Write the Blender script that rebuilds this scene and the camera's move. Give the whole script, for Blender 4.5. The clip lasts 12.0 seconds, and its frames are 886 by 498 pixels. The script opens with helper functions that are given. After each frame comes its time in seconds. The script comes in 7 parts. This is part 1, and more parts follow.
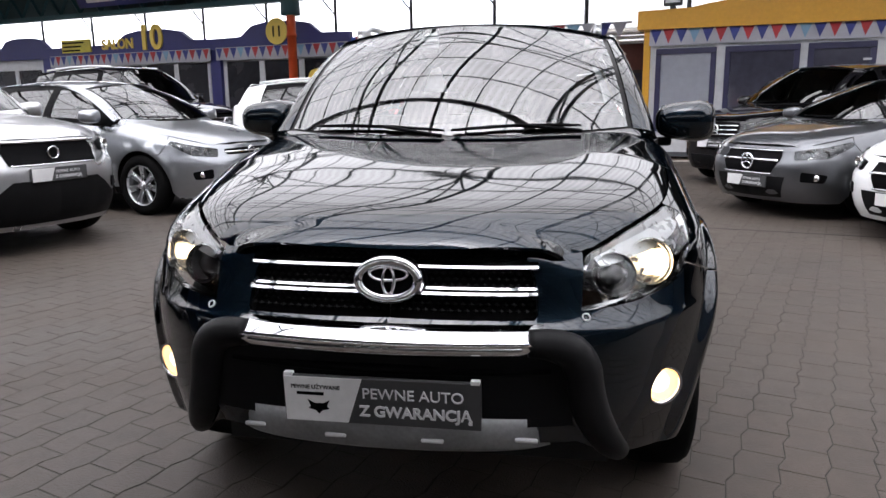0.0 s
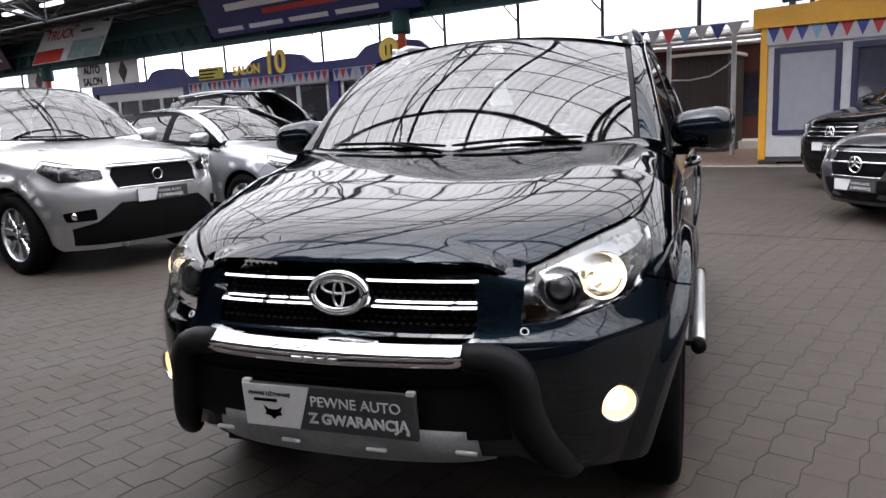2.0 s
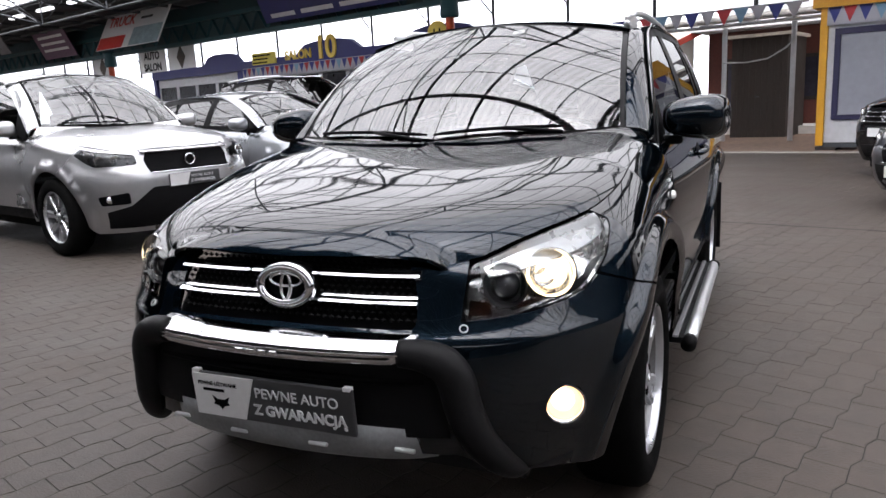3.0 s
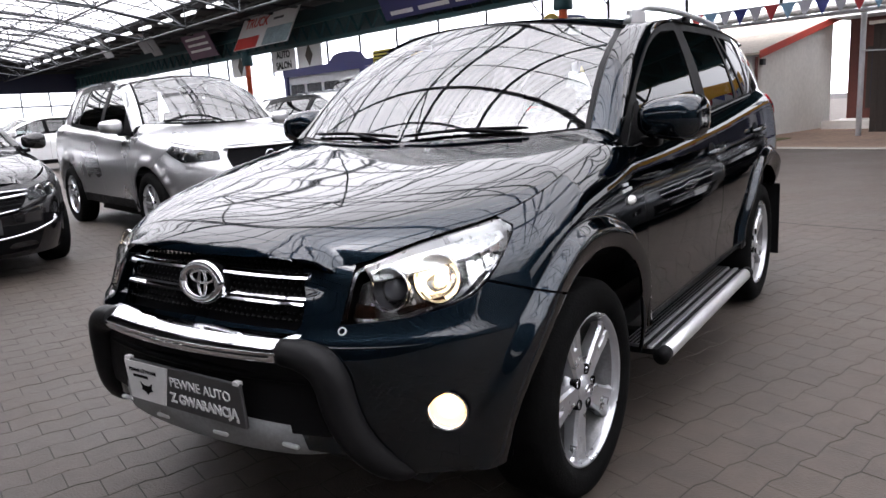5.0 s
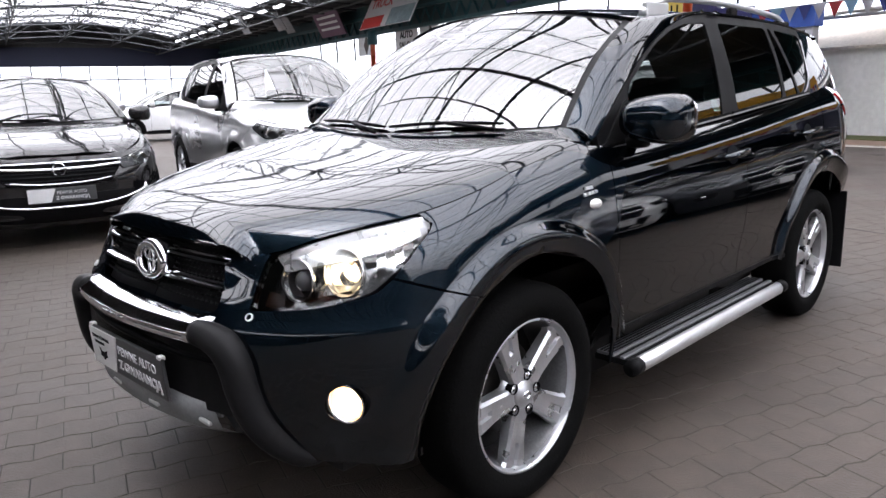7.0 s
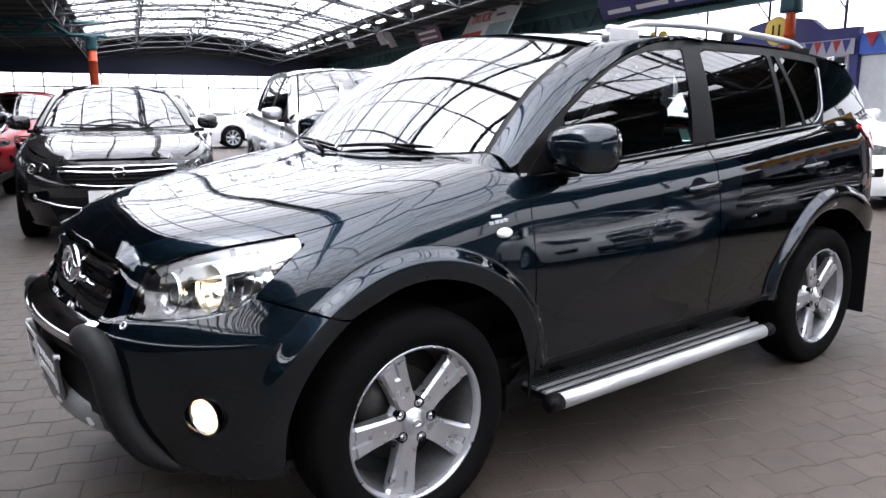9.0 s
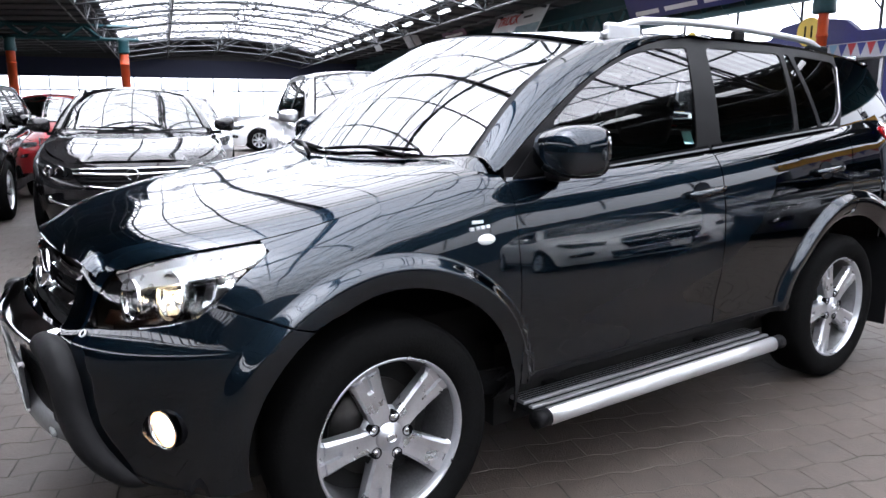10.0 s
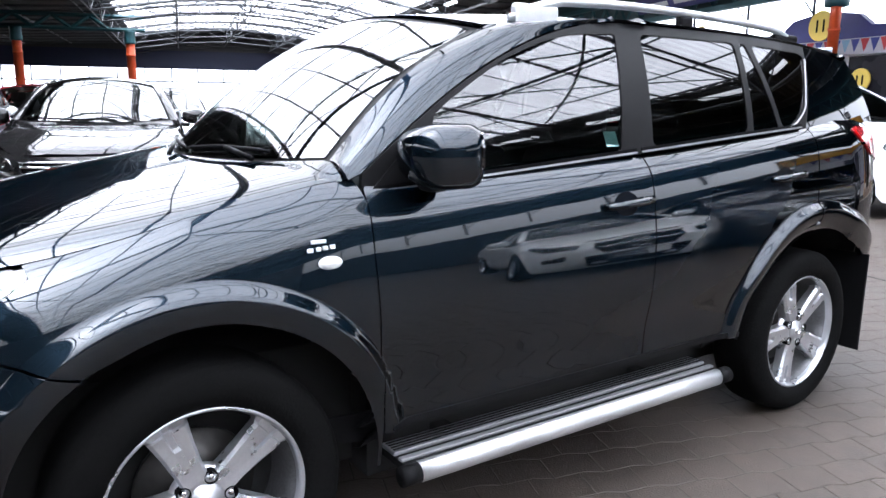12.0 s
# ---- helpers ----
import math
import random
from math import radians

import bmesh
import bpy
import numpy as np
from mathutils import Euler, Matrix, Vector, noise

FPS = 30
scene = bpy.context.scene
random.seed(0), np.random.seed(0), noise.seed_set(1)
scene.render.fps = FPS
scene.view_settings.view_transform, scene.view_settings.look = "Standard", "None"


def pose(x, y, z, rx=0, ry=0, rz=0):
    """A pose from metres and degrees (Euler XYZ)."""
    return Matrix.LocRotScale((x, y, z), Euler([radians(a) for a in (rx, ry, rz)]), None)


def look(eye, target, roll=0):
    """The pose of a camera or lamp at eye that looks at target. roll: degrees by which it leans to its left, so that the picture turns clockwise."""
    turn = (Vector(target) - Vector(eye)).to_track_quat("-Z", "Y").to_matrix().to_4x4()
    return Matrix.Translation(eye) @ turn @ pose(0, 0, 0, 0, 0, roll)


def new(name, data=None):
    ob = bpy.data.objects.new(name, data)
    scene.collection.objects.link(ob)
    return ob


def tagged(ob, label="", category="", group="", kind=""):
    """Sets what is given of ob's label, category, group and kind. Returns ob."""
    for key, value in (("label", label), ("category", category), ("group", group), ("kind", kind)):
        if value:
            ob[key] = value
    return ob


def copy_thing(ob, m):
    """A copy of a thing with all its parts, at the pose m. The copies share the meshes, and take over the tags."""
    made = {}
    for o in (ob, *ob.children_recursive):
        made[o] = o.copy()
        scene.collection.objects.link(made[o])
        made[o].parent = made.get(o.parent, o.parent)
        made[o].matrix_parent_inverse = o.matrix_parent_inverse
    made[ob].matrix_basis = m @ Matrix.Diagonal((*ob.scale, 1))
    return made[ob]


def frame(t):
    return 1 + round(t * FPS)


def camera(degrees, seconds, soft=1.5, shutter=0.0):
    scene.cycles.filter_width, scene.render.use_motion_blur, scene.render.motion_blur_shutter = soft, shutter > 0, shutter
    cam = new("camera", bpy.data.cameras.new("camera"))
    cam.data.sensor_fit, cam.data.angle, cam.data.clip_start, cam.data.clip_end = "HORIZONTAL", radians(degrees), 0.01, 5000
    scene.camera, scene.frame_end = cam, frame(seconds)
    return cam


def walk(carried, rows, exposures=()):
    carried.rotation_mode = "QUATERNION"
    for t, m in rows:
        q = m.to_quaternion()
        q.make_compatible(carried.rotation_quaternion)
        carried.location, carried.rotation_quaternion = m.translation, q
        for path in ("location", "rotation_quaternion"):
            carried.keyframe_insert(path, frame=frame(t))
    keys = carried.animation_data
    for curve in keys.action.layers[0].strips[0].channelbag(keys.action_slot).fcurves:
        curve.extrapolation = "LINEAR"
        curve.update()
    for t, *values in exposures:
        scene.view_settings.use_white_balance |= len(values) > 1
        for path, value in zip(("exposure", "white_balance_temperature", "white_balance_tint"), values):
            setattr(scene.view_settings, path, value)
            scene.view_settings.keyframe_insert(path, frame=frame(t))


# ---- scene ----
cam = camera(62.7, 12.0)
SKY = 1.0
EXPOSURES = [(0, -0.7, 6350, 15), (3, -0.7, 6350, 15), (5.5, -0.42, 6300, 16), (9, -0.02, 6100, 15), (12, 0.36, 5850, 13)]
PATH = [
    (0, (0.459, -2.578, 1.272), (0.127, -0.645, 0.877), -0.7),
    (0.5, (0.564, -2.603, 1.28), (0.189, -0.675, 0.899), -1.1),
    (1, (0.712, -2.594, 1.288), (0.263, -0.68, 0.922), -1.3),
    (1.5, (0.846, -2.582, 1.287), (0.298, -0.692, 0.932), -1.9),
    (2, (0.938, -2.501, 1.275), (0.27, -0.65, 0.921), -2.8),
    (2.5, (1.05, -2.405, 1.268), (0.301, -0.589, 0.892), -3.0),
    (3, (1.198, -2.352, 1.279), (0.388, -0.566, 0.89), -2.9),
    (3.2, (1.271, -2.337, 1.274), (0.437, -0.562, 0.883), -2.8),
    (4.8, (1.718, -2.096, 1.277), (0.633, -0.462, 0.886), -3.5),
    (5, (1.753, -2.058, 1.277), (0.635, -0.446, 0.89), -3.4),
    (5.5, (1.867, -1.965, 1.286), (0.668, -0.411, 0.902), -3.4),
    (6, (2.03, -1.87, 1.285), (0.751, -0.382, 0.898), -2.8),
    (6.5, (2.142, -1.795, 1.275), (0.809, -0.357, 0.879), -2.5),
    (6.7, (2.158, -1.758, 1.281), (0.808, -0.341, 0.87), -2.2),
    (8.3, (2.385, -1.383, 1.316), (0.924, -0.075, 0.917), -0.6),
    (8.5, (2.46, -1.328, 1.316), (0.972, -0.05, 0.926), -0.9),
    (9, (2.58, -1.222, 1.313), (1.023, -0.025, 0.934), -0.0),
    (9.5, (2.612, -1.157, 1.308), (1.023, -0.002, 0.935), -0.0),
    (10, (2.587, -1.037, 1.306), (0.982, 0.098, 0.935), -0.0),
    (10.5, (2.554, -0.889, 1.307), (0.949, 0.242, 0.927), 0.4),
    (11, (2.534, -0.758, 1.309), (0.922, 0.36, 0.923), 0.2),
    (11.5, (2.518, -0.599, 1.306), (0.898, 0.507, 0.917), 0.1),
    (12, (2.513, -0.436, 1.313), (0.888, 0.664, 0.925), 0.5),
]
walk(cam, [(t, look(eye, target, roll)) for t, eye, target, roll in PATH], EXPOSURES)

# ---------------------------------------------------------------- light
world = bpy.data.worlds.new("overcast_sky")
scene.world = world
world.use_nodes = True
wn = world.node_tree
wn.nodes.clear()
sky = wn.nodes.new("ShaderNodeTexSky")
sky.sky_type, sky.sun_disc = "NISHITA", False
sky.sun_elevation, sky.sun_rotation = radians(62), radians(200)
sky.air_density, sky.dust_density, sky.ozone_density = 1.0, 6.0, 1.0
hsv = wn.nodes.new("ShaderNodeHueSaturation")
hsv.inputs["Saturation"].default_value = 0.12
bg = wn.nodes.new("ShaderNodeBackground")
bg.inputs["Strength"].default_value = SKY
wout = wn.nodes.new("ShaderNodeOutputWorld")
wn.links.new(sky.outputs[0], hsv.inputs["Color"])
wn.links.new(hsv.outputs[0], bg.inputs[0])
wn.links.new(bg.outputs[0], wout.inputs[0])
sun = new("sun", bpy.data.lights.new("sun", "SUN"))
sun.data.energy, sun.data.angle, sun.data.color = 2.5, radians(40), (1.0, 0.97, 0.93)
sun.matrix_world = look((0, 0, 20), (-3, 8, 0))

# ---------------------------------------------------------------- materials


def mat(name, color, rough=0.5, metal=0.0, coat=0.0, var=0.15, scale=6.0, bump=0.0, bump_scale=60.0, spec=0.5, stain=0.0, coat_rough=0.03):
    """Principled surface with two scales of colour variation and a fine relief."""
    m = bpy.data.materials.new(name)
    m.use_nodes = True
    nt = m.node_tree
    b = nt.nodes["Principled BSDF"]
    b.inputs["Roughness"].default_value, b.inputs["Metallic"].default_value = rough, metal
    b.inputs["Coat Weight"].default_value, b.inputs["Coat Roughness"].default_value = coat, coat_rough
    b.inputs["Specular IOR Level"].default_value = spec
    b.inputs["Base Color"].default_value = (*color, 1)
    if var or stain or bump:
        tc = nt.nodes.new("ShaderNodeTexCoord")
    if var or stain:
        n1 = nt.nodes.new("ShaderNodeTexNoise")
        n1.inputs["Scale"].default_value, n1.inputs["Detail"].default_value = scale, 6
        n2 = nt.nodes.new("ShaderNodeTexNoise")
        n2.inputs["Scale"].default_value, n2.inputs["Detail"].default_value = scale * 9, 3
        mix = nt.nodes.new("ShaderNodeMath")
        mix.operation = "ADD"
        nt.links.new(tc.outputs["Object"], n1.inputs["Vector"])
        nt.links.new(tc.outputs["Object"], n2.inputs["Vector"])
        nt.links.new(n1.outputs["Fac"], mix.inputs[0])
        nt.links.new(n2.outputs["Fac"], mix.inputs[1])
        ramp = nt.nodes.new("ShaderNodeMapRange")
        ramp.inputs["From Min"].default_value, ramp.inputs["From Max"].default_value = 0.7, 1.3
        ramp.inputs["To Min"].default_value, ramp.inputs["To Max"].default_value = 1 - var - stain, 1 + var
        nt.links.new(mix.outputs[0], ramp.inputs["Value"])
        mul = nt.nodes.new("ShaderNodeVectorMath")
        mul.operation = "SCALE"
        mul.inputs[0].default_value = color
        nt.links.new(ramp.outputs[0], mul.inputs["Scale"])
        nt.links.new(mul.outputs[0], b.inputs["Base Color"])
        rr = nt.nodes.new("ShaderNodeMapRange")
        rr.inputs["From Min"].default_value, rr.inputs["From Max"].default_value = 0.3, 0.7
        rr.inputs["To Min"].default_value, rr.inputs["To Max"].default_value = max(0.0, rough - 0.06), min(1.0, rough + 0.08)
        nt.links.new(n1.outputs["Fac"], rr.inputs["Value"])
        nt.links.new(rr.outputs[0], b.inputs["Roughness"])
    if bump:
        n3 = nt.nodes.new("ShaderNodeTexNoise")
        n3.inputs["Scale"].default_value, n3.inputs["Detail"].default_value = bump_scale, 4
        bp = nt.nodes.new("ShaderNodeBump")
        bp.inputs["Strength"].default_value, bp.inputs["Distance"].default_value = bump, 0.01
        nt.links.new(tc.outputs["Object"], n3.inputs["Vector"])
        nt.links.new(n3.outputs["Fac"], bp.inputs["Height"])
        nt.links.new(bp.outputs[0], b.inputs["Normal"])
    return m


def paint(name, color, metal=0.35, rough=0.38, wave=0.0, spec=0.08, edge=(1, 1, 1)):
    """Metallic car lacquer: flaky base under a clear coat that is slightly wavy."""
    m = mat(name, color, rough=rough, metal=metal, coat=1.0, var=0.04, scale=2.0, spec=spec)
    nt = m.node_tree
    b = nt.nodes["Principled BSDF"]
    b.inputs["Coat IOR"].default_value = 1.54
    b.inputs["Specular Tint"].default_value = (*edge, 1)
    if wave:
        tc = nt.nodes.new("ShaderNodeTexCoord")
        n = nt.nodes.new("ShaderNodeTexNoise")
        n.inputs["Scale"].default_value, n.inputs["Detail"].default_value = 5.0, 1.0
        bp = nt.nodes.new("ShaderNodeBump")
        bp.inputs["Strength"].default_value, bp.inputs["Distance"].default_value = wave, 0.01
        nt.links.new(tc.outputs["Object"], n.inputs["Vector"])
        nt.links.new(n.outputs["Fac"], bp.inputs["Height"])
        nt.links.new(bp.outputs[0], b.inputs["Coat Normal"])
    return m


def glass(name, tint, rough=0.0, ior=1.5):
    """Thin pane: a mirror-like coat over a tinted see-through layer."""
    m = bpy.data.materials.new(name)
    m.use_nodes = True
    nt = m.node_tree
    nt.nodes.remove(nt.nodes["Principled BSDF"])
    tr = nt.nodes.new("ShaderNodeBsdfTransparent")
    tr.inputs[0].default_value = (*tint, 1)
    gl = nt.nodes.new("ShaderNodeBsdfGlossy")
    gl.inputs["Roughness"].default_value = rough
    fr = nt.nodes.new("ShaderNodeFresnel")
    fr.inputs["IOR"].default_value = ior
    mx = nt.nodes.new("ShaderNodeMixShader")
    nt.links.new(fr.outputs[0], mx.inputs[0])
    nt.links.new(tr.outputs[0], mx.inputs[1])
    nt.links.new(gl.outputs[0], mx.inputs[2])
    nt.links.new(mx.outputs[0], nt.nodes["Material Output"].inputs[0])
    return m


def glow(name, color, strength):
    m = bpy.data.materials.new(name)
    m.use_nodes = True
    b = m.node_tree.nodes["Principled BSDF"]
    b.inputs["Base Color"].default_value = (*color, 1)
    b.inputs["Emission Color"].default_value = (*color, 1)
    b.inputs["Emission Strength"].default_value = strength
    return m


def sheet_mat(name, color, through_part):
    """Milky roof sheet that lets daylight through."""
    m = bpy.data.materials.new(name)
    m.use_nodes = True
    nt = m.node_tree
    nt.nodes.remove(nt.nodes["Principled BSDF"])
    tr = nt.nodes.new("ShaderNodeBsdfTransparent")
    tr.inputs[0].default_value = (*color, 1)
    tl = nt.nodes.new("ShaderNodeBsdfTranslucent")
    tl.inputs[0].default_value = (*color, 1)
    mx = nt.nodes.new("ShaderNodeMixShader")
    mx.inputs[0].default_value = 1 - through_part
    tc = nt.nodes.new("ShaderNodeTexCoord")
    n = nt.nodes.new("ShaderNodeTexNoise")
    n.inputs["Scale"].default_value = 1.2
    mr = nt.nodes.new("ShaderNodeMapRange")
    mr.inputs["To Min"].default_value, mr.inputs["To Max"].default_value = max(0, 0.85 - through_part), min(1, 1.15 - through_part)
    nt.links.new(tc.outputs["Object"], n.inputs["Vector"])
    nt.links.new(n.outputs["Fac"], mr.inputs["Value"])
    nt.links.new(mr.outputs[0], mx.inputs[0])
    # the sheets are ribbed across the aisle
    wv = nt.nodes.new("ShaderNodeTexWave")
    wv.bands_direction = "X"
    wv.inputs["Scale"].default_value, wv.inputs["Distortion"].default_value = 1.55, 0.4
    rib = nt.nodes.new("ShaderNodeMapRange")
    rib.inputs["To Min"].default_value, rib.inputs["To Max"].default_value = 0.84, 1.0
    nt.links.new(tc.outputs["Object"], wv.inputs["Vector"])
    nt.links.new(wv.outputs["Fac"], rib.inputs["Value"])
    for sh in (tr, tl):
        tone = nt.nodes.new("ShaderNodeVectorMath")
        tone.operation = "SCALE"
        tone.inputs[0].default_value = color
        nt.links.new(rib.outputs[0], tone.inputs["Scale"])
        nt.links.new(tone.outputs[0], sh.inputs[0])
    nt.links.new(tr.outputs[0], mx.inputs[1])
    nt.links.new(tl.outputs[0], mx.inputs[2])
    nt.links.new(mx.outputs[0], nt.nodes["Material Output"].inputs[0])
    return m


M_TEAL = paint("dark_teal_lacquer", (0.0060, 0.0112, 0.0172), 1.0, 0.40, 0.05, 0.5, (0.12, 0.17, 0.21))
M_SILVER = paint("silver_lacquer", (0.46, 0.465, 0.475), 0.85, 0.30, 0.03)
M_GREYSILVER = paint("grey_silver_lacquer", (0.31, 0.325, 0.345), 0.85, 0.30, 0.03)
M_GRAPHITE = paint("graphite_lacquer", (0.014, 0.0135, 0.014), 0.0, 0.35, 0.0, 0.0)
M_STEELGREY = paint("steel_grey_lacquer", (0.11, 0.115, 0.125), 0.85, 0.32, 0.02)
M_BLACK = paint("black_lacquer", (0.005, 0.005, 0.006), 0.0, 0.3, 0.0, 0.0)
M_WHITE = paint("white_lacquer", (0.75, 0.76, 0.76), 0.0, 0.4)
M_RED = paint("red_lacquer", (0.35, 0.015, 0.02), 0.1, 0.35)
M_PLASTIC = mat("black_plastic", (0.0055, 0.0055, 0.006), 0.5, spec=0.08, var=0.12, scale=9, bump=0.15, bump_scale=400)
M_TRIM = mat("satin_black_trim", (0.003, 0.003, 0.0035), 0.40, spec=0.03, var=0.1)
M_FRAME = mat("satin_window_frame", (0.005, 0.005, 0.0055), 0.42, spec=0.12, var=0.1)
M_GUARD = mat("grey_black_rubbery_plastic", (0.008, 0.008, 0.0085), 0.45, spec=0.12, var=0.2, scale=5, bump=0.1, bump_scale=500)
M_CAVITY = mat("dark_underbody", (0.004, 0.004, 0.004), 0.9, var=0)
M_CHROME = mat("chrome", (0.85, 0.86, 0.88), 0.06, 1.0, var=0.03)
M_ALLOY = mat("silver_alloy", (0.52, 0.53, 0.55), 0.3, 0.85, var=0.06, scale=14)
# alloy darkened: the shade behind the spokes is put into the colour
M_WELL = mat("shaded_rim_well", (0.20, 0.20, 0.205), 0.42, 0.8, var=0.2, scale=14)
M_ALU = mat("brushed_aluminium", (0.66, 0.67, 0.68), 0.42, 0.9, var=0.06, scale=20)
M_SKID = mat("silver_paint_plate", (0.20, 0.205, 0.21), 0.5, 0.3, var=0.15, scale=9)
M_TYRE = mat("tyre_rubber", (0.004, 0.004, 0.004), 0.75, spec=0.04, var=0.25, scale=12, bump=0.2, bump_scale=120)
M_SCREEN = glass("windscreen_glass", (0.62, 0.70, 0.68), ior=2.6)
M_SIDEGLASS = glass("side_glass", (0.42, 0.48, 0.47), ior=2.1)
M_DARKGLASS = glass("privacy_glass", (0.05, 0.055, 0.055), ior=1.9)
M_LENS = glass("lamp_lens", (0.95, 0.96, 0.96), ior=1.65)
M_FARLENS = glass("parked_lamp_lens", (0.9, 0.92, 0.92), ior=1.35)
M_REDLENS = mat("red_lamp_lens", (0.35, 0.008, 0.010), 0.12, coat=1.0, var=0.1, scale=40)
M_AMBER = mat("amber_lens", (0.55, 0.13, 0.01), 0.15, coat=1.0, var=0.1, scale=40)
M_CLOTH = mat("dark_grey_upholstery", (0.03, 0.03, 0.032), 0.9, var=0.2, scale=30)
M_BULB = glow("warm_bulb", (1.0, 0.78, 0.46), 8.0)
M_FOG = glow("warm_fog_bulb", (1.0, 0.86, 0.66), 4.0)
# emits by itself to imitate the warm glare round the fog bulb
M_GLARE = glow("glowing_glare_ring", (1.0, 0.66, 0.32), 1.6)
M_SHELF = mat("bright_lamp_chrome", (0.88, 0.89, 0.90), 0.30, 0.65, var=0.03, scale=30)
M_AMBERDARK = mat("brown_amber_lens", (0.05, 0.016, 0.006), 0.15, coat=1.0, var=0.2, scale=60)
M_HOUSING = mat("dark_chrome_housing", (0.62, 0.62, 0.63), 0.22, 1.0, var=0.25, scale=30)
M_DIMHOUSING = mat("dim_lamp_housing", (0.045, 0.045, 0.048), 0.3, 0.8, var=0.4, scale=25)
M_PROJ = mat("projector_glass", (0.10, 0.10, 0.11), 0.05, 0.0, coat=1.0, var=0)
# near-black in place of body colour: paints the shade of the handle recess
M_CUP = mat("handle_recess_shade", (0.002, 0.003, 0.005), 0.4, spec=0.05, var=0)
M_LENSWHITE = mat("frosted_white_lens", (0.72, 0.72, 0.70), 0.15, coat=1.0, var=0.05, scale=50)
M_ALUDULL = mat("dull_aluminium", (0.30, 0.30, 0.31), 0.42, 0.8, var=0.12, scale=12)
M_STICKER = mat("mint_sticker", (0.45, 0.72, 0.68), 0.5, var=0.05, scale=60)
M_REFLECTOR = mat("lamp_reflector", (0.82, 0.82, 0.82), 0.10, 1.0, var=0.04, scale=30)
M_PLATEW = mat("white_plate_print", (0.62, 0.62, 0.62), 0.4, var=0.05)
M_PLATEG = mat("anthracite_plate_print", (0.035, 0.036, 0.038), 0.35, var=0.06)
M_TEXT = mat("pale_grey_print", (0.55, 0.56, 0.57), 0.4, var=0)

# ---------------------------------------------------------------- mesh tools


def mesh_object(name, verts, faces, material, parent=None, label="", smooth=True, normals=None, m=None):
    me = bpy.data.meshes.new(name)
    me.from_pydata([tuple(map(float, v)) for v in verts], [], [tuple(map(int, f)) for f in faces])
    me.materials.append(material)
    if smooth:
        me.polygons.foreach_set("use_smooth", [True] * len(me.polygons))
    me.update()
    if normals is not None:
        me.normals_split_custom_set_from_vertices([tuple(map(float, n)) for n in normals])
    ob = new(name, me)
    if m is not None:
        ob.matrix_basis = m
    ob.parent = parent
    if label:
        tagged(ob, label)
    return ob


def part(name, bm, material, parent, label="", smooth=False, m=None):
    me = bpy.data.meshes.new(name)
    if smooth:
        for f in bm.faces:
            f.smooth = True
    bm.to_mesh(me)
    bm.free()
    me.materials.append(material)
    ob = new(name, me)
    if m is not None:
        ob.matrix_basis = m
    ob.parent = parent
    if label:
        tagged(ob, label)
    return ob


def box(bm, x0, x1, y0, y1, z0, z1, bevel=0.0, segments=2):
    """An axis-aligned block, with rounded edges if bevel is given."""
    made = bmesh.ops.create_cube(bm, size=1.0, matrix=Matrix.Translation(((x0 + x1) / 2, (y0 + y1) / 2, (z0 + z1) / 2)) @ Matrix.Diagonal((abs(x1 - x0), abs(y1 - y0), abs(z1 - z0), 1)))
    if bevel:
        edges = list({e for v in made["verts"] for e in v.link_edges})
        bmesh.ops.bevel(bm, geom=edges, offset=bevel, segments=segments, affect="EDGES", profile=0.5)


def boxes(*spans, bevel=0.0):
    bm = bmesh.new()
    for s in spans:
        box(bm, *s, bevel=bevel)
    return bm


def lathe(profile, axis="x", n=48, centre=(0, 0, 0)):
    """Verts and faces of a ring profile [(radius, along)] turned round an axis."""
    verts, faces = [], []
    k = len(profile)
    for i in range(n):
        a = 2 * math.pi * i / n
        for r, d in profile:
            p = (d, r * math.cos(a), r * math.sin(a)) if axis == "x" else (r * math.cos(a), d, r * math.sin(a)) if axis == "y" else (r * math.cos(a), r * math.sin(a), d)
            verts.append((p[0] + centre[0], p[1] + centre[1], p[2] + centre[2]))
    for i in range(n):
        for j in range(k - 1):
            a, b = i * k + j, ((i + 1) % n) * k + j
            faces.append((a, b, b + 1, a + 1) if axis != "y" else (a, a + 1, b + 1, b))
    return verts, faces


def tube(points, radius, n=10, closed=False):
    """Verts and faces of a round tube along a polyline; radius may be a list."""
    pts = [Vector(p) for p in points]
    verts, faces = [], []
    k = len(pts)
    up = None
    for i, p in enumerate(pts):
        a = pts[(i - 1) % k] if (closed or i) else p
        b = pts[(i + 1) % k] if (closed or i < k - 1) else p
        d = (b - a).normalized()
        if up is None:
            up = Vector((0, 0, 1)) if abs(d.z) < 0.9 else Vector((1, 0, 0))
        side = d.cross(up).normalized()
        up = side.cross(d).normalized()
        r = radius[i] if isinstance(radius, (list, tuple)) else radius
        for j in range(n):
            t = 2 * math.pi * j / n
            verts.append(p + side * (r * math.cos(t)) + up * (r * math.sin(t)))
    for i in range(k if closed else k - 1):
        for j in range(n):
            a, b = i * n + j, ((i + 1) % k) * n + j
            c, d2 = i * n + (j + 1) % n, ((i + 1) % k) * n + (j + 1) % n
            faces.append((a, c, d2, b))
    if not closed:
        faces.append(tuple(range(n))[::-1])
        faces.append(tuple((k - 1) * n + j for j in range(n)))
    return verts, faces


def tube_object(name, points, radius, material, parent=None, label="", n=10, closed=False):
    v, f = tube(points, radius, n, closed)
    return mesh_object(name, v, f, material, parent, label)


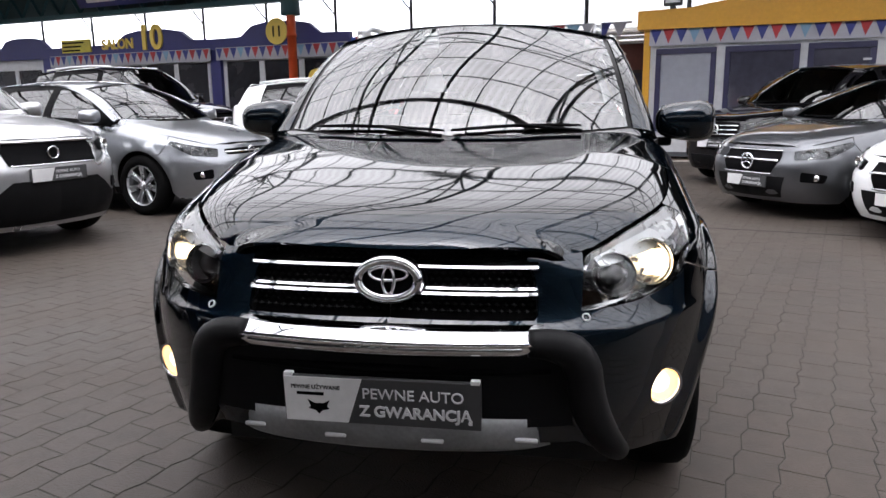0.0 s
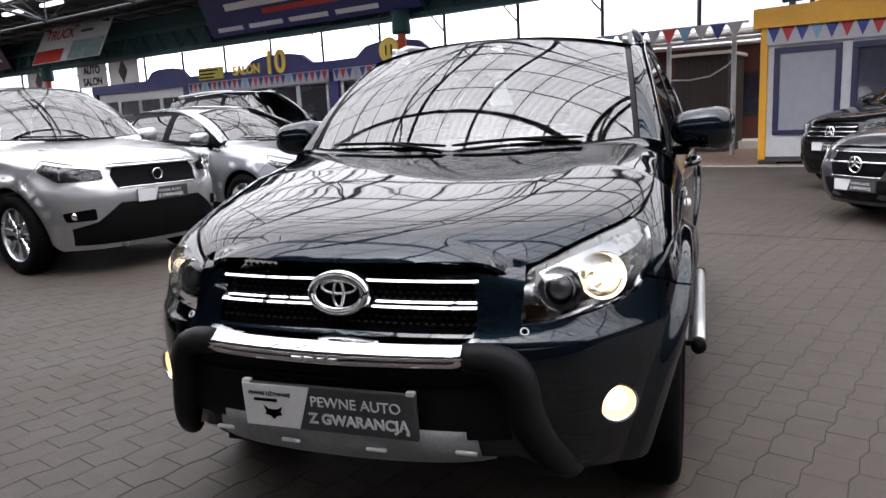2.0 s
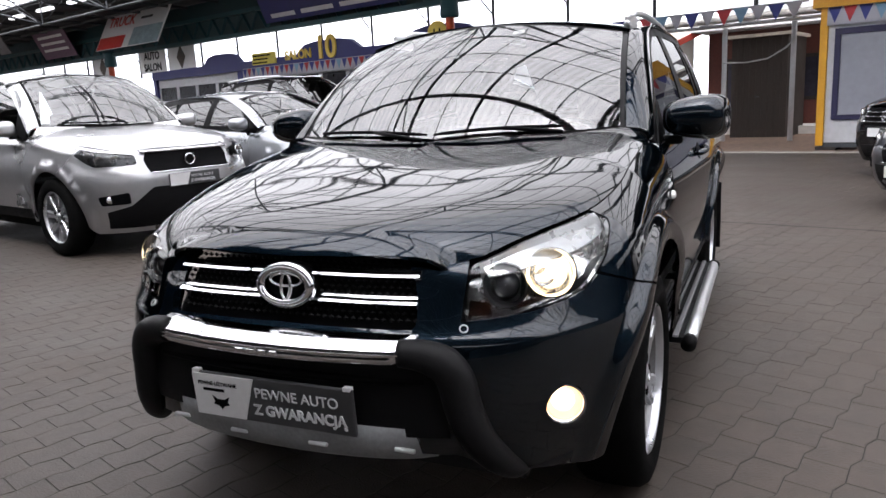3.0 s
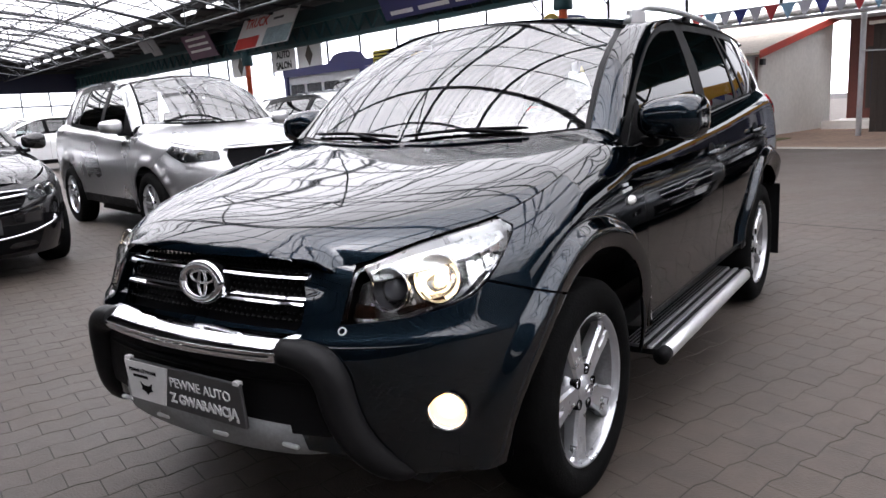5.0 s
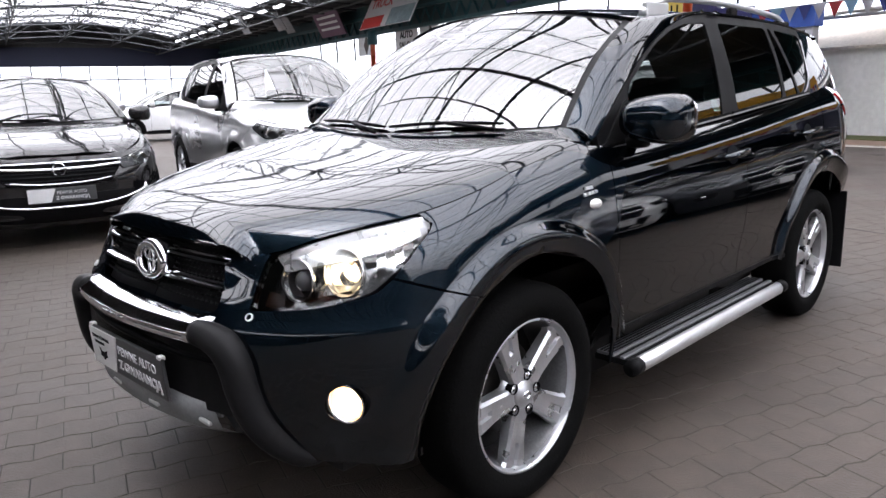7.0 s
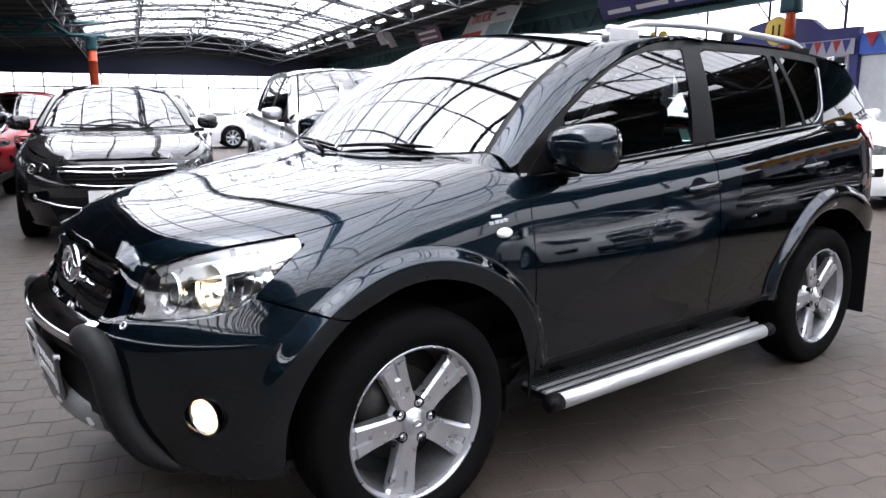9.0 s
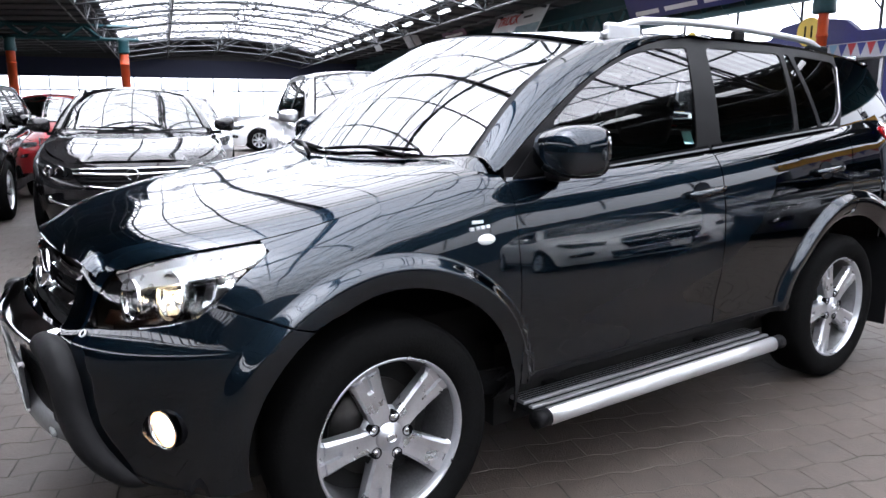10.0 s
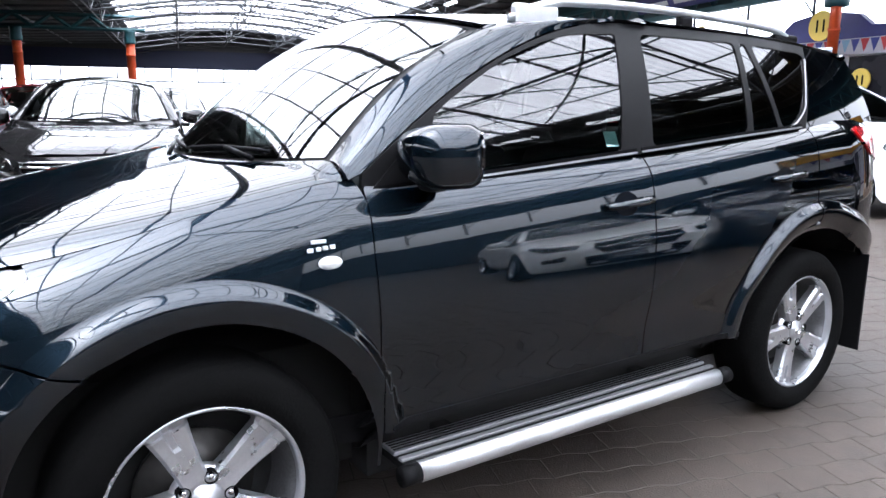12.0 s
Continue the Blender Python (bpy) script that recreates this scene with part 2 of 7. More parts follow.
class Spline:
    """Monotone cubic through a few knots, straight beyond the ends."""

    def __init__(self, *knots):
        self.x, self.y = (np.array(c, float) for c in zip(*knots))
        h, d = np.diff(self.x), np.diff(self.y) / np.diff(self.x)
        m = np.r_[d[0], np.where(d[1:] * d[:-1] > 0, 2 * d[1:] * d[:-1] / np.where(d[1:] + d[:-1] == 0, 1, d[1:] + d[:-1]), 0), d[-1]]
        self.h, self.m = h, m

    def __call__(self, v):
        v = np.asarray(v, float)
        i = np.clip(np.searchsorted(self.x, v) - 1, 0, len(self.h) - 1)
        t, h = (v - self.x[i]) / self.h[i], self.h[i]
        t2, t3 = t * t, t * t * t
        inside = (2 * t3 - 3 * t2 + 1) * self.y[i] + (t3 - 2 * t2 + t) * h * self.m[i] + (3 * t2 - 2 * t3) * self.y[i + 1] + (t3 - t2) * h * self.m[i + 1]
        low, high = self.y[0] + (v - self.x[0]) * self.m[0], self.y[-1] + (v - self.x[-1]) * self.m[-1]
        return np.where(v < self.x[0], low, np.where(v > self.x[-1], high, inside))


def inside(poly, pts):
    """Which of the points lie inside the polygon."""
    x, y = pts[:, 0], pts[:, 1]
    hit = np.zeros(len(pts), bool)
    for (x0, y0), (x1, y1) in zip(poly, np.roll(poly, -1, 0)):
        cross = (y0 > y) != (y1 > y)
        hit ^= cross & (x < (x1 - x0) * (y - y0) / ((y1 - y0) or 1e-12) + x0)
    return hit


def dense(poly, step):
    """The closed outline with its long edges divided."""
    out = []
    for a, b in zip(poly, list(poly[1:]) + [poly[0]]):
        a, b = np.array(a, float), np.array(b, float)
        n = max(1, int(np.ceil(np.linalg.norm(b - a) / step)))
        out += [a + (b - a) * i / n for i in range(n)]
    return np.array(out)


def rounded(poly, r, n=4):
    """The outline with its corners rounded by arcs of about r."""
    out = []
    p = [np.array(q, float) for q in poly]
    for i, c in enumerate(p):
        a, b = p[i - 1], p[(i + 1) % len(p)]
        da, db = np.linalg.norm(a - c), np.linalg.norm(b - c)
        k = min(r, da * 0.45, db * 0.45)
        s, e = c + (a - c) / da * k, c + (b - c) / db * k
        out += [(1 - t) ** 2 * s + 2 * t * (1 - t) * c + t * t * e for t in np.linspace(0, 1, n)]
    return out


def panel(name, surf, outer, material, parent, holes=(), step=0.05, depth=0.012, sides="left", centre=(0, 1.2, 0.5), label="", lift=0.0, extra=None):
    """A sheet that follows surf(a, b) inside an outline of its plane, with folded edges. sides: left, right, both (one mesh) or pair (two objects)."""
    from mathutils.geometry import delaunay_2d_cdt
    loops = [dense(list(o), step) for o in (outer, *holes)]
    lo, hi = loops[0].min(0), loops[0].max(0)
    gx, gy = np.meshgrid(np.arange(lo[0] + step / 2, hi[0], step), np.arange(lo[1] + step / 2, hi[1], step))
    gy = gy + (np.arange(gx.shape[1]) % 2)[None] * step * 0.02
    grid = np.c_[gx.ravel(), gy.ravel()]
    keep = inside(loops[0], grid)
    for lp in loops[1:]:
        keep &= ~inside(lp, grid)
    edge_pts = np.concatenate(loops)
    grid = grid[keep]
    if len(grid):
        near = np.array([np.min(np.hypot(*(edge_pts - g).T)) for g in grid])
        grid = grid[near > step * 0.45]
    if extra is not None:
        more = np.array(extra)
        ok = inside(loops[0], more)
        for lp in loops[1:]:
            ok &= ~inside(lp, more)
        more = more[ok]
        if len(more):
            more = more[np.array([np.min(np.hypot(*(edge_pts - g).T)) for g in more]) > 0.0035]
        if len(more):
            grid = grid[np.array([np.min(np.hypot(*(more - g).T)) for g in grid]) > step * 0.55] if len(grid) else grid
            grid = np.concatenate([grid, more]) if len(grid) else more
    pts = np.concatenate([edge_pts, grid]) if len(grid) else edge_pts
    edges, at = [], 0
    for lp in loops:
        edges += [(at + i, at + (i + 1) % len(lp)) for i in range(len(lp))]
        at += len(lp)
    got = delaunay_2d_cdt([Vector(p) for p in pts], edges, [], 0, 1e-6)
    flat = np.array([(v.x, v.y) for v in got[0]])
    tris = np.array([f[:3] for f in got[2]])
    mid = flat[tris].mean(1)
    good = inside(loops[0], mid)
    for lp in loops[1:]:
        good &= ~inside(lp, mid)
    tris = tris[good]
    a, b = flat[:, 0], flat[:, 1]
    e = 1e-3
    P = np.stack(surf(a, b), -1)
    nrm = np.cross(np.stack(surf(a + e, b), -1) - np.stack(surf(a - e, b), -1), np.stack(surf(a, b + e), -1) - np.stack(surf(a, b - e), -1))
    nrm /= np.linalg.norm(nrm, axis=1, keepdims=True) + 1e-12
    flip = ((P - np.array(centre)) * nrm).sum() < 0
    if flip:
        nrm = -nrm
    P = P + nrm * lift
    fn = np.cross(P[tris[:, 1]] - P[tris[:, 0]], P[tris[:, 2]] - P[tris[:, 0]])
    back = (fn * nrm[tris].sum(1)).sum(1) < 0
    tris[back] = tris[back][:, ::-1]
    count = {}
    for t in tris:
        for i in range(3):
            count[(t[i], t[(i + 1) % 3])] = 1
    rim = [(i, j) for i, j in count if (j, i) not in count]
    verts, faces, norms = list(P), [tuple(t) for t in tris], list(nrm)
    if depth:
        low = {}
        for i, j in rim:
            ids = []
            for q in (i, j):
                if q not in low:
                    low[q] = (len(verts), len(verts) + 1)
                    verts += [P[q], P[q] - nrm[q] * depth]
                    norms += [nrm[q], nrm[q]]
                ids.append(low[q])
            faces.append((ids[1][0], ids[0][0], ids[0][1], ids[1][1]))
        for i, j in rim:
            side = np.cross(P[j] - P[i], nrm[i])
            side /= np.linalg.norm(side) + 1e-12
            for q in (i, j):
                for w in low[q]:
                    norms[w] = side
    verts, norms = np.array(verts), np.array(norms)

    def made(sign):
        v, n = verts * (sign, 1, 1), norms * (sign, 1, 1)
        return v, ([f[::-1] for f in faces] if sign < 0 else faces), n

    if sides == "both":
        (v1, f1, n1), (v2, f2, n2) = made(1), made(-1)
        k = len(v1)
        return mesh_object(name, np.r_[v1, v2], f1 + [tuple(i + k for i in f) for f in f2], material, parent, label, normals=np.r_[n1, n2])
    obs = []
    for sign in {"left": (1,), "right": (-1,), "pair": (1, -1)}[sides]:
        v, f, n = made(sign)
        obs.append(mesh_object(name, v, f, material, parent, label, normals=n))
    return obs[0] if len(obs) == 1 else obs


def arc(cy, cz, r, a0, a1, n=18):
    """Points of an arc in the side plane; degrees, 0 is rearward, 90 is up."""
    return [(cy + r * math.cos(radians(a)), cz + r * math.sin(radians(a))) for a in np.linspace(a0, a1, n)]

# ---------------------------------------------------------------- cars
NOSE = 2.5
_t = np.linspace(0, math.pi / 2, 400)
_c = np.c_[np.cos(_t) ** (2 / NOSE), np.sin(_t) ** (2 / NOSE)]
_l = np.r_[0, np.cumsum(np.hypot(*np.diff(_c, axis=0).T))]
QUARTER = _l[-1]
BLUNT = Spline((0, 0.90), (0.16, 0.97), (0.4, 1.0), (0.592, 1.0), (0.72, 0.983), (0.763, 0.952), (0.864, 0.915), (0.96, 0.890), (1.04, 0.852), (1.11, 0.797), (1.2, 0.70))
# the nose is flatter in plan than a plain oval: drawn back in the middle, fuller at the corners
FULL = Spline((0, -0.026), (0.43, 0.004), (0.56, 0.026), (0.82, 0.05), (1, 0.05))


class Body:
    """The shape of a car: front axle at the origin, forward is -y, left is +x."""

    def __init__(self, A=0.885, lf=0.885, z0=0.25, zh=0.875, zc=1.10, yc=0.26, belt=(1.10, 1.225), top=(1.10, 1.60), roof=1.665, xr=0.585, ends=(3.05, 3.40), wb=2.56, wr=0.358, arch=0.43, flare=0.03, xb=0.80, corner=0.0, tail=0.0, wing=None, hood=None):
        self.corner = corner
        self.tail = tail or ends[0]
        self.A, self.lf, self.z0, self.zh, self.zc, self.yc = A, lf, z0, zh, zc, yc
        self.wb, self.wr, self.arch, self.flare, self.xb, self.xr = wb, wr, arch, flare, xb, xr
        self.top, self.roof, self.ends = top, roof, ends
        self.K = A  # metres of arc per unit on the nose
        self.s0 = -QUARTER * self.K
        rise = belt[0] - zh
        self.belt = Spline((0.5, belt[0]), (1.4, belt[0] + (belt[1] - belt[0]) * 0.42), (2.7, belt[1]), (3.3, belt[1] + 0.02))
        self.zs = Spline((self.s0, zh - 0.010), *wing, (1.4, belt[0] + (belt[1] - belt[0]) * 0.42), (2.7, belt[1]), (3.4, belt[1] + 0.02)) if wing else Spline((self.s0, zh - 0.010), (-0.89, zh - 0.06 * rise), (-0.64, zh + 0.19 * rise), (-0.46, zh + 0.38 * rise), (-0.15, zh + 0.60 * rise), (0.2, zh + 0.86 * rise), (0.5, belt[0]), (1.4, belt[0] + (belt[1] - belt[0]) * 0.42), (2.7, belt[1]), (3.4, belt[1] + 0.02))
        dz = zc - zh
        self.hc = Spline(*(hood or ((-lf * 0.88, zh - 0.032), (-lf * 0.85, zh - 0.001), (-lf * 0.815, zh + 0.025), (-lf * 0.68, zh + 0.33 * dz), (-lf * 0.34, zh + 0.62 * dz), (0, zh + 0.84 * dz), (yc, zc), (yc + 0.25, zc + 0.03))))
        es = np.r_[np.linspace(self.s0, -0.9, 8), np.linspace(-0.86, yc + 0.22, 30)]
        ex, ey, ez = self.S(es, self.zs(es))
        order = np.argsort(ey)
        ok = np.r_[True, np.diff(ey[order]) > 1e-4]
        self.edge = list(zip(ex, ey, ez))
        keep = [k for k in order[ok] if es[k] > -1.0]
        self.xe = Spline(*[(ey[k], ex[k]) for k in keep])
        self.ze = Spline(*[(ey[k], ez[k]) for k in keep])

    def S(self, s, z):
        s, z = np.broadcast_arrays(np.asarray(s, float), np.asarray(z, float))
        q = np.clip(-s, 0, -self.s0) / self.K
        th = np.interp(q, _l, _t)
        cx, cy = np.cos(th) ** (2 / NOSE), np.sin(th) ** (2 / NOSE)
        b = self.lf * BLUNT((z - self.z0) / (self.zh - self.z0))
        y = np.where(s < 0, -b * cy * (1 + FULL(cx)), s)
        up = np.clip((z - self.zs(s) + 0.42) / 0.42, 0, 2)
        roll = np.clip((z - self.zs(s) + 0.13) / 0.13, 0, 1.3)
        low = np.clip((0.82 - z) / 0.40, 0, 2)
        a = self.A - 0.062 * up**2.3 - 0.053 * roll**3 - 0.035 * low**2 - 0.012 * np.exp(-(((z - 0.55) / 0.10) ** 2)) * np.clip(s / 0.5, 0, 1)
        for cyw, ridge in ((0.0, 0.060), (self.wb, 0.085)):
            r = np.hypot(y - cyw, z - self.wr)
            k = np.clip((r - self.arch - ridge + 0.006) / 0.036, 0, 1)
            lip = np.clip((self.arch + ridge - r) / 0.07, 0, 1.5)
            a = a + (self.flare * (0.35 * (1 - k * k) + 0.65 * (1 - k * k * (3 - 2 * k))) - 0.6 * self.flare * lip**2) * np.clip((self.zs(s) - z) / 0.10, 0, 1)
        x = a * cx + self.corner * np.exp(-(((y + 0.45 * self.lf) / 0.20) ** 2)) * np.clip((self.zs(s) + 0.03 - z) / 0.12, 0, 1) * (s < 0)
        y1 = self.tail
        k = np.clip((s - y1) / 0.55, 0, 1)
        x = np.where(s > y1, x * (1 - 0.45 * k**1.7), x)
        y = np.where(s > y1, y1 + (self.ends[1] - y1) * np.sin(k * math.pi / 2), y)
        return x, y, z + 0 * x

    def s_of_x(self, x, z=None):
        """Where on the nose the half width is x (as a share of A)."""
        th = math.acos(min(1, x / self.A) ** (NOSE / 2))
        return -float(np.interp(th, _t, _l)) * self.K

    def s_of_y(self, y, z):
        b = self.lf * float(BLUNT((z - self.z0) / (self.zh - self.z0)))
        return -float(np.interp(-y / b, _c[:, 1] * (1 + FULL(_c[:, 0])), _l)) * self.K

    def H(self, x, y):
        x, y = np.broadcast_arrays(np.asarray(x, float), np.asarray(y, float))
        yy = np.maximum(y, -self.lf * 0.80)
        w = np.abs(x) / np.maximum(self.xe(yy), 0.3)
        f = np.clip((0.25 - y) / (0.25 + self.lf), 0, 1)
        edge = 0.60 + 0.16 * (1 - f)
        bulge = 0.003 / (1 + np.exp((w - edge) / 0.05)) * np.clip(f * 4, 0, 1) * np.clip((1 - f) * 4, 0, 1)
        top = self.hc(y)
        d = top - self.ze(yy)
        d = 0.5 * (d + np.sqrt(d * d + 0.0004))
        w = np.clip(w, 0, 1.12)
        return x, y, top - d * (0.7 * w**4.2 + 0.3 * w**16) + bulge

    def G(self, y, z):
        y, z = np.broadcast_arrays(np.asarray(y, float), np.asarray(z, float))
        zb = self.belt(y)
        t = np.clip((z - zb) / (self.top[1] - zb), -0.2, 1.3)
        t1 = np.clip(t, 0, 2)
        x = self.xb - (self.xb - self.xr) * (0.55 * t + 0.45 * t1**1.8)
        k = np.clip((y - 2.2) / 1.2, 0, 1)
        return x - 0.13 * k**2, y, z + 0 * x

    def W(self, u, v):
        u, v = np.broadcast_arrays(np.asarray(u, float), np.asarray(v, float))
        x = u * ((self.A - 0.195) * (1 - v) + (self.xr - 0.025) * v)
        y = (self.yc - 0.02 + 0.19 * u**2) * (1 - v) + (self.top[0] + 0.12 * u**2) * v
        z = (self.zc + 0.005 + 0.028 * u**2) * (1 - v) + (self.roof - 0.050 - 0.070 * u**2) * v
        bow = 0.045 * np.sin(math.pi * v)
        return x, y - bow * 0.5, z + bow * 0.8

    def base(self, u):
        """Where the bonnet ends before the screen: x and y."""
        u = np.asarray(u, float)
        return u * (self.A - 0.195), self.yc - 0.02 + 0.19 * u**2 - 0.014 - 0.07 * np.abs(u) ** 3

    def cowl(self, u, v):
        """The strip from the bonnet's rear edge (v 0) up to the foot of the screen (v 1)."""
        u, v = np.broadcast_arrays(np.asarray(u, float), np.asarray(v, float))
        x, y = self.base(u)
        zl = self.H(x, y)[2]
        wx, wy, wz = self.W(np.clip(u, -1, 1), 0 * v)
        over = np.clip((np.abs(u) - 1) / 0.12, 0, 1)
        xt, yt = u * (self.A - 0.195), wy
        zt = wz * (1 - over) + self.H(xt, yt)[2] * over
        return x, y * (1 - v) + yt * v, zl * (1 - v) + zt * v - 0.004 * np.sin(math.pi * v)

    def R(self, u, y):
        u, y = np.broadcast_arrays(np.asarray(u, float), np.asarray(y, float))
        y0, y1 = self.top[0], self.ends[0] + 0.1
        t = (y - y0) / (y1 - y0)
        hw = self.xr + 0.0 - 0.025 * (1 - np.clip(t / 0.3, 0, 1)) - 0.06 * np.clip(t, 0, 1) ** 2
        z = self.roof - 0.050 * (1 - np.clip(t / 0.42, 0, 1)) ** 2 - 0.06 * np.clip((t - 0.42) / 0.58, 0, 1.2) ** 2 - 0.070 * np.abs(u) ** 2.4
        return u * hw, y, z

    def frame_z(self, y):
        """Height of the side frame's upper edge."""
        yb, zb, T = self.yc + 0.20, float(self.belt(0.5)) + 0.028, self.top[1]
        k = np.clip((np.asarray(y, float) - yb) / (1.6 + self.top[0] - 0.86 - yb), 0, 1)
        return zb + (T - zb) * (1 - (1 - k) ** 1.9) - 0.05 * np.clip((np.asarray(y, float) - 2.0) / 1.1, 0, 1.5) ** 2

    def pillar(self, t, w):
        """The strip from the screen's and the roof's edge (w 0) to the side frame (w 1); t is y along the frame."""
        t, w = np.broadcast_arrays(np.asarray(t, float), np.asarray(w, float))
        ya, yb = self.yc + 0.20, 1.6 + self.top[0] - 0.86
        k = np.clip((t - ya) / (yb - ya), 0, 1)
        yi = t - 0.16 * np.sin(math.pi * k)
        yt = self.top[0] + 0.12
        v = np.clip((yi - ya - 0.01) / (yt - ya - 0.01), 0, 1)
        wx, wy, wz = self.W(np.ones_like(t), v)
        rx, ry, rz = self.R(np.ones_like(t), np.maximum(yi, yt))
        far = yi > yt
        ax, ay, az = np.where(far, rx, wx), np.where(far, ry, wy), np.where(far, rz, wz)
        gx, gy, gz = self.G(t, self.frame_z(t))
        bow = 0.02 * np.sin(math.pi * np.clip(w, 0, 1))
        return ax * (1 - w) + gx * w + bow * 0.8, ay * (1 - w) + gy * w - bow * 0.3 * (1 - k), az * (1 - w) + gz * w + bow * 0.6


def wheel(parent, r, rim_r, side, design, y, x, width=0.22):
    """A road wheel: tyre with tread and sidewall, alloy rim with spokes, nuts and cap."""
    w = new("wheel")
    w.parent = parent
    w.matrix_basis = pose(x * side, y, r, 0, 0, 0 if side > 0 else 180)
    h = width / 2
    prof = [(rim_r - 0.004, -h * 0.80), (rim_r + 0.012, -h * 0.96), (r * 0.86, -h * 1.02), (r - 0.022, -h * 0.93), (r - 0.004, -h * 0.72), (r, -h * 0.40), (r, h * 0.40), (r - 0.004, h * 0.72), (r - 0.022, h * 0.93), (r - 0.045, h * 1.0), (r * 0.80, h * 1.03), (rim_r + 0.03, h * 1.0), (rim_r + 0.010, h * 0.94), (rim_r - 0.004, h * 0.80)]
    v, f = lathe(prof, "x", 64)
    mesh_object("tyre", v, f, M_TYRE, w)
    v, f = lathe([(rim_r * 0.955, h * 0.66), (rim_r * 0.965, h * 0.80), (rim_r * 0.985, h * 0.88), (rim_r, h * 0.90), (rim_r + 0.006, h * 0.86), (rim_r + 0.004, h * 0.70)], "x", 64)
    rim = mesh_object("rim", v, f, M_ALLOY, w)
    # inner barrel in the darker tone that paints in the wheel's shade
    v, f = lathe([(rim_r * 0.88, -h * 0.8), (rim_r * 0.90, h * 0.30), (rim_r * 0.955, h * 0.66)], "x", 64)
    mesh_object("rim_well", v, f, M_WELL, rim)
    v, f = lathe([(0.004, -0.02), (rim_r * 0.62, -0.02), (rim_r * 0.62, -0.035), (0.004, -0.035)], "x", 40)
    mesh_object("brake_disc", v, f, mat_disc, w)
    # dark disc added behind the spokes to stand in for shade in the gaps
    v, f = lathe([(0.002, -h * 0.55), (rim_r * 0.90, -h * 0.55)], "x", 40)
    mesh_object("dark_backing", v, f, M_CAVITY, w)
    n = design
    wide, deep = rim_r / 0.235 * (5 / n) ** 0.8, h / 0.11
    for i in range(n):
        bm = bmesh.new()
        a0 = 2 * math.pi * i / n + 0.70
        secs = []
        for t, half, d, th, gd in ((0.10, 0.040, 0.068, 0.05, 0), (0.22, 0.034, 0.073, 0.05, 0), (0.40, 0.035, 0.072, 0.045, 0), (0.64, 0.041, 0.074, 0.04, 0), (0.67, 0.042, 0.075, 0.04, 0.011), (0.86, 0.049, 0.079, 0.035, 0.011), (0.875, 0.050, 0.073, 0.035, 0.008), (0.975, 0.060, 0.080, 0.03, 0.008)):
            rr, hh, dd = rim_r * t, half * wide, d * deep
            secs.append([(dd - th, rr, -hh), (dd - 0.009, rr, -hh), (dd, rr, -hh * 0.80), (dd - 0.002, rr, -hh * 0.24), (dd - 0.002 - gd, rr, -hh * 0.16), (dd - 0.002 - gd, rr, hh * 0.16), (dd - 0.002, rr, hh * 0.24), (dd, rr, hh * 0.80), (dd - 0.009, rr, hh), (dd - th, rr, hh)])
        rot = Matrix.Rotation(a0, 4, "X")
        vs = [[bm.verts.new(rot @ Vector(p)) for p in s] for s in secs]
        for p, q in zip(vs, vs[1:]):
            for k in range(9):
                bm.faces.new((p[k], p[k + 1], q[k + 1], q[k]))
        bm.faces.new(vs[-1])
        bmesh.ops.recalc_face_normals(bm, faces=bm.faces)
        part("spoke", bm, M_ALLOY, rim, smooth=False)
    v, f = lathe([(0.001, h * 0.76), (0.024, h * 0.755), (0.027, h * 0.72), (0.040, h * 0.70), (0.046, h * 0.64), (0.050, h * 0.5), (rim_r * 0.20 + 0.03, h * 0.48), (rim_r * 0.22 + 0.032, h * 0.3)], "x", 32)
    hub = mesh_object("hub_cap", v, f, M_ALLOY, rim)
    v, f = lathe([(0.013, h * 0.76), (0.0145, h * 0.785), (0.017, h * 0.785), (0.0185, h * 0.75)], "x", 24)
    mesh_object("cap_ring", [(a, b, c * 0.75) for a, b, c in v], f, M_CHROME, hub)
    for i in range(5):
        a = 2 * math.pi * (i + 0.5) / 5 + 0.70
        c, d = 0.062 * math.cos(a), 0.062 * math.sin(a)
        v, f = lathe([(0.001, 0.074), (0.006, 0.074), (0.0095, 0.070), (0.0095, 0.05)], "x", 8, (0, c, d))
        mesh_object("wheel_nut", v, f, M_CHROME, rim)
        v, f = lathe([(0.0105, 0.060), (0.0165, 0.0765), (0.0175, 0.076), (0.0175, 0.05)], "x", 14, (0, c, d))
        mesh_object("nut_well", v, f, M_TRIM, rim)
    return w


def seat(parent, x, y, z=0.42):
    bm = boxes((x - 0.24, x + 0.24, y - 0.25, y + 0.25, z, z + 0.16), bevel=0.05)
    part("seat_cushion", bm, M_CLOTH, parent, smooth=True)
    bm = boxes((-0.24, 0.24, -0.07, 0.07, 0, 0.62), (-0.13, 0.13, -0.05, 0.05, 0.64, 0.82), bevel=0.045)
    part("seat_back", bm, M_CLOTH, parent, smooth=True, m=pose(x, y + 0.25, z + 0.12, -14))


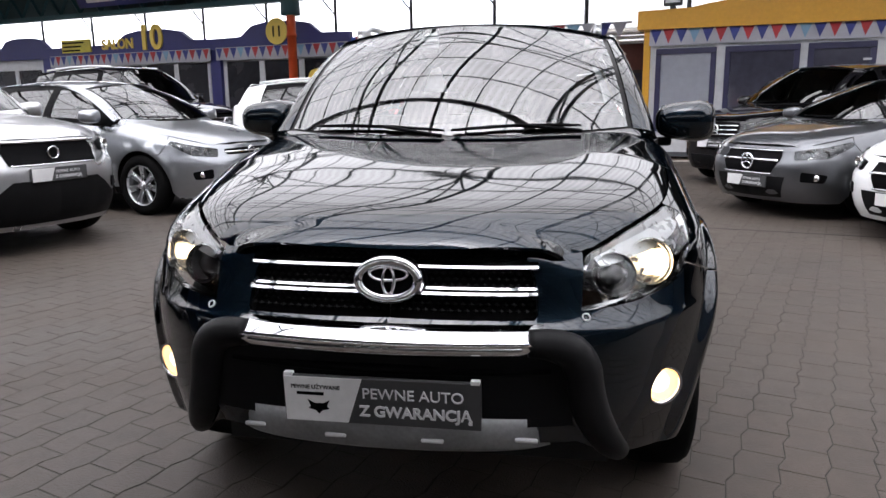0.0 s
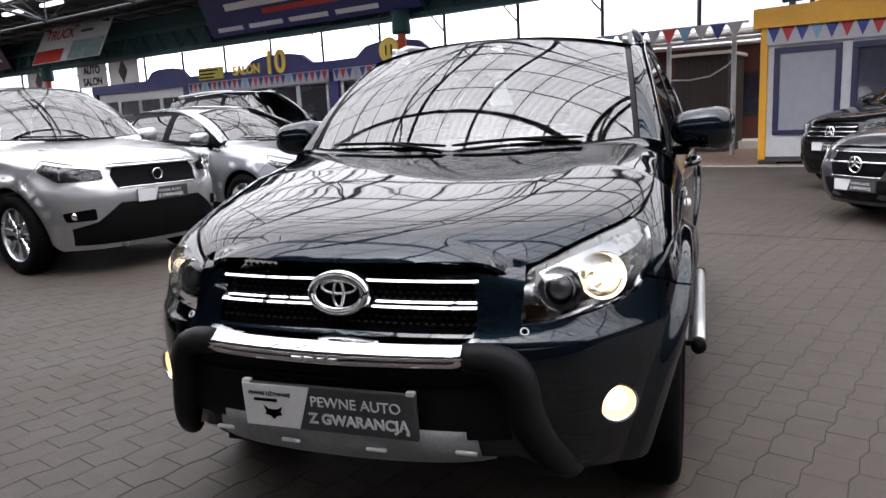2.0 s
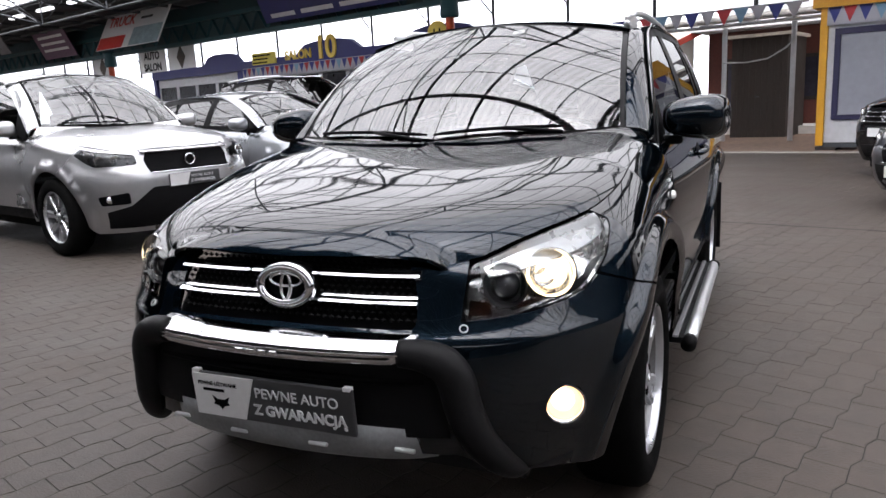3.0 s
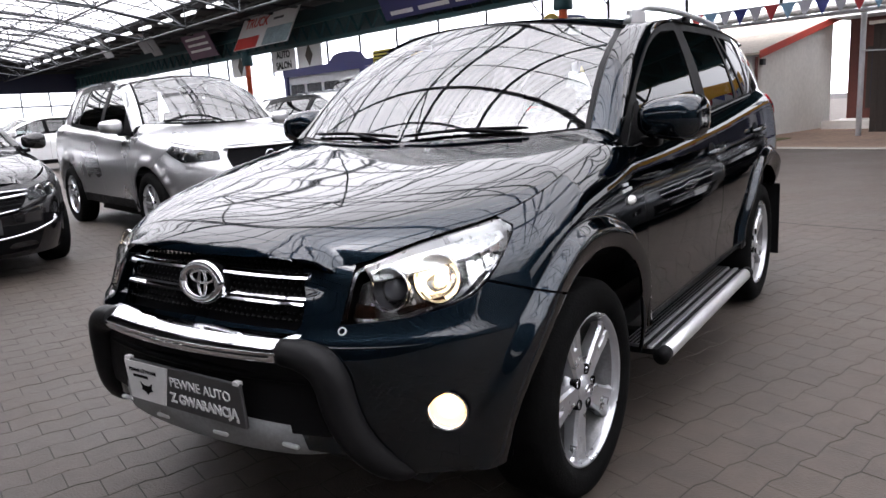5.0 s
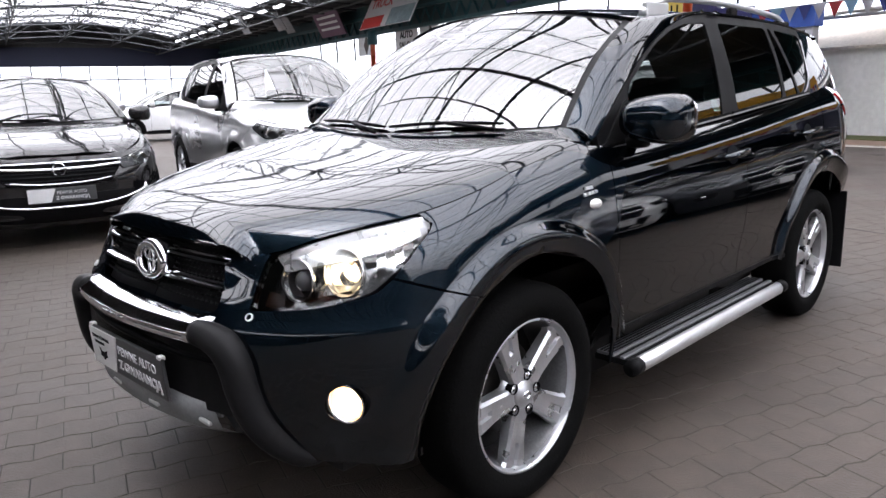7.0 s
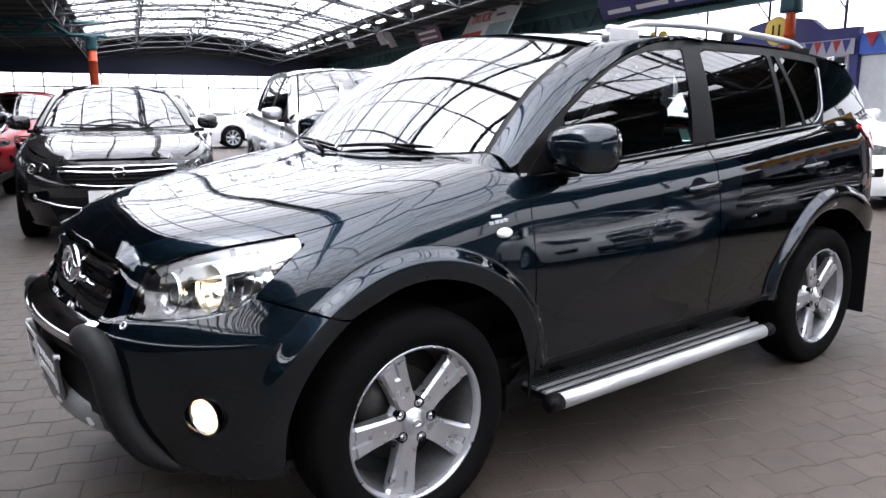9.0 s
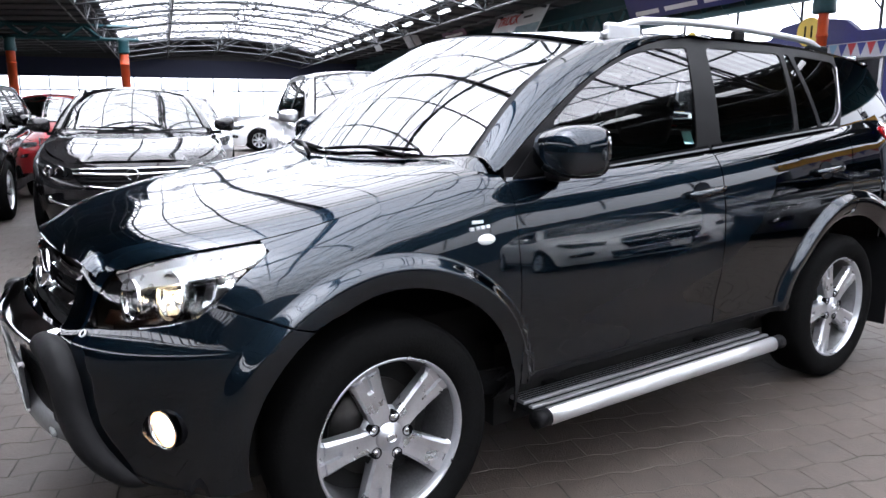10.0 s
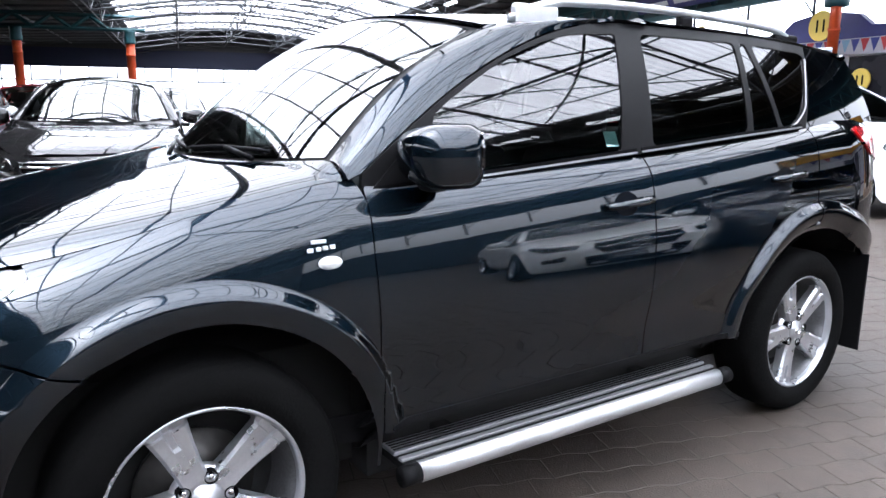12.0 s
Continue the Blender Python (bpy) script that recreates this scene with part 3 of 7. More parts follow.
def mirror_pod(parent, B, material, y=0.60, z=1.13, x=0.82, big=1.0, turn=0.0):
    """A door mirror on a short foot: rounded shell, glass in its back."""
    for sg in (1, -1):
        bm = bmesh.new()
        bmesh.ops.create_uvsphere(bm, u_segments=24, v_segments=14, radius=1)
        for v in bm.verts:
            c = v.co
            k = 3.2
            f = (abs(c.x) ** k + abs(c.y) ** k + abs(c.z) ** k) ** (-1 / k)
            c *= f
            c.x, c.y, c.z = c.x * 0.115 * big, (c.y * 0.118 if c.y < 0 else min(c.y, 0.55) * 0.085) * big, c.z * (0.077 + 0.012 * c.x) * big
        ob = part("mirror", bm, material, parent, smooth=True, m=pose(sg * (x + 0.145 * big) + (turn if sg < 0 else 0), y, z + 0.03 + 0.4 * (turn if sg < 0 else 0), 0, 0, -8 * sg - (260 * turn if sg < 0 else 0)))
        bm = boxes((-0.095 * big, 0.095 * big, 0.044 * big, 0.050 * big, -0.060 * big, 0.060 * big), bevel=0.004)
        part("mirror_glass", bm, M_CHROME, ob)
        bm = boxes((-0.05, 0.08, -0.03, 0.03, -0.018, 0.018), bevel=0.012)
        part("mirror_foot", bm, M_PLASTIC, parent, smooth=True, m=pose(sg * (x + 0.02), y + 0.01, z - 0.055, 0, 0, 0))


def lettering(text, size, material, parent, m, extrude=0.002, align="CENTER", bold=0.0, name="lettering"):
    cu = bpy.data.curves.new(name, "FONT")
    cu.body, cu.size, cu.extrude, cu.align_x, cu.offset = text, size, extrude, align, bold
    ob = bpy.data.objects.new(name, cu)
    scene.collection.objects.link(ob)
    me = bpy.data.meshes.new_from_object(ob)
    bpy.data.objects.remove(ob)
    me.materials.clear()
    me.materials.append(material)
    ob = new(name, me)
    ob.parent = parent
    ob.matrix_basis = m
    return ob


def dealer_plate(parent, y, z, x=0.0, rx=0.0, w=0.52, h=0.118, rz=0.0, detail=True):
    """The dealer's board in the number-plate holder: white part with a slanted edge, dark part with its words."""
    pl = part("plate_board", boxes((-w / 2, w / 2, 0, 0.012, -h / 2, h / 2), bevel=0.004), M_PLATEG, parent, "dark dealer board in the plate holder", m=pose(x, y, z, rx, 0, rz))
    bm = bmesh.new()
    vs = [bm.verts.new(p) for p in ((-w / 2 + 0.004, -0.003, -h / 2 + 0.004), (-w * 0.17, -0.003, -h / 2 + 0.004), (-w * 0.09, -0.003, h / 2 - 0.004), (-w / 2 + 0.004, -0.003, h / 2 - 0.004))]
    top = [bm.verts.new(v.co + Vector((0, 0.004, 0))) for v in vs]
    bm.faces.new(vs)
    bm.faces.new(top[::-1])
    for i in range(4):
        bm.faces.new((vs[i], top[i], top[(i + 1) % 4], vs[(i + 1) % 4]))
    bmesh.ops.recalc_face_normals(bm, faces=bm.faces)
    part("plate_field", bm, M_PLATEW, pl, "white slanted field of the board")
    k = h / 0.118
    lettering("PEWNE AUTO", 0.037 * k, M_TEXT, pl, pose(0.075 * k, -0.001, 0.008 * k, 90), 0.0015)
    lettering("Z GWARANCJĄ", 0.037 * k, M_TEXT, pl, pose(0.080 * k, -0.001, -0.036 * k, 90), 0.0015, bold=0.0012)
    if detail:
        lettering("PEWNE UŻYWANE", 0.0155, M_TRIM, pl, pose(-0.238, -0.0032, 0.030, 90), 0.0008, "LEFT", 0.0004)
        part("print_bar", boxes((-0.223, -0.150, -0.004, -0.0025, 0.012, 0.021)), M_TRIM, pl, "small dark line of print")
        bm = bmesh.new()
        ring = [(-0.03, 0.018), (-0.012, 0.008), (0.012, 0.008), (0.03, 0.018), (0.022, 0.0), (0.028, -0.008), (0.01, -0.012), (0.0, -0.022), (-0.01, -0.012), (-0.028, -0.008), (-0.022, 0.0)]
        lo = [bm.verts.new((px - 0.165, -0.0032, pz - 0.018)) for px, pz in ring]
        hi = [bm.verts.new((px - 0.165, -0.0044, pz - 0.018)) for px, pz in ring]
        bm.faces.new(hi)
        for i in range(len(ring)):
            bm.faces.new((lo[i], lo[(i + 1) % len(ring)], hi[(i + 1) % len(ring)], hi[i]))
        bmesh.ops.recalc_face_normals(bm, faces=bm.faces)
        part("emblem_print", bm, M_TRIM, pl, "small dark winged emblem print")
    return pl


mat_disc = mat("brake_steel", (0.06, 0.057, 0.054), 0.45, 0.8, var=0.15)


def shell(root, B, paint_mat, sill=0.33, trim=M_TRIM, rear_glass=M_DARKGLASS, step=0.06, panes=None, doors=(0.53, 1.50, 2.45), lead=0.004, rings=None, sill_in=0.0, quarter=None):
    """Hood, wings, doors, quarters, roof, pillars, glass and cabin of a car."""
    c0 = (0, 1.2, 0.5)
    d0, d1, d2 = doors
    S, G, H = B.S, B.G, B.H
    wr, ar, wb = B.wr, B.arch, B.wb
    zb = lambda y: float(B.belt(y))  # noqa: E731
    a_end = math.degrees(math.asin((sill - 0.02 - wr) / ar))
    # doors
    front = rounded([(d0 + lead, zb(d0 + 0.05) + 0.01), (d0 + lead, 0.93), (d0 + 0.004, sill + 0.02), (d0 + 0.004, sill), (d1 - 0.003, sill), (d1 - 0.003, zb(d1) + 0.01)], 0.02)
    doors_f = panel("front_door", S, front, paint_mat, root, step=step, sides="pair", centre=c0)
    cut = [p for p in arc(wb, wr, ar + 0.035, 100, 210, 16) if p[1] > sill and p[0] < d2]
    rear = [(d1 + 0.003, zb(d1) + 0.01), (d1 + 0.003, sill)] + ([(cut[-1][0], sill)] + cut[::-1] if cut else [(d2, sill)]) + [(d2, max(cut[0][1] if cut else sill, sill) + 0.02), (d2 + 0.03, zb(d2) + 0.01)]
    doors_r = panel("rear_door", S, rear, paint_mat, root, step=step, sides="pair", centre=c0, extra=rings)
    # quarter panel
    a_cut = arc(wb, wr, ar, 180 - a_end, a_end, 26)
    arc_pts = [p for p in a_cut]
    q = [(d2 + 0.036, zb(d2) + 0.012), (d2 + 0.006, arc(wb, wr, ar + 0.035, 104, 104, 1)[0][1])]
    edge = [p for p in arc(wb, wr, ar + 0.032, 106, 200, 12) if p[0] < d2 and p[1] > sill]
    q += edge + [(edge[-1][0], sill - 0.02)]
    q += [p for p in arc_pts if p[1] >= sill - 0.02] + [(B.ends[0] + 0.02, sill - 0.02), (B.ends[0] + 0.45, sill - 0.02), (B.ends[0] + 0.45, zb(3.1) - 0.03), (B.ends[0] + 0.1, zb(3.1)), (2.7, zb(2.7) + 0.01)]
    panel("quarter_panel", S, q, paint_mat, root, step=step, sides="pair", centre=c0, extra=rings)
    # sills
    panel("sill", S, [(d0 - 0.1, sill - 0.005), (d0 - 0.1, sill - 0.10), (wb - ar + 0.02, sill - 0.10), (wb - ar + 0.02, sill - 0.005)], M_PLASTIC, root, step=0.08, sides="pair", centre=c0, lift=sill_in)
    # roof, screen and pillars
    yt = B.top[0]
    ye = B.ends[0] + 0.1
    edge_u = [(u, yt + 0.005 + 0.12 * u * u) for u in np.linspace(0, 1, 9)]
    panel("roof", B.R, edge_u + [(1, y) for y in np.linspace(yt + 0.2, ye, 14)] + [(u, ye) for u in np.linspace(0.9, 0, 8)], paint_mat, root, step=step * 1.3, sides="both", centre=c0)
    panel("windscreen", B.W, [(-0.975, 0.015), (0.975, 0.015), (0.965, 0.97), (-0.965, 0.97)], M_SCREEN, root, step=0.09, depth=0.006, centre=c0)
    panel("windscreen_seal", B.W, [(-1.0, 0.0), (1.0, 0.0), (1.0, 1.0), (-1.0, 1.0)], trim, root, holes=[[(-0.972, 0.02), (0.972, 0.02), (0.962, 0.965), (-0.962, 0.965)]], step=0.05, depth=0.01, centre=c0, lift=-0.004)
    panel("pillar_and_rail", B.pillar, [(B.yc + 0.18, 0.02), (B.yc + 0.18, 0.98)] + [(y, 0.98) for y in np.arange(B.yc + 0.3, ye, 0.08)] + [(ye, 0.98), (ye, 0.02)] + [(y, 0.02) for y in np.arange(ye - 0.08, B.yc + 0.2, -0.08)], paint_mat, root, step=0.06, sides="pair", centre=c0)
    # side glass with its frame
    T = B.top[1]
    panes = panes or [
        rounded([(B.yc + 0.46, zb(B.yc + 0.46) + 0.035), (d1 - 0.08, zb(d1) + 0.022), (d1 - 0.08, T - 0.05), (d1 - 0.22, T - 0.06), (yt - 0.02, T - 0.14), (yt - 0.2, T - 0.26)], 0.03),
        rounded([(d1 + 0.035, zb(d1) + 0.025), (d2 - 0.13, zb(d2) + 0.02), (d2 - 0.20, T - 0.06), (d1 + 0.035, T - 0.05)], 0.03),
        rounded([(d2 - 0.09, zb(d2) + 0.02), (d2 + 0.20, zb(2.65) + 0.02), (d2 + 0.30, zb(2.7) + 0.06), (d2 + 0.27, T - 0.10), (d2 - 0.16, T - 0.065)], 0.04),
    ]
    yq, yr = quarter or (d2 + 0.30, d2 + 0.30)
    frame_out = [(B.yc + 0.21, zb(0.5) - 0.03)] + [(y, zb(y) - 0.012) for y in np.linspace(0.7, yq, 12)]
    frame_out += [(y, float(B.frame_z(y)) - 0.003) for y in np.linspace(yr, B.yc + 0.22, 26)]
    panel("window_frame", G, frame_out, trim, root, holes=panes, step=0.05, depth=0.02, sides="pair", centre=c0)
    for i, p in enumerate(panes):
        panel("side_window", G, p, M_SIDEGLASS if i == 0 else rear_glass, root, step=0.07, depth=0.004, sides="pair", centre=c0, lift=-0.004)
    # rear pillar
    dp = [(yq + 0.002, zb(yq) - 0.01), (ye + 0.12, zb(3.1) - 0.01), (ye + 0.02, float(B.frame_z(ye)))] + [(y, float(B.frame_z(y))) for y in np.linspace(ye - 0.05, yr + 0.002, 6)]
    panel("rear_pillar", G, dp, paint_mat, root, step=0.06, sides="pair", centre=c0)
    # tailgate
    w0 = float(S(B.ends[0] + 0.45, zb(3.1) - 0.05)[0])
    y0 = float(S(B.ends[0] + 0.45, 0.6)[1])
    bm = boxes((-w0, w0, y0 - 0.10, y0 + 0.0, sill - 0.02, zb(3.1) - 0.02), bevel=0.03)
    part("tailgate", bm, paint_mat, root)
    xg, yg = B.xr - 0.10, ye + 0.03
    v = [(-w0, y0 - 0.05, zb(3.1) - 0.03), (w0, y0 - 0.05, zb(3.1) - 0.03), (xg, yg - 0.02, T), (-xg, yg - 0.02, T)]
    v += [(a, b - 0.01, c) for a, b, c in v]
    mesh_object("rear_window", v, [(0, 1, 2, 3), (7, 6, 5, 4), (0, 4, 5, 1), (1, 5, 6, 2), (2, 6, 7, 3), (3, 7, 4, 0)], rear_glass, root, smooth=False)
    # underbody, wheel houses and cabin
    w = B.A - 0.09
    part("floor_pan", boxes((-w + 0.12, w - 0.12, ar + 0.06, wb - ar - 0.06, 0.20, 0.50)), M_CAVITY, root)
    part("underbody", boxes((-w + 0.22, w - 0.22, -B.lf * 0.62, wb + ar + 0.3, 0.22, 0.62)), M_CAVITY, root)
    part("wheel_house", boxes((-w + 0.05, w - 0.05, -0.35, 0.40, wr + ar + 0.02, zb(0.5) - 0.22)), M_CAVITY, root)
    part("rear_valance", boxes((-w + 0.06, w - 0.06, wb + ar + 0.01, B.ends[0] + 0.12, 0.30, 0.9)), M_CAVITY, root)
    part("wheel_house", boxes((-w, w, wb - ar - 0.06, B.ends[0], wr + ar + 0.02, zb(2.7) - 0.06)), M_CAVITY, root)
    bm = boxes((-w + 0.04, w - 0.04, B.yc + 0.20, B.yc + 0.62, zb(0.5) - 0.40, zb(0.5) - 0.03), bevel=0.05)
    part("dashboard", bm, M_CLOTH, root, smooth=True)
    for x in (-0.36, 0.36):
        seat(root, x, 1.25)
    bm = boxes((-0.62, 0.62, 2.0, 2.4, 0.45, 0.62), (-0.62, 0.62, 2.4, 2.52, 0.5, 1.16), (-0.5, -0.25, 2.42, 2.5, 1.18, 1.34), (0.25, 0.5, 2.42, 2.5, 1.18, 1.34), bevel=0.04)
    part("rear_bench", bm, M_CLOTH, root, smooth=True)
    v, f = lathe([(0.165, -0.012), (0.178, -0.016), (0.19, 0), (0.178, 0.016), (0.165, 0.012), (0.165, -0.012)], "y", 28)
    mesh_object("steering_wheel", v, f, M_PLASTIC, root, m=pose(0.36, B.yc + 0.68, zb(0.5) - 0.07, -25))
    return doors_f, doors_r


def hood_panel(root, B, paint_mat, lead, s_from=-0.89, step=0.045):
    """The bonnet: leading edge as (x, y) points from the middle outwards, then along the wing's top edge to the screen."""
    es = np.linspace(s_from, B.yc + 0.20, 26)
    ex, ey, _ = B.S(es, B.zs(es))
    xs = [(0.80 * B.A, B.yc + 0.20)] + [tuple(float(c) for c in B.base(u)) for u in (0.98, 0.85, 0.7, 0.5, 0.3, 0.15, 0)]
    panel("cowl", B.cowl, [(-0.5, 0.0), (0.5, 0.0), (0.5, 1.0), (-0.5, 1.0)], M_PLASTIC, root, step=0.08, centre=(0, 0.6, 0.3))
    panel("wing_root", B.cowl, [(0.5, 0.0), (1.12, 0.0), (1.12, 1.0), (0.5, 1.0)], paint_mat, root, step=0.05, sides="pair", centre=(0, 0.6, 0.3))
    return panel("bonnet", B.H, lead + [(float(x) - 0.004, float(y)) for x, y in zip(ex, ey)] + xs, paint_mat, root, step=step, sides="both", centre=(0, 0.6, 0.3))

# ---------------------------------------------------------------- hall
HALL = Matrix.Rotation(radians(-14.5), 4, "Z")
M_PAVER = mat("grey_concrete_paver", (0.0472, 0.0358, 0.0278), 0.66, var=0.16, scale=1.2, bump=0.35, bump_scale=90, stain=0.12)
M_JOINT = mat("sandy_joint", (0.016, 0.0135, 0.012), 0.9, var=0.3, scale=3)
M_STEEL = mat("dark_painted_steel", (0.05, 0.055, 0.06), 0.5, 0.3, var=0.2, scale=3)
M_TEALSTEEL = mat("teal_painted_steel", (0.012, 0.065, 0.075), 0.45, 0.1, var=0.2, scale=2)
M_ORANGE = mat("orange_painted_steel", (0.55, 0.07, 0.015), 0.45, var=0.12, scale=2)
M_ROOFDARK = mat("dark_corrugated_sheet", (0.035, 0.035, 0.037), 0.6, var=0.25, scale=0.6)
M_SHEET = sheet_mat("milky_roof_sheet", (0.93, 0.94, 0.95), 0.35)
M_YELLOW = mat("yellow_painted_metal", (0.58, 0.29, 0.012), 0.45, var=0.08, scale=1.5)
M_BLUE = mat("ultramarine_painted_metal", (0.018, 0.020, 0.13), 0.4, var=0.12, scale=1.2)
M_NAVY = mat("navy_frame", (0.012, 0.011, 0.05), 0.4, var=0.1)
M_KIOSKW = mat("white_painted_metal", (0.50, 0.51, 0.53), 0.5, var=0.06, scale=1.0, stain=0.08)
M_PANEGREY = mat("pale_window_blind", (0.26, 0.27, 0.31), 0.35, var=0.08, scale=0.8, coat=0.5)
M_PANEDARK = mat("dark_window", (0.05, 0.05, 0.07), 0.12, var=0.2, scale=0.8, coat=1.0)
M_OFFPANE = mat("dark_office_glass", (0.012, 0.012, 0.016), 0.25, spec=0.25, var=0.3, scale=0.8)
M_PLASTER = mat("white_plaster", (0.70, 0.70, 0.68), 0.85, var=0.06, scale=0.9, bump=0.3, bump_scale=30, stain=0.08)
M_ROOFTIN = mat("weathered_tin_roof", (0.42, 0.38, 0.33), 0.6, var=0.3, scale=1.5)
M_REDTRIM = mat("red_painted_trim", (0.45, 0.06, 0.04), 0.5, var=0.15)
M_BROWN = mat("red_brown_wall", (0.10, 0.025, 0.018), 0.6, var=0.2, scale=1.5)
M_DARKWOOD = mat("dark_boards", (0.03, 0.022, 0.018), 0.7, var=0.3, scale=2)
M_FLAGR = mat("red_flag", (0.36, 0.03, 0.035), 0.7, var=0.1)
M_FLAGB = mat("blue_flag", (0.035, 0.045, 0.20), 0.7, var=0.1)
M_FLAGL = mat("light_blue_flag", (0.17, 0.30, 0.42), 0.7, var=0.1)
M_FLAGW = mat("white_bunting_band", (0.36, 0.36, 0.40), 0.7, var=0.05)
M_SIGNY = mat("yellow_sign", (0.75, 0.55, 0.10), 0.5, var=0.05)
M_SIGNW = mat("white_sign", (0.75, 0.75, 0.75), 0.5, var=0.05)
M_SIGNR = mat("red_sign", (0.55, 0.04, 0.03), 0.5, var=0.05)
# emissive, to replace the world sky where it is dim near the horizon
M_SKYGLOW = glow("glowing_overcast_backdrop", (0.93, 0.96, 1.0), 1.25)
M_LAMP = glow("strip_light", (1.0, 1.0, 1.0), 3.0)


def slab(name, x0, x1, y0, y1, z0, z1, material, m=HALL, kind="structure", label="", category="", bevel=0.0):
    ob = part(name, boxes((x0, x1, y0, y1, z0, z1), bevel=bevel), material, None, m=m)
    return tagged(ob, label, category, kind=kind)


ground = slab("ground", -400, 400, -400, 400, -0.5, -0.03, M_JOINT, Matrix(), label="sandy bed under the paving that reaches the horizon", category="ground")

# paving and roof are set out along the hall
pavement = slab("pavement", -60, 60, -60, 60, -0.03, -0.004, M_PAVER, label="dark grey concrete paving of the sales yard", category="pavement")

# the glazed nave: an arched roof between two dark side roofs
Q0, QF, Q1 = -3.2, -2.6, 10.5
NAVE = Spline((Q0, 5.75), (0.2, 6.3), (3.6, 6.5), (7.1, 6.25), (Q1, 5.6))
P0, PE, PM, P1 = -58, -53, -24, 26


def bars(name, segs, r, material, label, n=4, m=HALL, flat=0.0):
    """Many straight steel members as one mesh; flat gives broad bands instead of round bars."""
    verts, faces = [], []
    for a, b in segs:
        v, f = tube([a, b], r, n)
        if flat:
            mid = (Vector(a) + Vector(b)) / 2
            v = [(mid.x + (x - mid.x) * flat, y, z) for x, y, z in v]
        k = len(verts)
        verts += v
        faces += [tuple(i + k for i in g) for g in f]
    ob = mesh_object(name, verts, faces, material, None, smooth=False, m=m)
    return tagged(ob, label, "truss", kind="structure")


def nz(q):
    return float(NAVE(q))


arch_q = np.linspace(Q0, Q1, 17)
top_segs, low_segs, web_segs, wide_bands, thin_bands, long_bars = [], [], [], [], [], []
for p in np.arange(P0 + 1, P1 + 0.1, 4.5):
    for a, b in zip(arch_q, arch_q[1:]):
        za, zb2 = nz(a), nz(b)
        top_segs.append(((p, a, za - 0.10), (p, b, zb2 - 0.10)))
for k, p in enumerate(np.arange(P0 + 1, P1, 0.9)):
    tgt = wide_bands if k % 5 in (0, 2) else thin_bands
    for a, b in zip(arch_q[::2], arch_q[2::2]):
        tgt.append(((p, a, nz(a) - 0.02), (p, b, nz(b) - 0.02)))
for q in np.linspace(Q0, Q1, 13):
    long_bars.append(((P0, q, nz(q) - 0.06), (P1, q, nz(q) - 0.06)))
# lattice girders along the nave
for q in (Q0 + 0.3, 0.3, 3.6, 7.0, Q1 - 0.3):
    z = nz(q)
    low_segs.append(((P0, q, z - 0.95), (P1, q, z - 0.95)))
    top_segs.append(((P0, q, z - 0.12), (P1, q, z - 0.12)))
    for p in np.arange(P0 + 1, P1 - 2, 4.5):
        web_segs += [((p, q, z - 0.95), (p + 2.25, q, z - 0.12)), ((p + 2.25, q, z - 0.12), (p + 4.5, q, z - 0.95)), ((p, q, z - 0.95), (p, q, z - 0.12))]
# cross ties with their own webs at every second arch, and wind braces in the roof plane
for p in np.arange(P0 + 1, P1 - 2, 4.5):
    qs = (Q0 + 0.3, 0.3, 3.6, 7.0, Q1 - 0.3)
    for a, b in zip(qs, qs[1:]):
        low_segs.append(((p, a, nz(a) - 0.95), (p, b, nz(b) - 0.95)))
        mid = (p, (a + b) / 2, nz((a + b) / 2) - 0.10)
        web_segs += [((p, a, nz(a) - 0.95), mid), (mid, (p, b, nz(b) - 0.95))]
        if round((p - P0 - 1) / 4.5) % 3 == 1:
            web_segs += [((p, a, nz(a) - 0.16), (p + 4.5, b, nz(b) - 0.16)), ((p, b, nz(b) - 0.18), (p + 4.5, a, nz(a) - 0.18))]
bars("roof_upper_chords", top_segs, 0.043, M_STEEL, "dark steel upper chords of the roof trusses")
bars("roof_long_bars", long_bars, 0.026, M_STEEL, "dark steel purlins under the roof sheets")
bars("roof_wide_bands", wide_bands, 0.029, M_STEEL, "broad dark glazing bars of the roof", flat=1.6)
bars("roof_thin_bands", thin_bands, 0.019, M_STEEL, "thin dark glazing bars of the roof")
bars("roof_lower_chords", low_segs, 0.040, M_STEEL, "dark steel lower chords of the roof trusses")
bars("roof_webs", web_segs, 0.026, M_STEEL, "thin steel web members of the roof trusses")


def sheet(name, p0, p1, q0, q1, material, label, lift=0.03, rib=0.0):
    """Roof sheets over a stretch of the nave."""
    qq = np.linspace(q0, q1, 24)
    ps = np.arange(p0, p1 + 0.01, 1.0)
    v = [(p, q, nz(q) + lift + rib * (i % 2)) for i, p in enumerate(ps) for q in qq]
    f = [(i * 24 + j, i * 24 + 24 + j, i * 24 + 25 + j, i * 24 + j + 1) for i in range(len(ps) - 1) for j in range(23)]
    return tagged(mesh_object(name, v, f, material, None, smooth=False, m=HALL), label, "roof", kind="structure")


sheet("ceiling_skylight", PM, P1, Q0, Q1, M_SHEET, "milky translucent roof sheets over the aisle")
sheet("ceiling_skylight_far", PE, PM, QF, Q1, M_SHEET, "milky translucent roof sheets towards the far end")
sheet("ceiling_far_side", PE, PM, Q0, QF, M_ROOFDARK, "dark roof sheets beside the far skylight", rib=0.03)
sheet("ceiling_nave_end", P0, PE, Q0, Q1, M_ROOFDARK, "dark roof sheets at the far end of the aisle", rib=0.03)


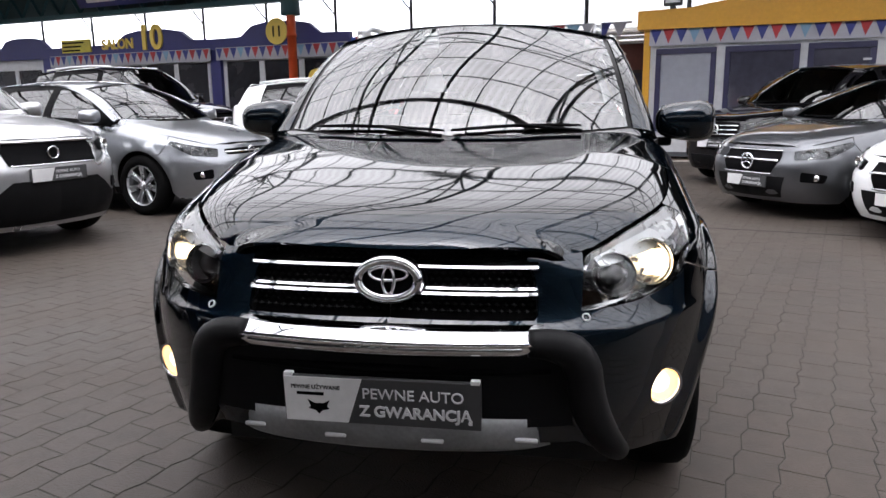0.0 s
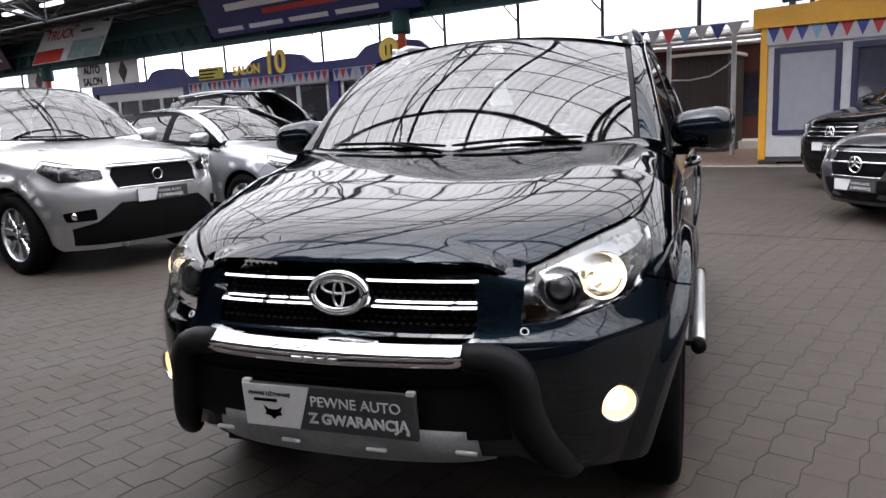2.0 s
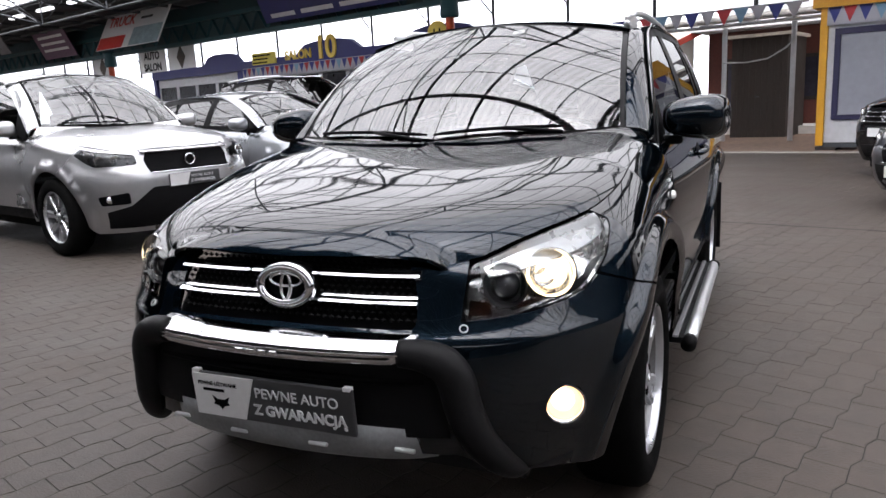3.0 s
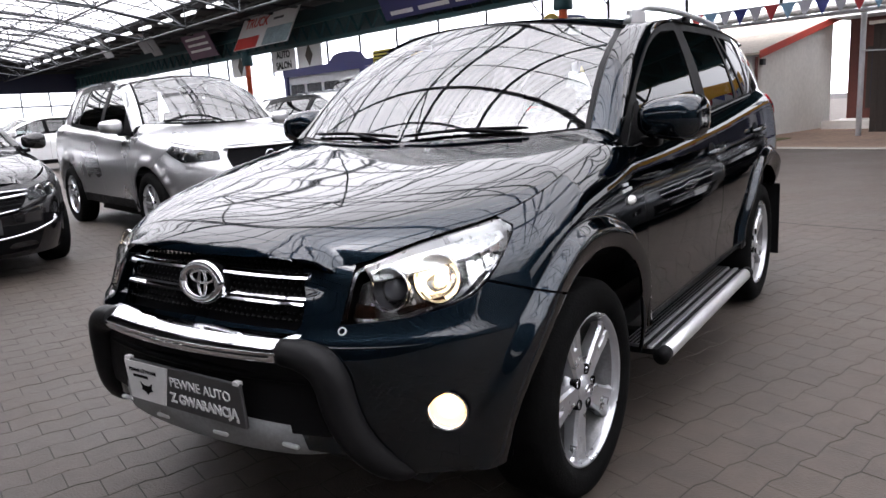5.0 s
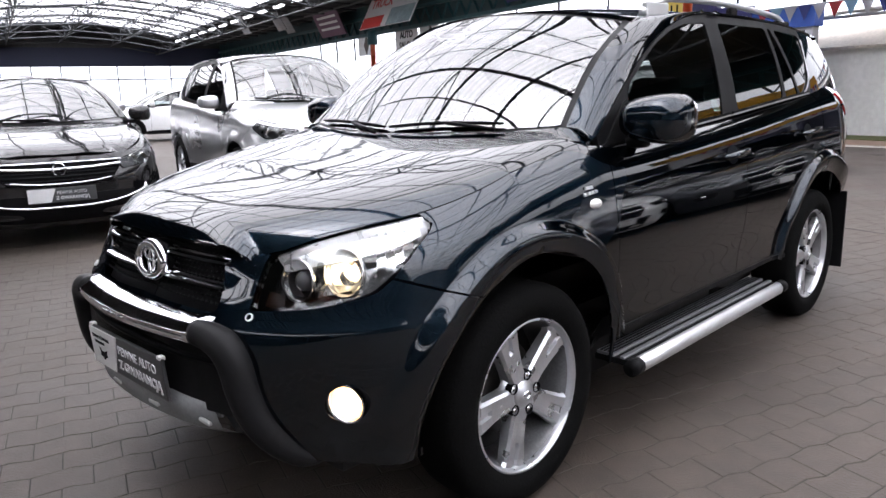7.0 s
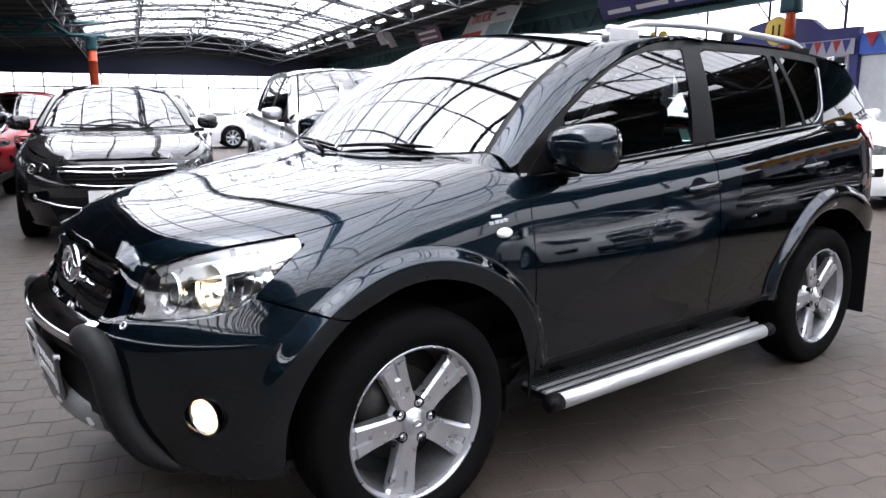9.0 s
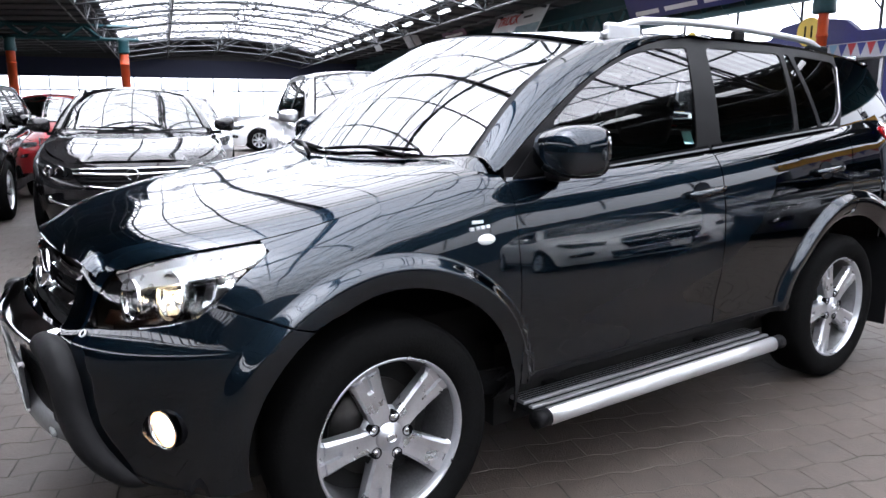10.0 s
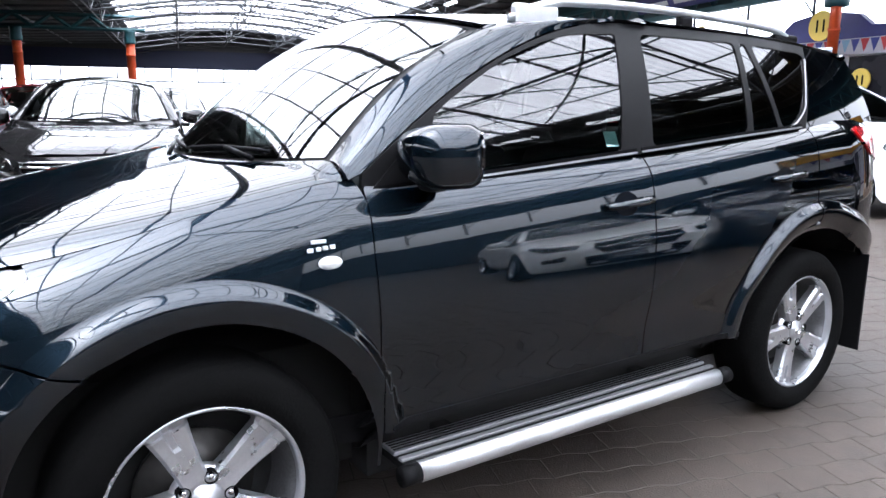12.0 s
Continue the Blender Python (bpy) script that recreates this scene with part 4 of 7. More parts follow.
def corrugated(name, p0, p1, q0, z0, q1, z1, material, label):
    ps = np.linspace(p0, p1, int((p1 - p0) * 6))
    v = [(p, q, z + 0.035 * (i % 2)) for q, z in ((q0, z0), (q1, z1)) for i, p in enumerate(ps)]
    m = len(ps)
    return tagged(mesh_object(name, v, [(i, i + 1, i + m + 1, i + m) for i in range(m - 1)], material, None, smooth=False, m=HALL), label, "roof", kind="structure")


corrugated("ceiling_side_a", P0, P1, Q1 - 0.05, 5.60, 17.2, 5.45, M_ROOFDARK, "dark corrugated side roof above the kiosks")
# an unseen second glazed strip added beyond the dark side roof for extra daylight
N0, N1, NP = -16.0, -12.6, -26
corrugated("ceiling_side_b", P0, P1, Q0 + 0.05, 5.78, N1, 5.40, M_ROOFDARK, "dark corrugated roof between the two aisles")
corrugated("ceiling_side_c", P0, NP, N1, 5.40, N0, 5.15, M_ROOFDARK, "dark corrugated roof over the far end of the next aisle")
corrugated("ceiling_side_d", P0, P1, N0, 5.15, -30.0, 4.6, M_ROOFDARK, "dark corrugated roof beyond the next aisle")
corrugated("ceiling_skylight_added", NP, P1, N1, 5.40, N0, 5.15, M_SHEET, "unseen milky roof sheets added to let daylight in over the next aisle")
bars("added_skylight_bars", [((p, N1, 5.33), (p, N0, 5.08)) for p in np.arange(NP, P1, 1.8)] + [((NP, q, 5.35 + (q - N1) * 0.05), (P1, q, 5.35 + (q - N1) * 0.05)) for q in np.arange(N0, N1, 2.4)], 0.07, M_STEEL, "dark steel glazing bars of the unseen added skylight")
bars("side_roof_ribs", [((p, Q0, 5.68), (p, -30.0, 4.5)) for p in np.arange(P0, P1, 2.0)] + [((p, Q1, 5.5), (p, 17.0, 5.36)) for p in np.arange(P0, P1, 2.0)] + [((P0, q, 5.68 + (q - Q0) * 0.0425), (P1, q, 5.68 + (q - Q0) * 0.0425)) for q in np.arange(-28, -3, 3.0)] + [((P0, q, 5.5 - (q - Q1) * 0.022), (P1, q, 5.5 - (q - Q1) * 0.022)) for q in (12.2, 13.8)], 0.05, M_STEEL, "dark steel ribs under the side roofs")

# ---- columns with teal heads, and the teal girder
def column(p, q, h=4.05, r=0.20):
    c = tagged(new("column"), "orange painted round steel column with a teal head", "column", "hall columns")
    c.matrix_basis = HALL @ pose(p, q, 0)
    v, f = lathe([(0.001, 0), (0.30, 0), (0.30, 0.03), (r, 0.05), (r, h - 0.55), (r + 0.015, h - 0.55), (r + 0.015, h - 0.48), (r, h - 0.48), (r, h)], "z", 24)
    mesh_object("shaft", v, f, M_ORANGE, c)
    v, f = lathe([(0.20, h), (0.26, h), (0.27, h + 0.10), (0.24, h + 0.5), (0.30, h + 0.62), (0.001, h + 0.62)], "z", 8)
    mesh_object("column_head", v, f, M_TEALSTEEL, c, "teal painted steel head")
    return c


for p, q in ((-10.97, 14.6), (-30.1, 14.9), (-36.5, -1.9), (-36.5, -6.7), (-36.5, -14.0), (-36.5, -22.0)):
    column(p, q, 3.62 if q > 0 else 4.05, 0.12 if q > 0 else 0.20)
verts_l = []
for p in np.arange(P0, P1, 0.9):
    verts_l += [((p, 15.0, 4.18), (p + 0.45, 15.0, 4.83)), ((p + 0.45, 15.0, 4.83), (p + 0.9, 15.0, 4.18))]
bars("girder_webs", verts_l, 0.06, M_TEALSTEEL, "teal painted girder webs")
slab("girder_top", P0, P1, 14.88, 15.12, 4.82, 4.96, M_TEALSTEEL, label="teal painted girder flange", category="girder")
slab("girder_bottom", P0, P1, 14.88, 15.12, 4.05, 4.19, M_TEALSTEEL, label="teal painted girder flange", category="girder")
slab("girder_panel", P0, P1, 15.02, 15.06, 4.12, 5.48, mat("dark_teal_sheet", (0.008, 0.035, 0.04), 0.6, var=0.2), label="dark teal girder panel", category="girder")
bars("teal_cross_girder", [((-36.5, q, 4.7), (-36.5, q + 0.8, 5.3)) for q in np.arange(-30, -3, 1.6)] + [((-36.5, q + 0.8, 5.3), (-36.5, q + 1.6, 4.7)) for q in np.arange(-30, -3, 1.6)] + [((-36.5, -30, 4.7), (-36.5, -1.2, 4.7)), ((-36.5, -30, 5.3), (-36.5, -1.2, 5.3))], 0.09, M_TEALSTEEL, "teal painted cross girder")

# ---- open strip above the kiosks: posts with braces
posts = []
for p in np.arange(-37.6, P1, 2.3):
    posts += [((p, 15.3, 3.0), (p, 15.3, 4.2))]
bars("strip_posts", posts, 0.05, M_STEEL, "dark steel posts of the open strip above the kiosks")
bars("strip_braces", [((p, 15.3, 3.62), (p - 0.50, 15.3, 4.18)) for p in np.arange(-37.6, P1, 2.3)], 0.025, M_STEEL, "thin steel braces of the open strip")

# ---- far end wall with its row of windows
slab("wall_end_base", P0 - 0.3, P0, -45, 17, -0.03, 1.0, M_KIOSKW, label="pale base wall of the far end", category="wall")
slab("wall_end_band", P0 - 0.3, P0, -45, 17, 3.86, 5.2, mat("dark_blue_band", (0.012, 0.018, 0.05), 0.6, var=0.2), label="dark blue band over the end windows", category="wall")
slab("wall_end_top", P0 - 0.3, P0, -45, 17, 5.2, 8.2, M_ROOFDARK, label="dark corrugated gable of the far end", category="wall")
bars("end_window_bars", [((P0 - 0.1, q, 1.0), (P0 - 0.1, q, 3.86)) for q in np.arange(-44, 17, 1.9)] + [((P0 - 0.1, -45, 2.9), (P0 - 0.1, 17, 2.9))], 0.05, M_STEEL, "dark bars between the end windows")
slab("wall_right_end", P1, P1 + 0.3, -45, 17, -0.03, 8.5, M_ROOFDARK, label="dark corrugated wall of the near end", category="wall")
# out of view: added to block outside brightness from the door reflections
slab("wall_unseen_side", 4.2, P1, 17.0, 17.3, -0.03, 2.9, M_ROOFDARK, label="unseen dark wall added to darken what the car doors reflect", category="wall")
slab("wall_back", P0, P1, -30.3, -30.0, -0.03, 5.2, M_ROOFDARK, label="dark corrugated back wall", category="wall")

# glowing walls added far outside so that the low sky looks bright
slab("backdrop", -130, -129.5, -110, 90, -0.5, 26, M_SKYGLOW, label="glowing panel standing in for the overcast sky beyond the end windows", category="backdrop")
slab("backdrop_side", -129.4, -28, 90, 90.5, -0.5, 26, M_SKYGLOW, label="glowing panel standing in for the overcast sky beyond the sales offices", category="backdrop")

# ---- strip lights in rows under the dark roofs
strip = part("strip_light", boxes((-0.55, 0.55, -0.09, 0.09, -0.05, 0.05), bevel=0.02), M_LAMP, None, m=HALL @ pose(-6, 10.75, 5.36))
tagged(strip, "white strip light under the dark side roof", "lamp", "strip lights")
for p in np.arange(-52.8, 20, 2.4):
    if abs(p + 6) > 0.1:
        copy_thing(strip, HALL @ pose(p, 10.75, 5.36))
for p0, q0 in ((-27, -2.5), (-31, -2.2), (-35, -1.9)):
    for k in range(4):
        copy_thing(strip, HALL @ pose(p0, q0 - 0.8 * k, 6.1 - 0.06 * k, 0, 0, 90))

# ---- bunting
def bunting(name, p0, p1, q, z, colours, parent_label, w=0.26, h=0.30):
    b = tagged(new(name), parent_label, "bunting")
    b.matrix_basis = HALL @ pose(p0, q, z)
    n = int((p1 - p0) / w)
    part("band", boxes((0, p1 - p0, 0.0, 0.006, -0.34 if w < 0.3 else -0.03, 0.02)), M_FLAGW, b)
    for i in range(n):
        bm = bmesh.new()
        x = i * w
        a = [bm.verts.new(c) for c in ((x + 0.01, -0.006, 0), (x + w - 0.01, -0.006, 0), (x + w / 2, -0.010, -h))]
        c = [bm.verts.new(v.co + Vector((0, 0.004, 0))) for v in a]
        bm.faces.new(a)
        bm.faces.new(c[::-1])
        for j in range(3):
            bm.faces.new((a[j], c[j], c[(j + 1) % 3], a[(j + 1) % 3]))
        bmesh.ops.recalc_face_normals(bm, faces=bm.faces)
        part("pennant", bm, colours[i % len(colours)], b)
    return b


# ---- yellow kiosk
def block(parent, name, material, *span, bevel=0.0, label=""):
    return part(name, boxes(span, bevel=bevel), material, parent, label)


kiosk = tagged(new("sales_kiosk"), "yellow and white sales kiosk with navy window frames on blocks", "kiosk")
kiosk.matrix_basis = HALL @ pose(-1.55, 14.2, 0)
block(kiosk, "wall", M_KIOSKW, 0.10, 5.4, 0.03, 2.6, 0.16, 2.76)
block(kiosk, "base_rail", M_STEEL, 0.05, 5.4, 0.0, 2.6, 0.06, 0.16)
for x in (0.1, 2.7, 5.1):
    block(kiosk, "support_block", M_DARKWOOD, x - 0.12, x + 0.25, 0.0, 0.5, -0.004, 0.07)
block(kiosk, "corner_post", M_YELLOW, -0.02, 0.12, -0.04, 0.12, 0.10, 2.76, bevel=0.01)
bm = bmesh.new()
prof = [(-0.15, 2.74), (5.6, 2.70), (5.6, 3.35), (3.0, 3.42), (1.25, 3.20), (0.9, 3.14), (-0.15, 3.12)]
lo = [bm.verts.new((x, -0.14, z)) for x, z in prof]
hi = [bm.verts.new((x, 2.7, z)) for x, z in prof]
bm.faces.new(lo)
bm.faces.new(hi[::-1])
for i in range(len(prof)):
    bm.faces.new((lo[i], hi[i], hi[(i + 1) % len(prof)], lo[(i + 1) % len(prof)]))
bmesh.ops.recalc_face_normals(bm, faces=bm.faces)
part("fascia", bm, M_YELLOW, kiosk, "yellow metal fascia")
for x0, x1, pm, zl in ((0.24, 1.46, M_PANEGREY, 0.60), (1.63, 3.03, M_PANEDARK, 0.60), (3.17, 4.36, M_PANEDARK, 0.60)):
    w = new("window")
    w.parent = kiosk
    for nm, sp in (("window_frame", (x0, x1, -0.02, 0.05, 2.22, 2.34)), ("window_frame", (x0, x1, -0.02, 0.05, zl, zl + 0.10)), ("window_frame", (x0, x0 + 0.11, -0.02, 0.05, zl + 0.10, 2.22)), ("window_frame", (x1 - 0.11, x1, -0.02, 0.05, zl + 0.10, 2.22))):
        part(nm, boxes(sp, bevel=0.008), M_NAVY, w)
    part("pane", boxes((x0 + 0.11, x1 - 0.11, 0.012, 0.032, zl + 0.10, 2.22)), pm, w)
block(kiosk, "door_handle", M_KIOSKW, 4.14, 4.28, -0.07, -0.02, 1.98, 2.02)
flood = tagged(new("flood_light"), "grey square flood light on the kiosk roof", "lamp")
flood.matrix_basis = HALL @ pose(-1.0, 14.15, 3.14)
part("lamp_box", boxes((-0.19, 0.19, -0.06, 0.08, 0.06, 0.42), bevel=0.02), M_STEEL, flood)
part("lamp_pane", boxes((-0.15, 0.15, -0.075, -0.058, 0.12, 0.34), bevel=0.005), M_SIGNW, flood)
part("lamp_foot", boxes((-0.06, 0.06, -0.02, 0.04, -0.02, 0.08)), M_STEEL, flood)
COL6 = [M_FLAGB, M_FLAGR, M_FLAGB, M_FLAGL, M_FLAGB, M_FLAGR, M_FLAGB, M_FLAGR]
bunting("bunting", -1.45, 3.6, 14.14, 2.74, COL6, "red and blue pennant bunting under the yellow fascia")

# ---- row of blue sales offices
def office(p0, p1, peak, bays, label):
    o = tagged(new("sales_office"), label, "kiosk", "blue sales offices")
    o.matrix_basis = HALL @ pose(p0, 15.2, 0)
    L = p1 - p0
    block(o, "wall", M_KIOSKW, 0.0, L, 0.06, 2.4, -0.004, 2.90)
    bm = bmesh.new()
    c, h = peak
    prof = [(-0.05, 2.86), (L + 0.05, 2.86), (L + 0.05, 3.18), (c + h, 3.20), (c + h * 0.72, 3.48), (c + h * 0.35, 3.56), (c - h * 0.35, 3.56), (c - h * 0.72, 3.48), (c - h, 3.20), (-0.05, 3.18)]
    lo = [bm.verts.new((x, -0.10, z)) for x, z in prof]
    hi = [bm.verts.new((x, 0.06, z)) for x, z in prof]
    bm.faces.new(lo)
    bm.faces.new(hi[::-1])
    for i in range(len(prof)):
        bm.faces.new((lo[i], hi[i], hi[(i + 1) % len(prof)], lo[(i + 1) % len(prof)]))
    bmesh.ops.recalc_face_normals(bm, faces=bm.faces)
    part("fascia", bm, M_BLUE, o, "ultramarine metal fascia")
    block(o, "corner_post", M_BLUE, -0.05, 0.16, -0.06, 0.10, -0.004, 2.86)
    block(o, "corner_post", M_BLUE, L - 0.16, L + 0.05, -0.06, 0.10, -0.004, 2.86)
    step = (L - 0.5) / bays
    for i in range(bays):
        w = new("window")
        w.parent = o
        x0 = 0.25 + i * step
        x1 = x0 + step
        for sp in ((x0, x1, 0.0, 0.06, 2.52, 2.60), (x0, x1, 0.0, 0.06, 0.10, 0.26), (x0, x0 + 0.09, 0.0, 0.06, 0.26, 2.52), (x1 - 0.09, x1, 0.0, 0.06, 0.26, 2.52)):
            part("window_frame", boxes(sp, bevel=0.008), M_KIOSKW, w)
        part("pane", boxes((x0 + 0.09, x1 - 0.09, 0.03, 0.055, 0.26, 2.52)), M_OFFPANE, w)
    return o


o11 = office(-14.1, -9.5, (2.35, 1.35), 3, "blue and white sales office with the number eleven")
o10 = office(-21.2, -14.15, (4.7, 1.55), 5, "blue and white sales office with the number ten")
o9 = office(-27.2, -21.3, (4.9, 1.2), 4, "blue and white sales office with a plain fascia")


def disc_sign(p, z, r, q, text):
    s = tagged(new("number_sign"), f"round yellow sign with the number {text}", "sign")
    s.matrix_basis = HALL @ pose(p, q, z)
    v, f = lathe([(0.001, -0.02), (r, -0.02), (r, 0.02), (0.001, 0.02)], "y", 32)
    mesh_object("disc", v, f, M_SIGNY, s, smooth=False)
    for k, ch in enumerate(text):
        lettering(ch, r * 1.15, M_TRIM, s, pose((k - 0.5) * r * 0.55, -0.022, -r * 0.40, 90), 0.004, bold=0.006, name="digit")
    return s


disc_sign(-11.8, 3.29, 0.36, 15.06, "11")
disc_sign(-10.6, 1.97, 0.27, 15.16, "11")
s10 = tagged(new("office_sign"), "raised yellow letters reading salon ten on blue", "sign")
s10.matrix_basis = HALL @ pose(-17.05, 15.08, 2.90)
lettering("SALON", 0.42, M_SIGNY, s10, pose(-1.55, 0, 0.16, 90), 0.02, "LEFT", 0.012)
lettering("10", 1.0, M_SIGNY, s10, pose(0.52, 0, 0.10, 90), 0.03, "CENTER", 0.025)
bd = slab("notice_board", -20.35, -19.05, 15.02, 15.07, 3.00, 3.40, mat("faded_yellow_board", (0.5, 0.42, 0.05), 0.5, var=0.2), kind="", label="faded yellow notice board on the blue fascia", category="sign")
for k, (x0, x1) in enumerate(((-1.2, -0.2), (-1.15, -0.35), (-1.2, -0.4))):
    ob = part("print_bar", boxes((x0, x1, -0.006, 0.0, 0.28 - 0.12 * k, 0.33 - 0.12 * k)), M_TRIM, bd, m=Matrix.Translation((-19.12, 15.018, 3.0)))
bunting("bunting", -14.0, -9.5, 15.05, 2.90, COL6, "red and blue pennant bunting under the blue fascia")
bunting("bunting", -21.0, -14.2, 15.05, 2.90, COL6, "red and blue pennant bunting under the blue fascia")
# end wall of the last office, white with a blue top
office_end = slab("office_end", -9.44, -7.9, 15.25, 15.5, -0.004, 2.55, M_KIOSKW, kind="", label="white side panel of the office row", category="wall panel")
part("fascia", boxes((-9.44, -7.8, 15.15, 15.5, 2.55, 3.02)), mat("bright_blue_metal", (0.03, 0.10, 0.45), 0.45, var=0.12), office_end, "bright blue fascia")
bunting("bunting", -9.3, -2.0, 15.12, 3.02, [M_FLAGR, M_FLAGL, M_FLAGW, M_FLAGB, M_FLAGW], "faded pennant bunting strung across the gap", 0.36, 0.34)

# ---- banners and boards
def board(name, p, q, z, w, h, rx, material, label, rz=0):
    b = part(name, boxes((-w / 2, w / 2, 0, 0.04, -h / 2, h / 2), bevel=0.006), material, None, m=HALL @ pose(p, q, z, rx, 0, rz))
    return tagged(b, label, "banner")


b = board("truck_banner", -26.2, 13.9, 4.88, 4.7, 1.7, -28, M_SIGNW, "white and red truck banner hung under the roof")
part("red_field", boxes((-2.28, -0.3, -0.012, 0, -0.84, -0.30)), M_SIGNR, b)
part("grey_field", boxes((0.2, 2.28, -0.012, 0, -0.84, -0.05)), mat("grey_print", (0.25, 0.33, 0.36), 0.5, var=0.3, scale=3), b)
lettering("TRUCK", 0.62, M_SIGNR, b, pose(-0.95, -0.008, 0.15, 90), 0.004, "CENTER", 0.01)
part("print_bar", boxes((0.5, 1.3, -0.01, 0, 0.30, 0.40)), M_STEEL, b)
b = board("blue_banner", -14.6, 14.4, 4.85, 8.6, 1.25, 24, M_BLUE, "long blue banner with white print hung under the roof")
for k, (x0, x1, z0) in enumerate(((-3.9, -2.7, -0.48), (-2.4, -0.9, -0.48), (-0.6, 1.0, -0.48), (1.3, 2.9, -0.48), (-3.2, 2.4, 0.16), (-1.6, 1.6, -0.10))):
    part("print_bar", boxes((x0, x1, -0.01, 0, z0, z0 + (0.14 if k < 4 else 0.22 if k == 4 else 0.16))), M_SIGNW if k != 5 else M_SIGNR, b)
b = board("small_banner", -34.0, 14.3, 5.0, 3.2, 1.5, 24, mat("purple_print", (0.12, 0.05, 0.10), 0.5, var=0.3, scale=2), "dark purple banner with pale print under the roof")
for z0 in (-0.4, -0.1, 0.2):
    part("print_bar", boxes((-1.2, 1.2, -0.01, 0, z0, z0 + 0.12)), M_SIGNW, b)
for k, p in enumerate((-36.6, -35.2, -37.9)):
    board("grey_banner", p, 12.9 - k, 5.3, 1.2, 1.5, 30, mat("grey_banner_print", (0.22, 0.22, 0.23), 0.6, var=0.3, scale=1.5), "pale grey banner far under the roof")
b = board("auto_salon_board", -27.25, 15.2, 3.68, 2.0, 0.98, 0, M_SIGNW, "white board reading auto salon above the offices")
lettering("AUTO", 0.42, M_TRIM, b, pose(0, -0.004, 0.06, 90), 0.004, "CENTER", 0.012)
lettering("SALON", 0.42, M_TRIM, b, pose(0, -0.004, -0.40, 90), 0.004, "CENTER", 0.012)
for p in (-25.1, -31.4):
    b = board("diamond_board", p, 15.2, 3.68, 1.9, 0.98, 0, M_SIGNW, "white board with a dark diamond shape")
    bm = bmesh.new()
    vs = [bm.verts.new(c) for c in ((0, -0.012, -0.46), (0.30, -0.012, 0), (0, -0.012, 0.46), (-0.30, -0.012, 0))]
    w2 = [bm.verts.new(v.co + Vector((0, 0.012, 0))) for v in vs]
    bm.faces.new(vs)
    for i in range(4):
        bm.faces.new((vs[i], w2[i], w2[(i + 1) % 4], vs[(i + 1) % 4]))
    bmesh.ops.recalc_face_normals(bm, faces=bm.faces)
    part("diamond", bm, mat("dark_bronze_print", (0.06, 0.045, 0.03), 0.5, var=0.3, scale=6), b)

# ---- white outbuilding and the brown houses behind the gap
barn = tagged(new("outbuilding"), "white plastered outbuilding with a tin roof and red barge board", "building")
barn.matrix_basis = HALL @ pose(-6.55, 16.6, 0)
block(barn, "wall", M_PLASTER, -3.2, 0.0, 0.0, 0.25, -0.004, 2.05)
bm = bmesh.new()
prof = [(0.0, -0.004), (4.6, -0.004), (4.6, 3.05), (0.0, 2.05)]
lo = [bm.verts.new((0.0, y, z)) for y, z in prof]
hi = [bm.verts.new((-0.25, y, z)) for y, z in prof]
bm.faces.new(lo)
bm.faces.new(hi[::-1])
for i in range(4):
    bm.faces.new((lo[i], hi[i], hi[(i + 1) % 4], lo[(i + 1) % 4]))
bmesh.ops.recalc_face_normals(bm, faces=bm.faces)
part("wall", bm, M_PLASTER, barn)
v = [(0.2, -0.25, 2.03), (0.2, 4.8, 3.12), (-3.6, 4.8, 3.12), (-3.6, -0.25, 2.03)]
v += [(a, b, c + 0.07) for a, b, c in v]
mesh_object("roof", v, [(0, 1, 2, 3), (7, 6, 5, 4), (0, 4, 5, 1), (1, 5, 6, 2), (2, 6, 7, 3), (3, 7, 4, 0)], M_ROOFTIN, barn, smooth=False)
v = [(0.2, -0.27, 1.95), (0.2, 4.8, 3.04), (0.2, 4.8, 3.22), (0.2, -0.27, 2.13)]
v += [(a + 0.03, b, c) for a, b, c in v]
mesh_object("barge_board", v, [(3, 2, 1, 0), (4, 5, 6, 7), (0, 1, 5, 4), (1, 2, 6, 5), (2, 3, 7, 6), (3, 0, 4, 7)], M_REDTRIM, barn, smooth=False)
block(barn, "wall_lamp", M_STEEL, 0.0, 0.10, 0.15, 0.30, 1.80, 1.95, bevel=0.01)
block(barn, "drain_pipe", M_BROWN, -0.02, 0.05, -0.06, -0.01, -0.004, 2.0, bevel=0.01)
block(barn, "meter_box", M_KIOSKW, 0.0, 0.06, 0.05, 0.25, 0.25, 0.95, bevel=0.01)

house = tagged(new("brown_house"), "low red-brown house with dark windows and a covered porch", "building")
house.matrix_basis = HALL @ pose(-6.2, 21.5, 0)
block(house, "wall", M_BROWN, 0, 12.0, 0.0, 4.0, -0.004, 3.0)
block(house, "roof", M_KIOSKW, -0.2, 12.3, -1.2, 4.4, 3.0, 3.2)
block(house, "plinth", M_PLASTER, -0.1, 12.0, -1.5, 0.0, -0.004, 0.22)
for x in (0.5, 2.3, 4.6, 6.8, 9.0):
    w = new("window")
    w.parent = house
    part("window_frame", boxes((x, x + 1.3, -0.05, 0.02, 0.5 if x in (0.5, 4.6) else 0.9, 2.2), bevel=0.01), M_DARKWOOD, w)
    part("pane", boxes((x + 0.12, x + 1.18, -0.06, -0.045, 0.7 if x in (0.5, 4.6) else 1.0, 2.1)), M_PANEDARK, w)
shed = tagged(new("dark_shed"), "dark board shed beside the white outbuilding", "shed")
shed.matrix_basis = HALL @ pose(-4.6, 18.6, 0)
